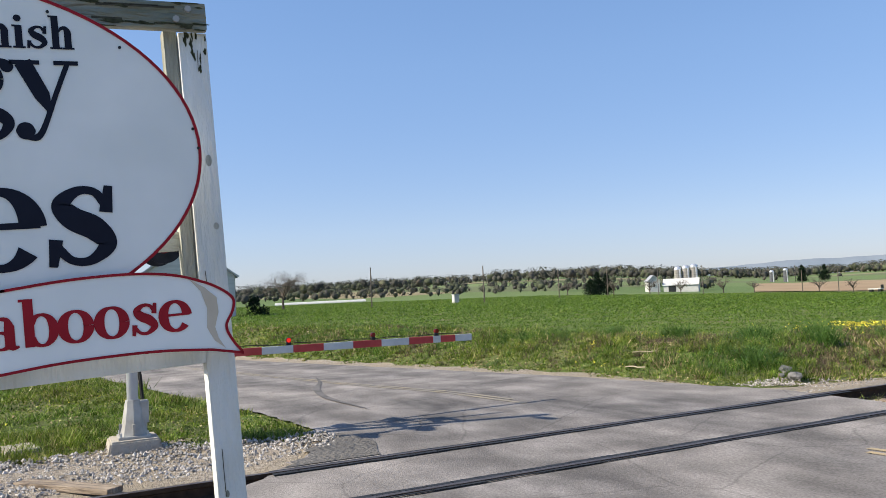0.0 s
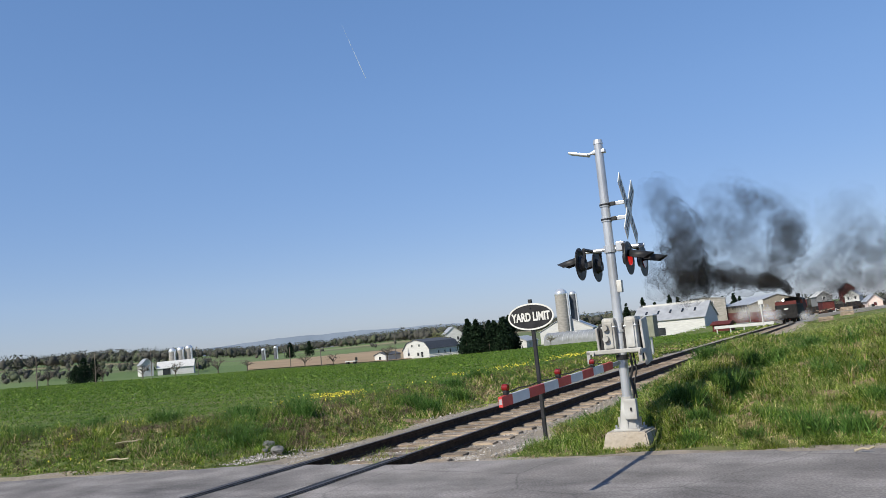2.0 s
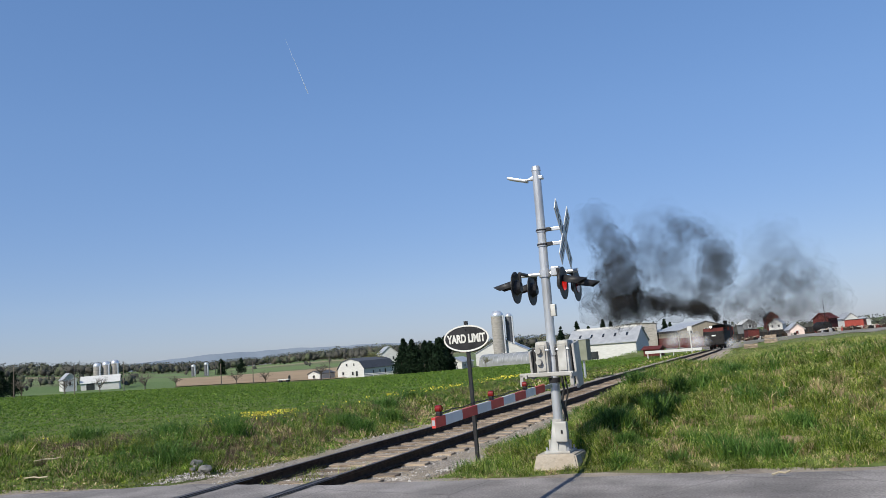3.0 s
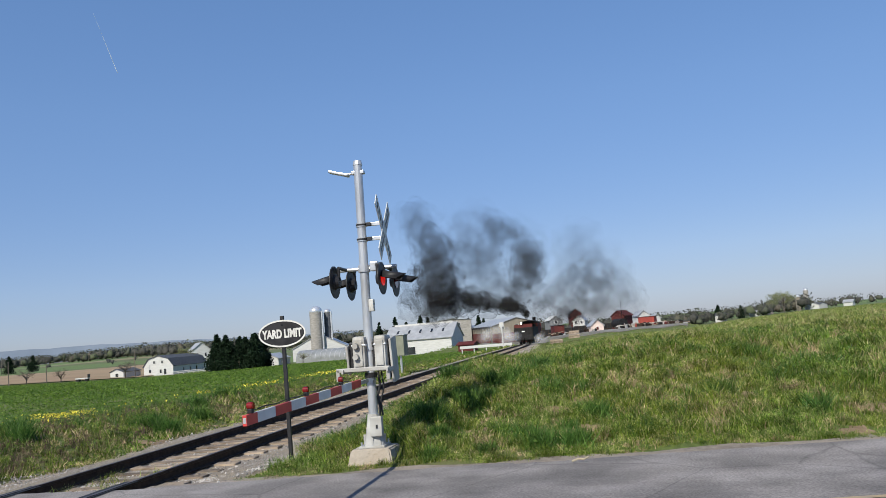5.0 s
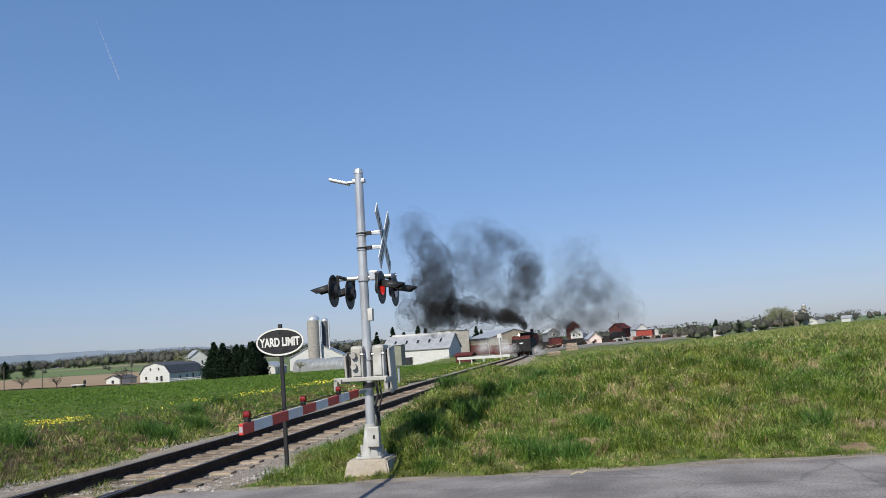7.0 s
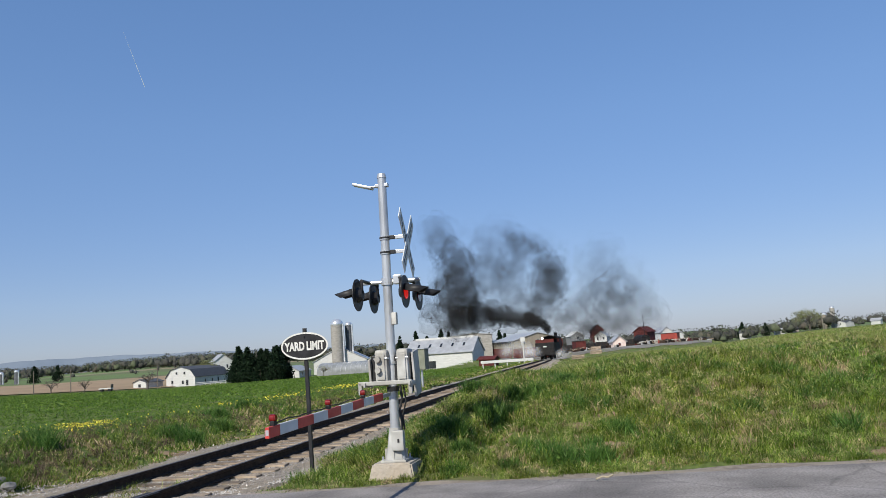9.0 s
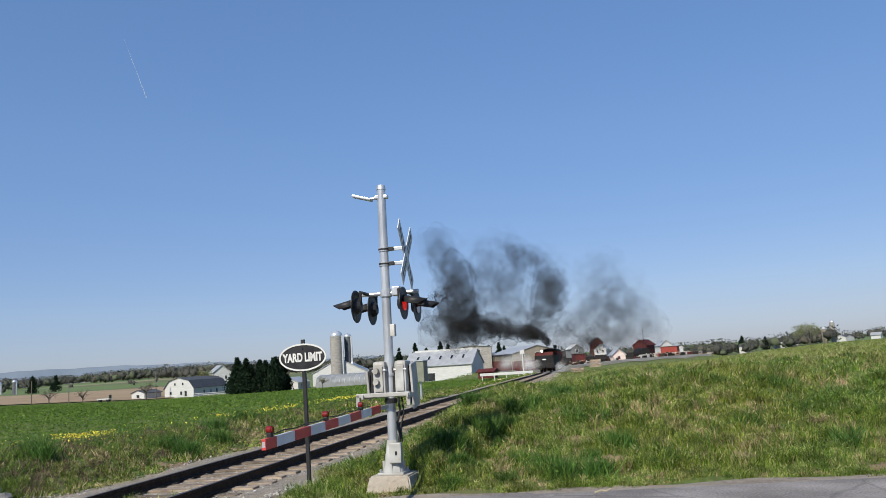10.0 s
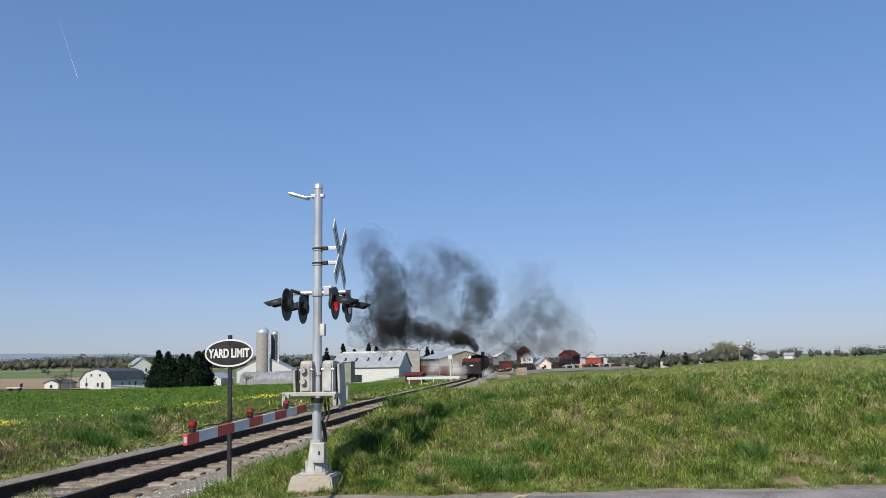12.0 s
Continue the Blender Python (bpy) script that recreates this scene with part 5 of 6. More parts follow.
    v *= (rng.uniform(0, 1, count) ** 0.4 * radii[idx])[:, None]
    v[:, 2] *= squash
    c = centres[idx] + v
    a, b = rng.normal(0, 1, (count, 3)), rng.normal(0, 1, (count, 3))
    a *= (size * rng.uniform(0.5, 1.4, count) / np.linalg.norm(a, axis=1))[:, None]
    b *= (size * rng.uniform(0.5, 1.4, count) / np.linalg.norm(b, axis=1))[:, None]
    return np.stack([c - a * 0.5, c + a * 0.5, c + b], 1)


def evergreen(name, x, y, height, width, label, group, seed):
    rng = np.random.default_rng(seed)
    root = thing(name, label, "tree", pose(x, y, zland(x, y) - 0.2), group)
    part("trunk", rod((0, 0, 0), (0, 0, height * 0.9), width * 0.07, 0.03, 8), BARK, root)
    n = 60
    z = height * (0.06 + 0.92 * np.sort(rng.uniform(0, 1, n)))
    reach = width * 0.5 * (1 - (z / height) ** 2.0) * rng.uniform(0.45, 1.1, n)
    a = rng.uniform(0, 6.28, n)
    c = np.stack([np.cos(a) * reach * 0.7, np.sin(a) * reach * 0.7, z], -1)
    triangles("crown", tuft_cloud(rng, c, 0.25 + reach * 0.5, 4200, height * 0.05), PINE, root, "dense dark needles")


def broadleaf(name, x, y, height, width, label, group, seed, mat, leaves=1500, size=0.02, low=0.25):
    rng = np.random.default_rng(seed)
    py = random.Random(seed)
    root = thing(name, label, "tree", pose(x, y, zland(x, y) - 0.2), group)
    part("trunk", rod((0, 0, 0), (0, 0, height * 0.45), height * 0.035, height * 0.022, 8), BARK, root)
    ends = []
    bm = bmesh.new()
    for i in range(11):
        a, up = py.uniform(0, 6.28), py.uniform(0.45, 1.0)
        p = Vector((0, 0, height * py.uniform(low, 0.5)))
        q = Vector((math.cos(a) * width * 0.28 * (1.3 - up * 0.6), math.sin(a) * width * 0.28 * (1.3 - up * 0.6), height * (0.35 + 0.4 * up)))
        rod(p, q, height * 0.02, height * 0.01, 6, bm)
        for j in range(4):
            e = q + Vector((py.uniform(-1, 1) * width * 0.24, py.uniform(-1, 1) * width * 0.24, height * py.uniform(-0.08, 0.22)))
            rod(q, e, height * 0.009, height * 0.003, 5, bm)
            ends.append(e)
    part("branchwork", bm, BARK, root)
    c = np.array([tuple(e) for e in ends])
    triangles("crown", tuft_cloud(rng, c, np.full(len(c), width * 0.13), leaves, height * size, 0.8), mat, root)


def build_trees():
    rng = random.Random(3)
    for i in range(18):
        u = i / 17
        evergreen("evergreen_tree", -118.8 + 17.0 * u + rng.uniform(-1, 1), 238 + rng.uniform(-4, 4), rng.uniform(8.0, 12.4), rng.uniform(5.5, 8.0), "tall dark evergreen in a dense row beside the barn", "evergreen windbreak", 20 + i)
    for i, (x, y, h) in enumerate(((-112, 420, 13), (-104, 425, 15), (-96, 418, 12), (-84, 420, 16), (-78, 424, 14), (-72, 430, 15), (-66, 420, 12), (-90, 428, 15), (-62, 424, 14), (-57, 428, 15), (-53, 420, 13), (-75, 418, 12))):
        evergreen("evergreen_tree", x, y, h, 5.5, "ragged dark pine behind the farm buildings", "pines behind the farm", 40 + i)
    for i in range(11):
        x, y = 14 + 7 * i + rng.uniform(-5, 5), 462 + rng.uniform(-20, 20)
        evergreen("evergreen_tree", x, y, rng.uniform(5.5, 9.5), rng.uniform(4, 6), "dark conifer among the bare trees beyond the yard", "conifers beyond the yard", 110 + i)
    broadleaf("bare_tree", -119, 22.6, 6.6, 8.0, "bare spreading tree at the field's edge", "", 60, BARE, 3600, 0.016)
    broadleaf("leafing_tree", -145, 266, 9.6, 7, "yellow-green leafing tree beside the evergreens", "", 61, SPRING, 1600, 0.03)
    broadleaf("leafing_tree", -92, 248, 4.5, 5, "small budding tree before the greenhouse", "", 62, SPRING, 900, 0.03)
    broadleaf("leafing_tree", 99, 408, 11.5, 15, "pale green leafing tree on the far field's edge", "", 63, SPRING, 3400, 0.03)
    for i, (x, y, h) in enumerate(((-162.8, 218.6, 5), (-170.6, 212.6, 5.5), (-148, 231, 7), (-185.5, 199.8, 5), (-192.6, 193.1, 6), (-202.2, 183.2, 5.5), (-209.1, 175.5, 6), (-216.9, 166, 6), (-222, 150, 5.5))):
        broadleaf("bare_tree", x, y, h, h * 1.1, "small bare tree along the far field", "bare trees along the field", 70 + i, BARE, 500, 0.03)
    for i, (x, y, h) in enumerate(((-222, 163, 8.5), (-226, 170, 8), (-218, 157, 6), (-290, 350, 9), (-284, 360, 9))):
        evergreen("evergreen_tree", x, y, h, 6, "dark evergreen beside the white farm", "evergreens by the farm", 90 + i)


build_trees()


def build_far_woods():
    """Woods and hedgerows: each tree a lumpy crown with a fringe of twigs."""
    rng = np.random.default_rng(8)
    bm = bmesh.new()
    bmesh.ops.create_icosphere(bm, subdivisions=1, radius=1)
    ball = np.array([tuple(v.co) for v in bm.verts])
    tri = np.array([[v.index for v in f.verts] for f in bm.faces])
    bm.free()
    verts, twigs = [], []
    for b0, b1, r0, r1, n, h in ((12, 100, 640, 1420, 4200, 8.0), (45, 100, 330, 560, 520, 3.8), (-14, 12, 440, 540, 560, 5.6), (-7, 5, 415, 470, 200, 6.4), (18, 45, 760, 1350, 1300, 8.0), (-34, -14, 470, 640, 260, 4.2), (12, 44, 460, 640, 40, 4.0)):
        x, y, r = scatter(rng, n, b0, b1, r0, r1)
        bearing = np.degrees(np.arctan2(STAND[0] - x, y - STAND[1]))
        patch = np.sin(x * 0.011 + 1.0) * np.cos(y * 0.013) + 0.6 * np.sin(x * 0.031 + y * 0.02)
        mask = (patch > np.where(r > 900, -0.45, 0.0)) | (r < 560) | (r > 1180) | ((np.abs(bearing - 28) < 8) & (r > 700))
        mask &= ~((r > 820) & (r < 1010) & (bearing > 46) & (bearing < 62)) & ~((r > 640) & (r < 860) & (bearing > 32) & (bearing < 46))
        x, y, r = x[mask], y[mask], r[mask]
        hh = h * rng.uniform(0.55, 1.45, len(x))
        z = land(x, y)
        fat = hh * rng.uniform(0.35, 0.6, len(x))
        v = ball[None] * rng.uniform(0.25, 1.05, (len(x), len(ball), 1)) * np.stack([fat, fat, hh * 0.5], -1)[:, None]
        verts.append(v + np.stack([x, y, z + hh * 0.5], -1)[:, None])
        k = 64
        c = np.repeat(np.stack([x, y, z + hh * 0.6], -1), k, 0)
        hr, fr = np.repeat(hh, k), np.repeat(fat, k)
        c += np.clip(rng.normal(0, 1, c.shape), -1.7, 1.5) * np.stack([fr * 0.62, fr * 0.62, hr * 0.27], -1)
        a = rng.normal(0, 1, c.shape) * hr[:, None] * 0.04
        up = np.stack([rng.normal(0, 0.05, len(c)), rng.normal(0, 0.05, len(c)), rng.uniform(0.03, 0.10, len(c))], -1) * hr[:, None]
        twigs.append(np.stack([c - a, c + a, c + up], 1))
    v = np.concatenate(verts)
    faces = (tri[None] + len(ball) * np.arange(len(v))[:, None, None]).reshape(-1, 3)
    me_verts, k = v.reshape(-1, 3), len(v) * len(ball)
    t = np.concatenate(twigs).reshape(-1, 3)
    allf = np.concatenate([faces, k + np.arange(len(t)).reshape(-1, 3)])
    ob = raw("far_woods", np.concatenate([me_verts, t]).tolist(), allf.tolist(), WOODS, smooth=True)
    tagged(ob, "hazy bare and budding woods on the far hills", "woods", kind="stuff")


build_far_woods()


# ---- buildings ----
def pane(root, at, size, turn=0.0, mat=None, name="window"):
    """A window with a frame and a dark pane, facing -y before the turn."""
    m = pose(*at, 0, 0, turn)
    w, h = size
    bm = bmesh.new()
    for sx, sz, bw, bh in ((-1, 0, 0.09, h), (1, 0, 0.09, h), (0, -1, w, 0.09), (0, 1, w, 0.09)):
        bmesh.ops.create_cube(bm, size=1, matrix=m @ Matrix.Translation((sx * w / 2, -0.05, sz * h / 2)) @ Matrix.Diagonal((bw + 0.09, 0.12, bh if sx else 0.09, 1)))
    win = part(name, bm, WHITE_WALL, root)
    bm = bmesh.new()
    bmesh.ops.create_cube(bm, size=1, matrix=m @ Matrix.Translation((0, -0.03, 0)) @ Matrix.Diagonal((w, 0.06, h, 1)))
    part("pane", bm, mat or GLASS_DARK, win)


def gabled(name, label, at, turn, w, d, eave, ridge, wall, roof, openings=(), gambrel=0.0, overhang=0.35, category="building", group=""):
    """A building with its gable end towards -y; openings: (side, along, height, width, tall, material)."""
    x, y = at
    root = thing(name, label, category, pose(x, y, zland(x, y), 0, 0, turn), group)
    if gambrel:
        line = [(-w / 2, eave), (-w * 0.34, eave + (ridge - eave) * 0.68), (0, ridge), (w * 0.34, eave + (ridge - eave) * 0.68), (w / 2, eave)]
    else:
        line = [(-w / 2, eave), (0, ridge), (w / 2, eave)]
    part("wall", prism([(-w / 2, -1.0)] + line + [(w / 2, -1.0)], d, Matrix.Translation((0, -d / 2, 0))), wall, root)
    for (x0, z0), (x1, z1) in zip(line, line[1:]):
        a, b = Vector((x0, 0, z0)), Vector((x1, 0, z1))
        u = (b - a).normalized()
        if z0 == eave:
            a = a - u * overhang
        if z1 == eave:
            b = b + u * overhang
        c = (a + b) / 2 + Vector((-u.z, 0, u.x)) * 0.1
        part("roof", box(((b - a).length + 0.06, d + 2 * overhang, 0.16), tuple(c), (0, -math.degrees(math.atan2(u.z, u.x)), 0)), roof, root)
    for side, along, z, ow, oh, mat in openings:
        if side == "front":
            pane(root, (along, -d / 2, z), (ow, oh), 0, mat)
        elif side == "right":
            pane(root, (w / 2, along, z), (ow, oh), 90, mat)
        else:
            pane(root, (-w / 2, along, z), (ow, oh), -90, mat)
    return root


def silo(x, y, r, height, wall, label, group="silos", base=0.0):
    root = thing("silo", label, "silo", pose(x, y, zland(x, y) + base), group)
    part("shaft", rod((0, 0, -1), (0, 0, height), r, seg=32), wall, root, smooth=False)
    for i in range(int(height / 1.6)):
        part("hoop", rod((0, 0, 1 + i * 1.6), (0, 0, 1.08 + i * 1.6), r + 0.03, seg=32), wall, root)
    bm = bmesh.new()
    bmesh.ops.create_uvsphere(bm, u_segments=28, v_segments=14, radius=r * 1.03, matrix=Matrix.Translation((0, 0, height)) @ Matrix.Diagonal((1, 1, 0.85, 1)))
    part("dome", bm, DOME, root, "shiny metal dome", smooth=True)
    part("chute", box((0.5, 0.5, height), (r + 0.2, -0.3, height / 2)), DOME, root)


def build_buildings():
    W = GLASS_DARK
    gabled("gambrel_barn", "white gambrel barn with dark roof at the field's edge", (-144.2, 257), -3, 11.6, 22, 3.0, 6.6, WHITE_WALL, DARK_ROOF,
           [("front", -3.3, 1.4, 1.0, 1.1, W), ("front", 0.9, 1.2, 1.0, 1.3, W), ("front", 2.7, 1.0, 1.1, 2.0, W), ("front", -1.6, 4.4, 0.8, 0.9, W), ("front", 1.6, 4.4, 0.8, 0.9, W),
            ("right", -4.5, 1.3, 1.0, 1.2, W), ("right", 0, 1.3, 1.0, 1.2, W), ("right", 4, 1.2, 1.2, 1.8, W)], gambrel=1, category="barn")
    gabled("small_shed", "small white shed with grey roof beside the barn", (-157.5, 246), -12, 6.0, 8, 2.1, 3.1, WHITE_WALL, DARK_ROOF, [("front", 0, 1.0, 1.4, 1.2, W)], category="shed")
    gabled("farmhouse", "white farmhouse behind the dark evergreens", (-153, 291), 40, 7, 9, 7.0, 9.8, WHITE_WALL, GREY_ROOF, [("front", -1.6, 5, 0.9, 1.4, W), ("front", 1.6, 5, 0.9, 1.4, W)], category="house")
    gabled("dairy_barn", "long white barn with pale roof below the silos", (-99, 288), 14, 20, 24, 4.5, 9.6, WHITE_WALL, GREY_ROOF, [("front", -3, 2, 1.4, 1.2, W), ("front", 3, 2, 1.4, 1.2, W)], category="barn")
    gabled("low_annex", "low white annex before the dairy barn", (-108.5, 262), 2, 8, 12, 2.4, 4.2, WHITE_WALL, GREY_ROOF, [("front", 0, 1.3, 1.2, 1.2, W), ("right", -3, 1.3, 1.0, 1.0, W)], category="barn")
    silo(-96.6, 276, 2.35, 18.4, SILO_GREY, "tall grey concrete-stave silo with metal dome")
    silo(-93.4, 280, 1.35, 18.0, SILO_DARK, "dark blue-grey silo with metal dome beside the concrete one")
    # greenhouse
    x, y = -86, 262
    root = thing("greenhouse", "long arched plastic-film greenhouse", "greenhouse", pose(x, y, zland(x, y), 0, 0, 78))
    part("cover", prism([(-4, -1)] + ellipse(4, 3.1, 0, 1.3, 24, 180, 0)[0:24] + [(4, -1)], 26, Matrix.Translation((0, -13, 0))), PLASTIC_FILM, root, "translucent grey film", smooth=False)
    for i in range(14):
        part("hoop", ring(4.05, 3.15, 0.06, 0.08, 0, 1.3, 24, 0, 180, Matrix.Translation((0, -13.05 + 2 * i, 0))), SILVER, root)
    part("door", box((2.0, 0.1, 2.0), (0, -13.06, 1.0)), GLASS_DARK, root)
    # metal barn with skylights
    barn = gabled("metal_barn", "white metal barn with light grey roof and skylights", (-38.0, 197), 86, 13, 18, 3.9, 7.6, WHITE_WALL, GREY_ROOF, [("left", 2, 1.1, 2.6, 2.0, W)], category="barn")
    m = math.degrees(math.atan2(3.7, 6.5))
    for i in range(5):
        part("skylight", box((1.6, 0.5, 0.1), (-3.4, -6.2 + 3.1 * i, 5.98), (0, -m, 0)), GLASS_DARK, barn)
    part("ridge_vent", box((0.6, 16, 0.45), (0, 0, 7.85)), WHITE_WALL, barn)
    fence = thing("white_fence", "white board fence before the metal barn", "fence", pose(-33, 176, zland(-33, 176)))
    for i in range(5):
        part("post", box((0.12, 0.12, 1.2), (1.5 * i, 0, 0.6)), WHITE_WALL, fence)
    for z in (0.55, 1.05):
        part("rail", box((6.2, 0.05, 0.14), (3, -0.08, z)), WHITE_WALL, fence)
    barn_fence = thing("white_fence", "long white board fence beside the gambrel barn", "fence", pose(-137.5, 243, zland(-134, 244), 0, 0, 27))
    for i in range(10):
        part("post", box((0.16, 0.16, 1.3), (1.7 * i, 0, 0.6)), WHITE_WALL, barn_fence)
    for z in (0.6, 1.1):
        part("rail", box((15.6, 0.06, 0.18), (7.7, -0.1, z)), WHITE_WALL, barn_fence)
    wagon = thing("hay_wagon", "old pale hay wagon at the field's edge", "wagon", pose(-161, 227, zland(-161, 227), 0, 0, 12))
    part("bed", box((4.2, 1.9, 0.35), (0, 0, 1.0), bevel=0.04), WHITE_WALL, wagon)
    part("rack", box((0.12, 1.9, 1.2), (2.0, 0, 1.7), bevel=0.03), POLE_WOOD, wagon)
    for wx in (-1.4, 1.4):
        for wy in (-0.8, 0.8):
            part("wheel", rod((wx, wy - 0.08, 0.45), (wx, wy + 0.08, 0.45), 0.45, seg=14), BLACK, wagon)
    # railway shop and its yard
    shop = gabled("railway_shop", "large beige metal workshop with red lower walls", (-23.6, 258.5), 25, 17.0, 26, 5.9, 8.2, BEIGE_WALL, GREY_ROOF, [("front", -5, 5.2, 1.2, 0.9, W), ("front", 0, 5.6, 1.2, 0.9, W), ("front", 5, 5.2, 1.2, 0.9, W)], category="workshop")
    part("red_band", box((0.2, 24, 3.2), (-8.83, 0, 2.2)), RED_WALL, shop, "red lower wall panels")
    part("red_band", box((10.5, 0.2, 3.0), (-3.4, -13.12, 2.0)), RED_WALL, shop, "red lower wall panels")
    part("red_door", box((4.2, 0.2, 5.4), (6.2, -13.13, 3.0)), RED_WALL, shop, "red sliding door")
    for i in range(9):
        part("wall_lamp", box((0.5, 1.2, 0.6), (-9.0, -11.5 + 2.9 * i, 5.6), (0, 20, 0)), BLACK, shop, "black hooded wall lamp")
    for i in range(12):
        part("siding_rib", box((0.1, 0.12, 3.4), (-8.78, -12.4 + 2.2 * i, 4.2)), BEIGE_WALL, shop)
        part("siding_rib", box((0.12, 0.1, 3.0), (-8.2 + 1.45 * i, -13.05, 4.4)), BEIGE_WALL, shop)
    gabled("shop_annex", "pale flat-roofed annex behind the metal barn", (-42.5, 266), 8, 13, 12, 9.0, 9.7, SILO_GREY, GREY_ROOF, [("front", -3, 7.8, 1.6, 0.8, W), ("front", 2, 7.8, 1.6, 0.8, W)], category="workshop")
    gabled("freight_house", "grey freight house with pale roof beside the workshop", (-10.2, 322), 20, 5.5, 7, 6.8, 8.6, material("grey_board_siding", (0.13, 0.135, 0.14), (0.22, 0.225, 0.23), 0.6, 0.8, stretch=(5, 5, 0.3)), WHITE_WALL, [("front", 0, 6, 1.2, 1.2, W)], category="building")
    gabled("red_shed", "low red shed beside the rails", (-20.5, 160), 80, 3.2, 3.4, 1.5, 2.0, RED_WALL, RED_WALL, category="shed")
    gabled("pink_cottage", "small pale pink cottage with grey roof", (6.8, 219), 14, 3.6, 4.5, 1.7, 3.2, PINK_WALL, GREY_ROOF, [("front", 0, 0.9, 0.8, 0.9, RED_WALL)], category="cottage")
    gabled("water_shed", "tall dark red timber shed in the yard", (14.6, 226), -28, 4.0, 5.2, 3.9, 5.3, RED_WALL, RED_WALL, category="shed")
    gabled("station_house", "white house with grey roof beyond the yard", (0.8, 324), -15, 5, 5, 5.6, 7.6, WHITE_WALL, GREY_ROOF, [("front", -1.2, 4.8, 0.8, 1.1, W), ("front", 1.2, 4.8, 0.8, 1.1, W)], category="house")
    gabled("red_store", "dark red store building beyond the yard", (-3.5, 412), 10, 6, 8, 12.5, 15, RED_WALL, DARK_ROOF, category="building")
    gabled("yard_house", "white house among the trees beyond the yard", (23.5, 294), 20, 4.6, 6, 4.6, 6.4, WHITE_WALL, GREY_ROOF, [("front", -1.1, 3.4, 0.9, 1.0, W), ("front", 1.1, 3.4, 0.9, 1.0, W)], category="house")
    for i, (x, y, w, mat) in enumerate(((29, 302, 4, WHITE_WALL), (73.7, 442, 6, WHITE_WALL), (90, 436, 5, WHITE_WALL), (97, 437, 5, PINK_WALL), (119, 432, 7, WHITE_WALL), (124, 440, 8, GREY_ROOF), (135.6, 430, 7, WHITE_WALL))):
        gabled("far_house", "small pale house at the far edge of the field", (x, y), 20 + 37 * i, w * 0.7, 4.5, 1.9 + (x < 80) * 1.6, 3.1 + (x < 80) * 1.6, mat, DARK_ROOF if i % 2 else GREY_ROOF, [("front", 0, 1.1, 1.0, 0.9, W)], category="house", group="far houses")
    for x, y, hh, mat in ((114.6, 427, 10.2, SILO_GREY), (111.4, 431, 7.2, BEIGE_WALL)):
        root = thing("stave_silo", "round pale stave silo beside trees far off", "silo", pose(x, y, zland(x, y)), "silos beyond the meadow")
        part("shaft", rod((0, 0, -1), (0, 0, hh), 1.2, seg=24), mat, root)
        bm = bmesh.new()
        bmesh.ops.create_uvsphere(bm, u_segments=20, v_segments=10, radius=1.23, matrix=Matrix.Translation((0, 0, hh)) @ Matrix.Diagonal((1, 1, 0.8, 1)))
        part("dome", bm, DOME, root, "shiny metal dome", smooth=True)
    # white farm with three silos across the field
    gabled("white_farm_barn", "white barn of the farm with three silos", (-229.5, 209), 132, 7, 13, 2.6, 5.0, WHITE_WALL, WHITE_WALL, [("left", 3.2, 1.3, 3, 2.6, W)], category="barn")
    for i in range(3):
        silo(-238.2 + 2.1 * i, 215.5 + 2.3 * i, 1.45, 8.6 + 0.45 * i, SILO_GREY, "white-domed grey silo of the far farm", "three silos of the far farm")
    gabled("white_farm_house", "white farmhouse beside the three silos", (-236.5, 200.5), 60, 4.5, 7, 4.2, 6.4, WHITE_WALL, GREY_ROOF, [("front", 0, 2.6, 0.9, 1.3, W)], category="house")
    for i in range(2):
        silo(-303.4 + 5.2 * i, 342.5 + 4.6 * i, 1.2, 5.6 + 0.9 * i, SILO_DARK, "far dark grey silo beyond the ploughed field", "far silos")
    # house at the west edge of the field
    gabled("white_house", "white house with blue-grey roof at the field's edge", (-77, 1.6), 84, 9, 9, 4.1, 7.4, WHITE_WALL, GREY_ROOF, [("front", 2.5, 3, 0.9, 1.5, W), ("front", -2, 3, 0.9, 1.5, W), ("right", 0, 3, 0.9, 1.5, W)], category="house")
    root = thing("shrub", "dark clipped evergreen shrub beside the white house", "shrub", pose(-73, 7.6, zland(-73, 7.6)))
    triangles("crown", tuft_cloud(np.random.default_rng(77), np.array([(0, 0, 0.8), (0.4, 0.9, 0.4), (0, 0, 1.5)]), np.array([0.9, 0.6, 0.6]), 900, 0.22), PINE, root)
    # long low greenhouse far to the west
    root = thing("low_tunnel", "long low white plastic tunnel across the field", "greenhouse", pose(-164.5, 43, zland(-164.5, 43) + 0.75, 0, 0, -17))
    part("cover", prism(ellipse(1.3, 0.5, 0, 0, 20, 180, 0), 20, pose(0, -10, 0, 0, 0, 0)), WHITE_WALL, root, "white film")
    root = thing("field_hut", "small white box hut in the field", "hut", pose(-112, 50.2, zland(-112, 50.2)))
    part("wall", box((0.9, 0.9, 1.7), (0, 0, 0.6)), WHITE_WALL, root)
    part("roof", box((1.1, 1.1, 0.1), (0, 0, 1.5)), GREY_ROOF, root)


build_buildings()


# ---- poles and wires ----
def build_poles():
    tops = []
    for x, y in ((-104, 12), (-100.4, 30.7), (-93.6, 45.5), (-122, 78), (-151, 112.3), (-162, 138), (-172, 164)):
        z = zland(x, y)
        h = (5.9 if y < 40 else 5.4 if y < 100 else 6.4) - z
        root = thing("utility_pole", "thin brown utility pole across the field", "utility pole", pose(x, y, z), "utility poles")
        part("pole", rod((0, 0, -0.5), (0, 0, h), 0.11, 0.08, 8), POLE_WOOD, root)
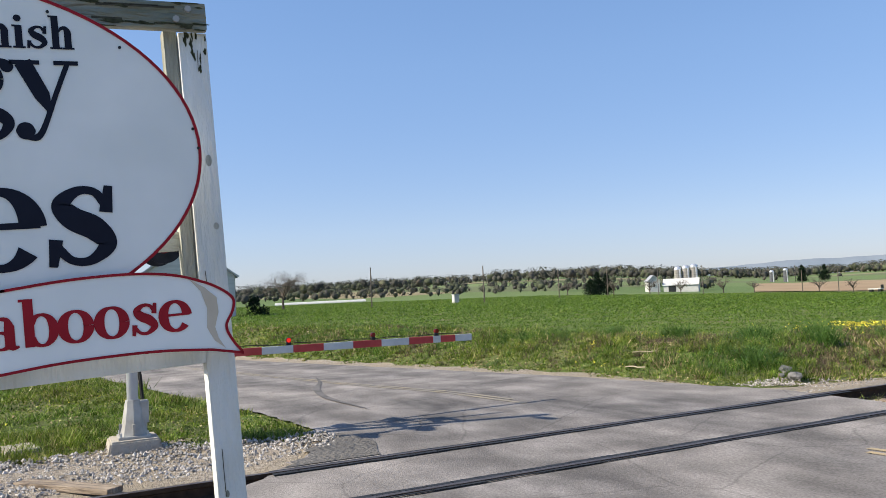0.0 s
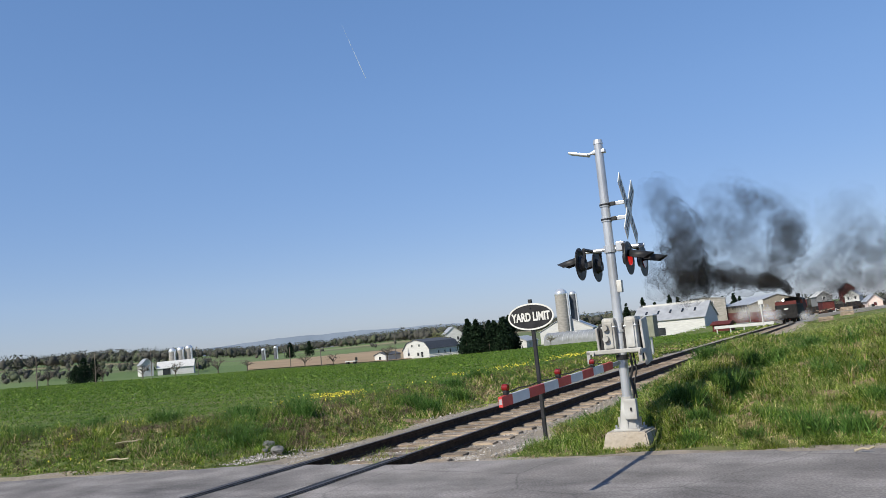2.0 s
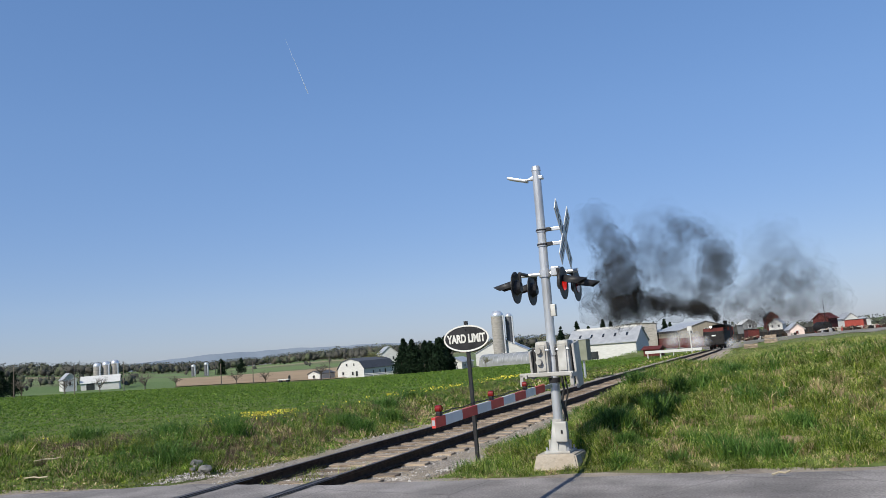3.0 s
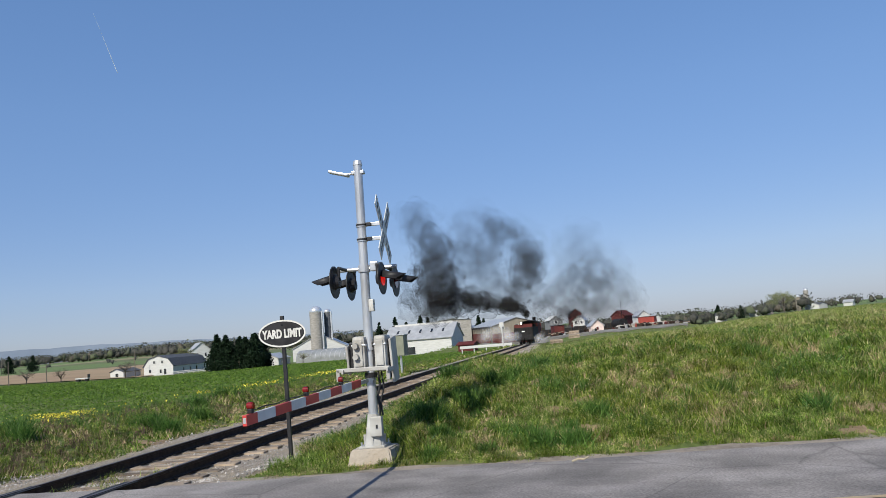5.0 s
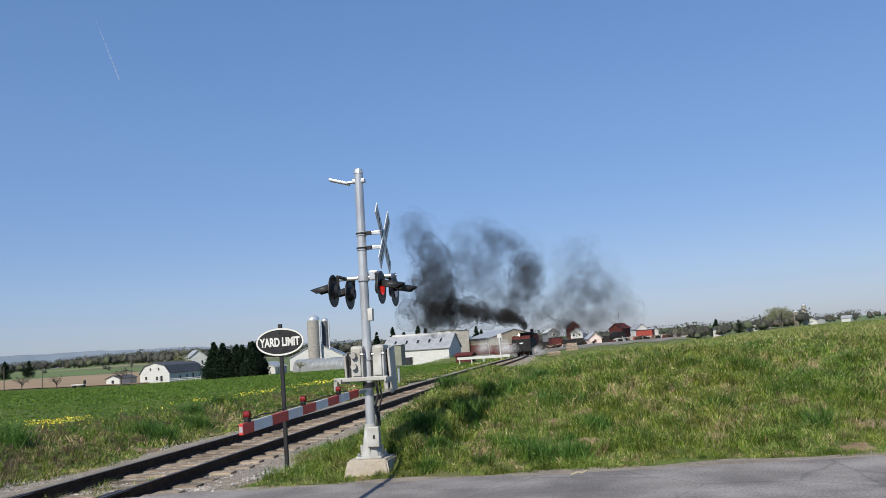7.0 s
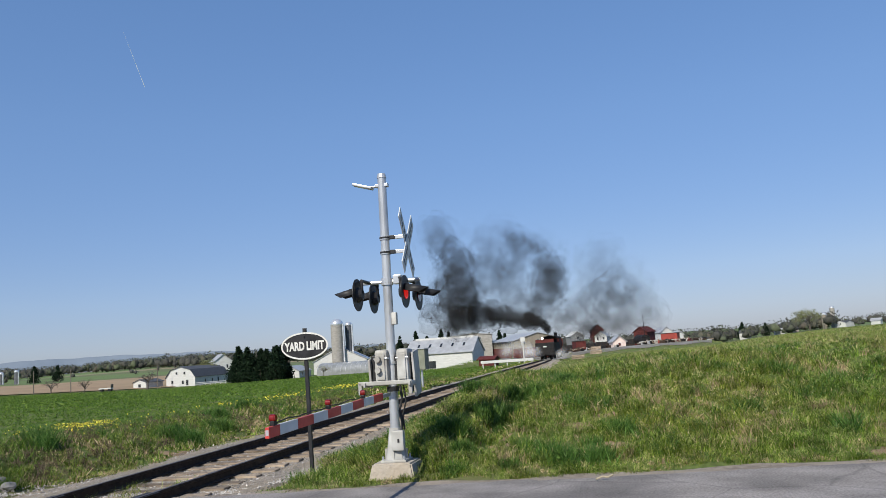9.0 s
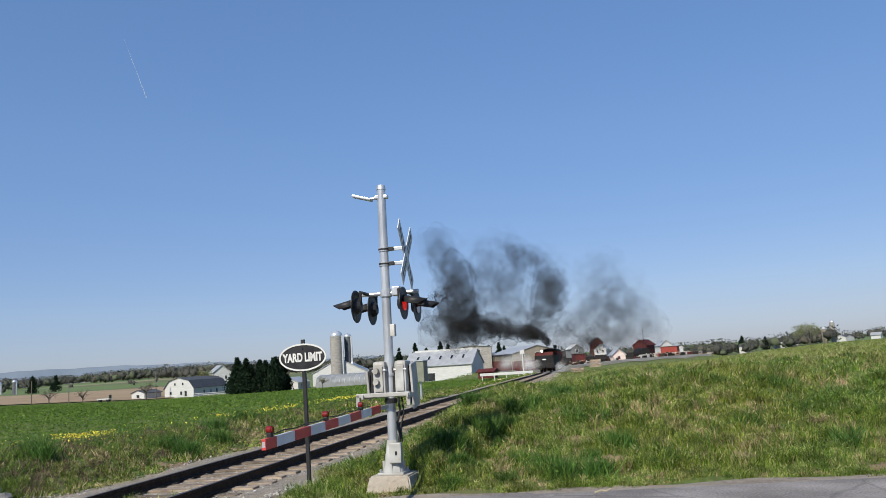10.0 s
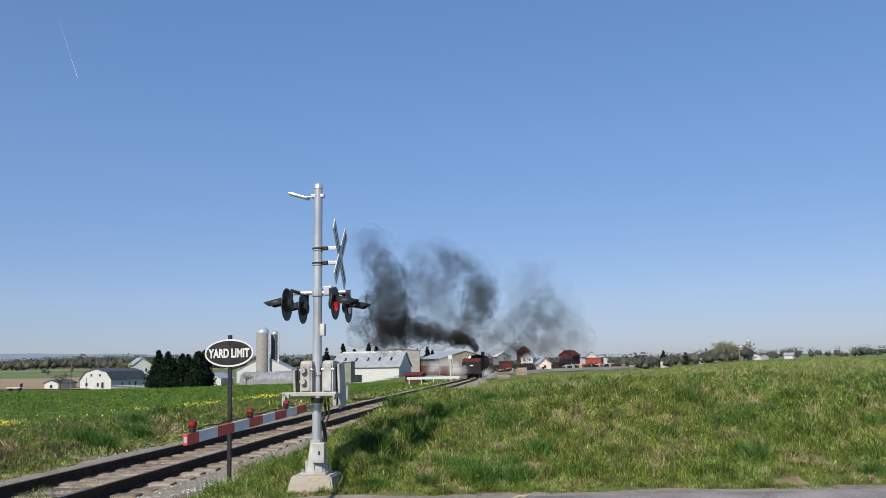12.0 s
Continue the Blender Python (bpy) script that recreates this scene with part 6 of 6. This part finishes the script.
        part("insulator", rod((0.1, 0, h - 1.3), (0.35, 0, h - 1.3), 0.05, seg=8), POLE_WOOD, root)
        tops.append(Vector((x, y, z + h)))
    wires = thing("overhead_wires", "thin dark wires between the utility poles", "wires")
    for drop in (1.9, 2.5):
        for a, b in zip(tops, tops[1:]):
            bm = pipe([tuple(a.lerp(b, i / 6) - Vector((0, 0, drop + 0.35 * (1 - (i / 3 - 1) ** 2)))) for i in range(7)], 0.02, 5)
            part("wire", bm, RUBBER, wires)
    for x, y, h in ((-166, 216, 7.5), (-174, 209, 7.5), (-150, 240, 9), (-296, 352, 9)):
        root = thing("utility_pole", "thin brown utility pole beside the far farm", "utility pole", pose(x, y, zland(x, y)), "utility poles")
        part("pole", rod((0, 0, -0.5), (0, 0, h), 0.16, 0.11, 8), POLE_WOOD, root)


build_poles()


# ---- locomotive, yard clutter and smoke ----
def build_locomotive():
    y0 = 115.0
    x0 = float(track_x(y0))
    z0 = float(track_z(y0)) + 0.02
    root = thing("steam_locomotive", "black steam locomotive with red cab, standing on the track", "locomotive", pose(x0 - 0.1, y0, z0, 0, 0, -4))
    part("tender_body", box((3.0, 6.0, 1.75), (0, 3, 1.75), bevel=0.06), LOCO_BLACK, root, "sooty black tender body")
    part("frame", box((2.6, 13, 0.45), (0, 6.5, 0.75), bevel=0.03), LOCO_BLACK, root)
    part("buffer_beam", box((3.0, 0.25, 0.4), (0, -0.1, 0.85), bevel=0.03), LOCO_BLACK, root)
    part("coupler", box((0.3, 0.5, 0.3), (0, -0.4, 0.8), bevel=0.05), LOCO_BLACK, root)
    part("number_bar", box((0.55, 0.02, 0.16), (0, -0.012, 2.0)), WHITE_TAPE, root, "pale plate")
    part("coal_board", box((2.9, 0.2, 0.55), (0, 0.3, 2.85), bevel=0.05), RED_WALL, root, "dark red upper board")
    roof = prism(ellipse(1.5, 0.5, 0, 3.2, 20, 180, 0), 3.0, Matrix.Translation((0, 6.0, 0)))
    part("cab_roof", roof, LOCO_BLACK, root)
    part("cab", box((2.9, 2.6, 1.75), (0, 7.4, 2.4), bevel=0.04), RED_WALL, root, "red cab")
    for x in (-0.85, 0.85):
        part("cab_window", box((0.6, 0.06, 0.5), (x, 6.08, 2.85)), GLASS_DARK, root)
    part("boiler", rod((0, 8.6, 2.3), (0, 13.4, 2.3), 0.95, seg=24), LOCO_BLACK, root)
    part("steam_dome", rod((0, 10.2, 3.1), (0, 10.2, 3.7), 0.4, 0.3, 16), LOCO_BLACK, root)
    part("stack", rod((0, 12.6, 3.1), (0, 12.6, 4.25), 0.24, 0.32, 16), LOCO_BLACK, root, "smoking chimney")
    lamp = part("headlight", rod((-0.25, 0.2, 3.3), (-0.25, -0.05, 3.3), 0.2, seg=16), LOCO_BLACK, root)
    part("lens", rod((-0.25, -0.05, 3.3), (-0.25, -0.07, 3.3), 0.16, seg=16), material("lit_headlight", (0.9, 0.85, 0.7), (0.9, 0.85, 0.7), 1, 0.2, emit=(1, 0.9, 0.7, 6)), lamp, "lit headlight")
    for x in (-0.75, 0.75):
        for y, r in ((0.8, 0.42), (2.0, 0.42), (4.0, 0.42), (5.2, 0.42), (8.2, 0.75), (9.9, 0.75), (11.6, 0.75)):
            part("wheel", rod((x - 0.07, y, r), (x + 0.07, y, r), r, seg=20), LOCO_BLACK, root)
    part("hand_rail", pipe([(-1.3, -0.05, 1.2), (-1.3, -0.05, 2.7)], 0.025), LOCO_BLACK, root)
    part("hand_rail", pipe([(1.3, -0.05, 1.2), (1.3, -0.05, 2.7)], 0.025), LOCO_BLACK, root)


def smoke_material(name, colour, alpha):
    """Thin smoke: a veil that lets most light through, with wisps."""
    m = bpy.data.materials.new(name)
    m.use_nodes = True
    n, l = m.node_tree.nodes, m.node_tree.links
    b, mix, clear, g, t, r = n["Principled BSDF"], *(n.new("ShaderNode" + k) for k in ("MixShader", "BsdfTransparent", "NewGeometry", "TexNoise", "MapRange"))
    b.inputs["Base Color"].default_value, b.inputs["Roughness"].default_value, b.inputs["Specular IOR Level"].default_value = (*colour, 1), 1.0, 0.0
    t.inputs["Scale"].default_value, t.inputs["Detail"].default_value = 0.42, 5
    l.new(g.outputs["Position"], t.inputs["Vector"])
    r.inputs[1].default_value, r.inputs[2].default_value, r.inputs[3].default_value, r.inputs[4].default_value = 0.36, 0.64, 0.25 * alpha, 1.75 * alpha
    l.new(t.outputs["Fac"], r.inputs[0])
    l.new(r.outputs[0], mix.inputs[0])
    l.new(clear.outputs[0], mix.inputs[1])
    l.new(b.outputs[0], mix.inputs[2])
    l.new(mix.outputs[0], n["Material Output"].inputs["Surface"])
    return m


def plume(name, puffs, colour, label, seed, y0=118.0):
    """Smoke of billows, each of four nested lumpy veils; puffs: x, z, spread, darkness."""
    rng = np.random.default_rng(seed)
    bm = bmesh.new()
    bmesh.ops.create_icosphere(bm, subdivisions=3, radius=1)
    ball = [v.co.copy() for v in bm.verts]
    faces = np.array([[v.index for v in f.verts] for f in bm.faces])
    bm.free()
    groups = {}
    for x, z, s, dark in puffs:
        level = min((0.12, 0.3, 0.6, 1.1, 2.4), key=lambda v: abs(math.log(v / max(dark, 0.05))))
        at = Vector((x + rng.normal(0, 0.3) * s, y0 + rng.normal(0, 0.7) * s, z + rng.normal(0, 0.3) * s))
        for size in (1.5, 1.15, 0.8, 0.45):
            off = Vector(rng.uniform(-50, 50, 3))
            squash = rng.uniform(0.75, 1.2, 3)
            pts = []
            for v in ball:
                k = size * s * (1 + 0.5 * noise.fractal(v * 1.2 + off, 0.75, 2.1, 4))
                pts.append((at.x + v.x * k * squash[0], at.y + v.y * k * squash[1], at.z + v.z * k * squash[2]))
            groups.setdefault(level, []).append(pts)
    for level, lumps in sorted(groups.items()):
        allf = (faces[None] + len(ball) * np.arange(len(lumps))[:, None, None]).reshape(-1, 3)
        mat = smoke_material("%s_veil" % name, colour, 1 - math.exp(-level * 0.044))
        tagged(raw(name, [p for l in lumps for p in l], allf.tolist(), mat, smooth=True), label if level > 0.5 else "thin " + label, "smoke", kind="stuff")


def build_smoke():
    def line(points):
        """Puffs strung along a way given by x, z, spread and how dark the smoke is there."""
        res = []
        for p, q in zip(points, points[1:]):
            gap = math.hypot(q[0] - p[0], q[1] - p[1])
            k = max(2, int(gap / (0.22 * (p[2] + q[2]))))
            for i in range(k):
                x, z, s, dark = (a + (b - a) * i / k for a, b in zip(p, q))
                res.append((x, z, s, dark))
        return res

    puffs = line([(-3.6, 3.3, 0.28, 3.2), (-4.0, 4.2, 0.46, 3.2), (-5.4, 5.1, 0.73, 3), (-7.6, 5.9, 0.92, 3), (-9.9, 5.8, 1.19, 2.8), (-12.5, 6.8, 1.38, 2.8), (-15.0, 6.7, 1.65, 2.6), (-17.5, 7.6, 2.75, 2.2), (-18.8, 10.5, 2.84, 1.9), (-18.2, 13.3, 2.39, 1.2), (-19.3, 16.9, 2.29, 0.7), (-20.7, 19.9, 2.02, 0.4), (-22.2, 23.4, 1.65, 0.12)])
    puffs += line([(-21.2, 6.7, 2.02, 1.2), (-19.4, 5.4, 1.65, 1.3), (-16.3, 8.2, 1.65, 1.2)])
    puffs += line([(-5.0, 4.8, 1.28, 0.5), (-4.1, 7.7, 1.83, 0.8), (-3.0, 10.3, 2.02, 1.0), (-2.3, 13.2, 1.65, 0.95), (-3.7, 14.8, 1.47, 0.5), (-6.7, 17.3, 1.65, 0.6), (-8.0, 20.5, 1.47, 0.2)])
    puffs += line([(-7.0, 7.9, 2.2, 0.45), (-9.0, 11.8, 2.2, 0.4), (-9.8, 15.1, 2.02, 0.45), (-8.5, 17.3, 1.65, 0.35)])
    puffs += line([(-12.4, 10.2, 2.39, 0.3), (-13.6, 13.1, 2.2, 0.3), (-11.8, 17.6, 2.2, 0.22), (-9.6, 21.2, 1.65, 0.08)])
    puffs += line([(-2.3, 4.4, 1.47, 0.4), (0.1, 5.5, 2.02, 0.5), (2.8, 6.4, 2.57, 0.65), (5.6, 7.4, 2.75, 0.75), (8.1, 6.7, 2.75, 0.7), (10.6, 5.2, 2.02, 0.45), (12.6, 3.7, 1.28, 0.12)])
    puffs += line([(6.3, 10.0, 2.57, 0.4), (5.2, 13.3, 2.39, 0.2), (4.7, 17.0, 2.2, 0.08)])
    puffs += line([(10.9, 8.3, 2.02, 0.3), (10.0, 11.9, 2.2, 0.12)])
    puffs += line([(0.7, 2.8, 1.28, 0.4), (4.3, 3.2, 1.28, 0.5), (7.8, 3.4, 1.28, 0.4)])
    puffs += line([(-18.7, 14.5, 3.67, 0.14), (-13.8, 15.9, 3.67, 0.1), (-0.2, 12.8, 3.67, 0.08)])
    plume("smoke", puffs, (0.03, 0.029, 0.029), "rolling black coal smoke drifting from the locomotive", 15)
    plume("steam", line([(-5.2, 0.2, 0.5, 0.7), (-7.0, 0.5, 0.75, 0.8), (-8.4, 1.2, 0.85, 0.7), (-10.0, 0.9, 0.8, 0.35), (-11.8, 0.5, 0.7, 0.12)]) + line([(-2.2, -0.3, 0.4, 0.6), (-1.2, -0.2, 0.5, 0.3)]), (0.8, 0.81, 0.83), "white steam beside the locomotive", 16, 114.0)


FIELD_STONE = material("field_stone", (0.10, 0.10, 0.10), (0.22, 0.215, 0.21), 6, 0.85, bump=0.8)


def build_yard():
    rng = random.Random(12)
    wall = thing("low_barrier", "low white plank barrier beside the track", "barrier", pose(-9.9, 112, zland(-9.9, 112)))
    part("plank", box((8.2, 0.14, 0.42), (0, 0, 0.95), bevel=0.03), WHITE_WALL, wall)
    for i in range(5):
        part("post", box((0.16, 0.16, 1.2), (-3.8 + 1.9 * i, 0.16, 0.5), bevel=0.02), WHITE_WALL, wall)
    post = thing("white_post", "white post with a small box sign on top", "post", pose(-5.8, 100, zland(-5.8, 100)))
    part("pole", rod((0, 0, -0.4), (0, 0, 3.2), 0.09, seg=10), WHITE_WALL, post)
    part("sign_box", box((0.62, 0.12, 0.62), (0, -0.05, 3.3), bevel=0.03), WHITE_WALL, post)
    for x, y, t, mat, name in ((-12, 208, 10, RED_WALL, "red"), (-3.2, 205, 14, RED_WALL, "red"), (21.4, 221, 70, ORANGE_RED, "orange-red")):
        k = thing("rail_car", name + " rail car standing in the yard", "rail car", pose(x, y, zland(x, y), 0, 0, t), "rail cars")
        part("body", box((2.6, 5.5 if name == "red" else 4.6, 2.1), (0, 0, 1.75), bevel=0.1), mat, k)
        part("frame", box((2.4, 5.4, 0.3), (0, 0, 0.6)), LOCO_BLACK, k)
        part("roof", box((2.8, 5.7, 0.15), (0, 0, 2.85), bevel=0.05), LOCO_BLACK, k)
        for wx in (-0.8, 0.8):
            for wy in (-1.7, 1.7):
                part("wheel", rod((wx - 0.06, wy, 0.42), (wx + 0.06, wy, 0.42), 0.42, seg=14), LOCO_BLACK, k)
    for bearing, r, t in ((3.3, 252, 75), (2.2, 262, 82), (0.95, 258, 78), (-0.6, 262, 70)):
        a = radians(bearing)
        x, y = STAND[0] - r * math.sin(a), STAND[1] + r * math.cos(a)
        k = thing("gondola_car", "black open gondola car standing in the yard", "rail car", pose(x, y, zland(x, y) + 0.05, 0, 0, t), "gondola cars")
        part("body", box((2.5, 5.4, 1.5), (0, 0, 1.65), bevel=0.06), LOCO_BLACK, k)
        part("frame", box((2.2, 5.2, 0.3), (0, 0, 0.7)), RAIL_SIDE, k)
        for i in range(5):
            part("side_rib", box((2.66, 0.14, 1.45), (0, -2.3 + 1.15 * i, 1.65)), RAIL_SIDE, k)
        for wy in (-1.8, 1.8):
            part("wheelset", rod((-0.8, wy, 0.42), (0.8, wy, 0.42), 0.42, seg=14), LOCO_BLACK, k)
    boiler = thing("old_boiler", "old rusty black boiler lying in the yard", "boiler", pose(13.4, 214, zland(13.4, 214), 0, 0, 24))
    part("shell", rod((0, -2.5, 1.6), (0, 2.5, 1.6), 1.3, seg=20), LOCO_BLACK, boiler)
    part("saddle", box((1.6, 3, 0.8), (0, 0, 0.3)), RAIL_SIDE, boiler)
    PALE = material("bleached_timber", (0.36, 0.33, 0.29), (0.52, 0.49, 0.45), 1.5, 0.9)
    for i in range(64):
        a, r = radians(rng.uniform(-6.2, -1.6) if i < 46 else rng.uniform(-1.0, 3.4)), rng.uniform(204, 218) if i < 46 else rng.uniform(206, 260)
        x, y = STAND[0] - r * math.sin(a), STAND[1] + r * math.cos(a)
        mat = rng.choice([RAIL_SIDE, RAIL_SIDE, LOCO_BLACK, LOCO_BLACK, TIE, RED_WALL, ORANGE_RED, PALE, GREY_ROOF])
        low = 1.0 - 0.6 * max(0, -math.degrees(a) - 3.5) / 2.7
        s = thing("scrap_pile", "rusty scrap iron and timber in the railway yard", "scrap", pose(x, y, zland(x, y) + 0.05, 0, 0, rng.uniform(0, 180)), "yard scrap")
        part("scrap_body", box((rng.uniform(0.6, 1.8), rng.uniform(0.4, 0.9), rng.uniform(0.5, 1.4) * low), (0, 0, 0.4 * low), (rng.uniform(-9, 9), rng.uniform(-9, 9), 0), 0.05), mat, s)
        part("beam", box((rng.uniform(1.8, 4.2), 0.16, 0.18), (rng.uniform(-0.5, 0.5), 0.3, 0.75 * low), (0, rng.uniform(-16, 16), rng.uniform(-20, 20)), 0.02), rng.choice([RAIL_SIDE, PALE, TIE]), s)
        if i % 3 == 0:
            part("iron_wheel", rod((0.6, -0.5, 0.42), (0.72, -0.5, 0.42), 0.42, seg=16), LOCO_BLACK, s)
        if i % 4 == 1:
            part("drum", rod((-0.8, -0.3, 0.0), (-0.8, -0.3, 0.85 * low), 0.3, seg=14), mat, s)
    mast = thing("thin_mast", "thin dark mast standing in the yard", "mast", pose(14.3, 216, zland(14.3, 216)))
    part("pole", rod((0, 0, 0), (0, 0, 8.4), 0.10, 0.06, 8), LOCO_BLACK, mast)
    for x, y, t in ((-1.0, 150, 2), (2.0, 170, 4), (1.5, 190, -8)):
        s = thing("tie_stack", "stack of weathered timber ties beside the rails", "timber", pose(x, y, zland(x, y), 0, 0, t), "timber stacks")
        for i in range(4):
            part("tie", box((2.5, 0.24, 0.2), (0.03 * i, 0, 0.1 + 0.21 * i)), TIE, s)
    # two field stones and a fallen stick by the road
    for x, y, s in ((-3.08, 1.3, 0.115), (-2.74, 1.12, 0.105), (-2.9, 0.98, 0.05)):
        bm = bmesh.new()
        bmesh.ops.create_icosphere(bm, subdivisions=2, radius=1)
        for v in bm.verts:
            v.co *= 1 + 0.35 * noise.noise(v.co * 1.7 + Vector((x * 3, y, 0)))
            v.co = Vector((v.co.x * s * 1.4, v.co.y * s, v.co.z * s * 0.7))
        ob = part("field_stone", bm, FIELD_STONE)
        ob.matrix_world = pose(x, y, zland(x, y) + s * 0.3 + 0.05, 0, 0, 70 * x)
        tagged(ob, "grey rounded field stone beside the track", "stone", "field stones")
    for x, y, t, l in ((-5.6, 0.25, 25, 0.5), (-4.7, -0.75, -8, 0.6), (6.8, -0.42, 8, 0.2)):
        ob = part("stick", pipe([(-l / 2, 0, 0), (-l * 0.1, 0.03, 0.02), (l * 0.2, 0.0, 0.015), (l / 2, 0.04, 0.03)], 0.012, 7), material("pale_dry_wood", (0.34, 0.29, 0.2), (0.45, 0.39, 0.28), 5, 0.9))
        ob.matrix_world = pose(x, y, zland(x, y) + 0.06, 0, 0, t)
        tagged(ob, "pale dry stick lying in the grass", "stick", "dry sticks")
    # concrete block and plank on the gravel by the far signal
    ob = part("concrete_block", box((0.55, 0.4, 0.16), bevel=0.03), CONCRETE)
    ob.matrix_world = pose(-4.0, -10.75, -0.02, 0, 0, 12)
    tagged(ob, "worn concrete slab on the gravel", "concrete block")
    ob = part("plank", box((1.3, 0.2, 0.06), bevel=0.01), TIE)
    ob.matrix_world = pose(-1.9, -10.25, -0.08, 0, 0, 40)
    tagged(ob, "weathered plank lying on the gravel", "plank")


def build_flowers():
    rng = np.random.default_rng(21)
    n = 1500
    y = 3 + 45 * rng.uniform(0, 1, n) ** 0.8
    x = track_x(y) - 5.2 - rng.normal(0, 0.6, n) - 0.12 * y
    m = 0.5 + 0.5 * np.sin(y * 0.7) * np.cos(y * 0.31 + 1)
    keep = rng.uniform(0, 1, n) < 0.05 + 0.8 * m ** 2
    x, y = x[keep], y[keep]
    xx = np.concatenate([x, rng.normal(-7.2, 0.08, 12), rng.normal(-5.4, 0.3, 14), rng.uniform(-9, -4, 40), rng.uniform(-7, -4, 16), rng.normal(-7.4, 0.45, 200)])
    yy = np.concatenate([y, rng.normal(0.2, 0.08, 12), rng.normal(-0.9, 0.08, 14), rng.uniform(0, 9, 40), rng.uniform(-11, -8.5, 16), rng.normal(9.4, 0.4, 200)])
    size = np.clip(0.0008 * np.hypot(xx - 7, yy + 10), 0.012, 0.032)
    c = np.stack([xx, yy, land(xx, yy) + rng.uniform(0.10, 0.22, len(xx))], -1)
    c, size = np.repeat(c, 3, 0), np.repeat(size, 3)
    a, b = rng.normal(0, 1, c.shape) * size[:, None], rng.normal(0, 1, c.shape) * size[:, None]
    tagged(triangles("dandelions", np.stack([c - a * 0.6, c + a * 0.6, c + b], 1), PETAL), "yellow flowers scattered along the field's edge", "flowers", kind="stuff")


def build_weed_clumps():
    """Bushy weeds on the verge between the track and the crop; dark ones at the gully stand in for its shade."""
    # the dark clumps round x = 5 also darken the gully's shaded wall
    for i, (x, y, h) in enumerate(((-4.9, 4.5, 0.36), (-4.3, 3.9, 0.34), (-5.6, 3.4, 0.34), (-3.0, 7.2, 0.34), (-3.4, 9.4, 0.36), (-3.7, 7.6, 0.36), (-4.6, 11.5, 0.36), (-5.2, 14.5, 0.42), (-7.2, 2.6, 0.34), (-9.0, 2.2, 0.3), (4.5, 1.75, 0.26), (4.75, 1.15, 0.2), (5.0, 1.22, 0.18), (4.9, 2.9, 0.3), (5.05, 4.7, 0.3), (5.5, 5.0, 0.3), (5.2, 3.3, 0.3), (4.44, 4.6, 0.28), (6.26, 0.75, 0.22), (6.7, 0.7, 0.22), (6.0, 5.6, 0.3), (7.0, 1.85, 0.24))):
        rng = np.random.default_rng(200 + i)
        ob = thing("weed_clump", "lush dark green clump: verge weeds and gully shade", "weeds", pose(x, y, zland(x, y)), "weed clumps on the verges")
        n = 7
        a, d = rng.uniform(0, 6.28, n), rng.uniform(0, 0.55, n) * h
        cc = np.stack([np.cos(a) * d, np.sin(a) * d, rng.uniform(0.15, 0.55, n) * h], -1)
        triangles("foliage", tuft_cloud(rng, cc, np.full(n, 0.5 * h), 380, 0.05, 0.8), WEED, ob)
        k = 420
        bx, by = rng.normal(0, 0.45 * h, k), rng.normal(0, 0.45 * h, k)
        triangles("grass_tuft", blades(rng, bx, by, np.zeros(k), rng.uniform(0.6, 1.3, k) * h, np.full(k, 0.017), 0.7), LUSH, ob)


def build_bank_clumps():
    """Rank single tussocks that stand out of the bank's turf; their dark green stands in for shaded gaps."""
    py = random.Random(77)
    for i in range(44):
        x, y = 4.6 + 11 * py.random(), -0.1 + 7.5 * py.random() ** 1.4
        if not grown(np.array([x]), np.array([y]))[0] or y - float(road_y(x)) < 3.6:
            continue
        h = py.uniform(0.15, 0.28)
        rng = np.random.default_rng(300 + i)
        ob = thing("grass_tussock", "rank dark green tussock adding shade contrast to the bank", "grass", pose(x, y, zland(x, y)), "tussocks on the bank")
        k = 190
        bx, by = rng.normal(0, 0.42 * h, k), rng.normal(0, 0.42 * h, k)
        triangles("foliage", blades(rng, bx, by, np.zeros(k) - 0.02, rng.uniform(0.5, 1.25, k) * h, np.full(k, 0.019), 0.8), LUSH, ob)


WEED = ramp_material("weed_leaves", [(0.0, (0.025, 0.06, 0.012)), (0.6, (0.06, 0.12, 0.022)), (1.0, (0.12, 0.19, 0.04))], 0.5, 0.3)


def build_contrail():
    a, b = Vector((-0.5150, 0.7650, 0.3880)) * 3900, Vector((-0.5078, 0.7969, 0.3273)) * 3900
    bm = rod(a, b, 0.15, 1.0, 8)
    ob = part("contrail", bm, CONTRAIL)
    tagged(ob, "faint short white contrail high in the sky", "contrail", kind="structure")


build_locomotive()
build_smoke()
build_yard()
build_flowers()
build_weed_clumps()
build_bank_clumps()
build_contrail()
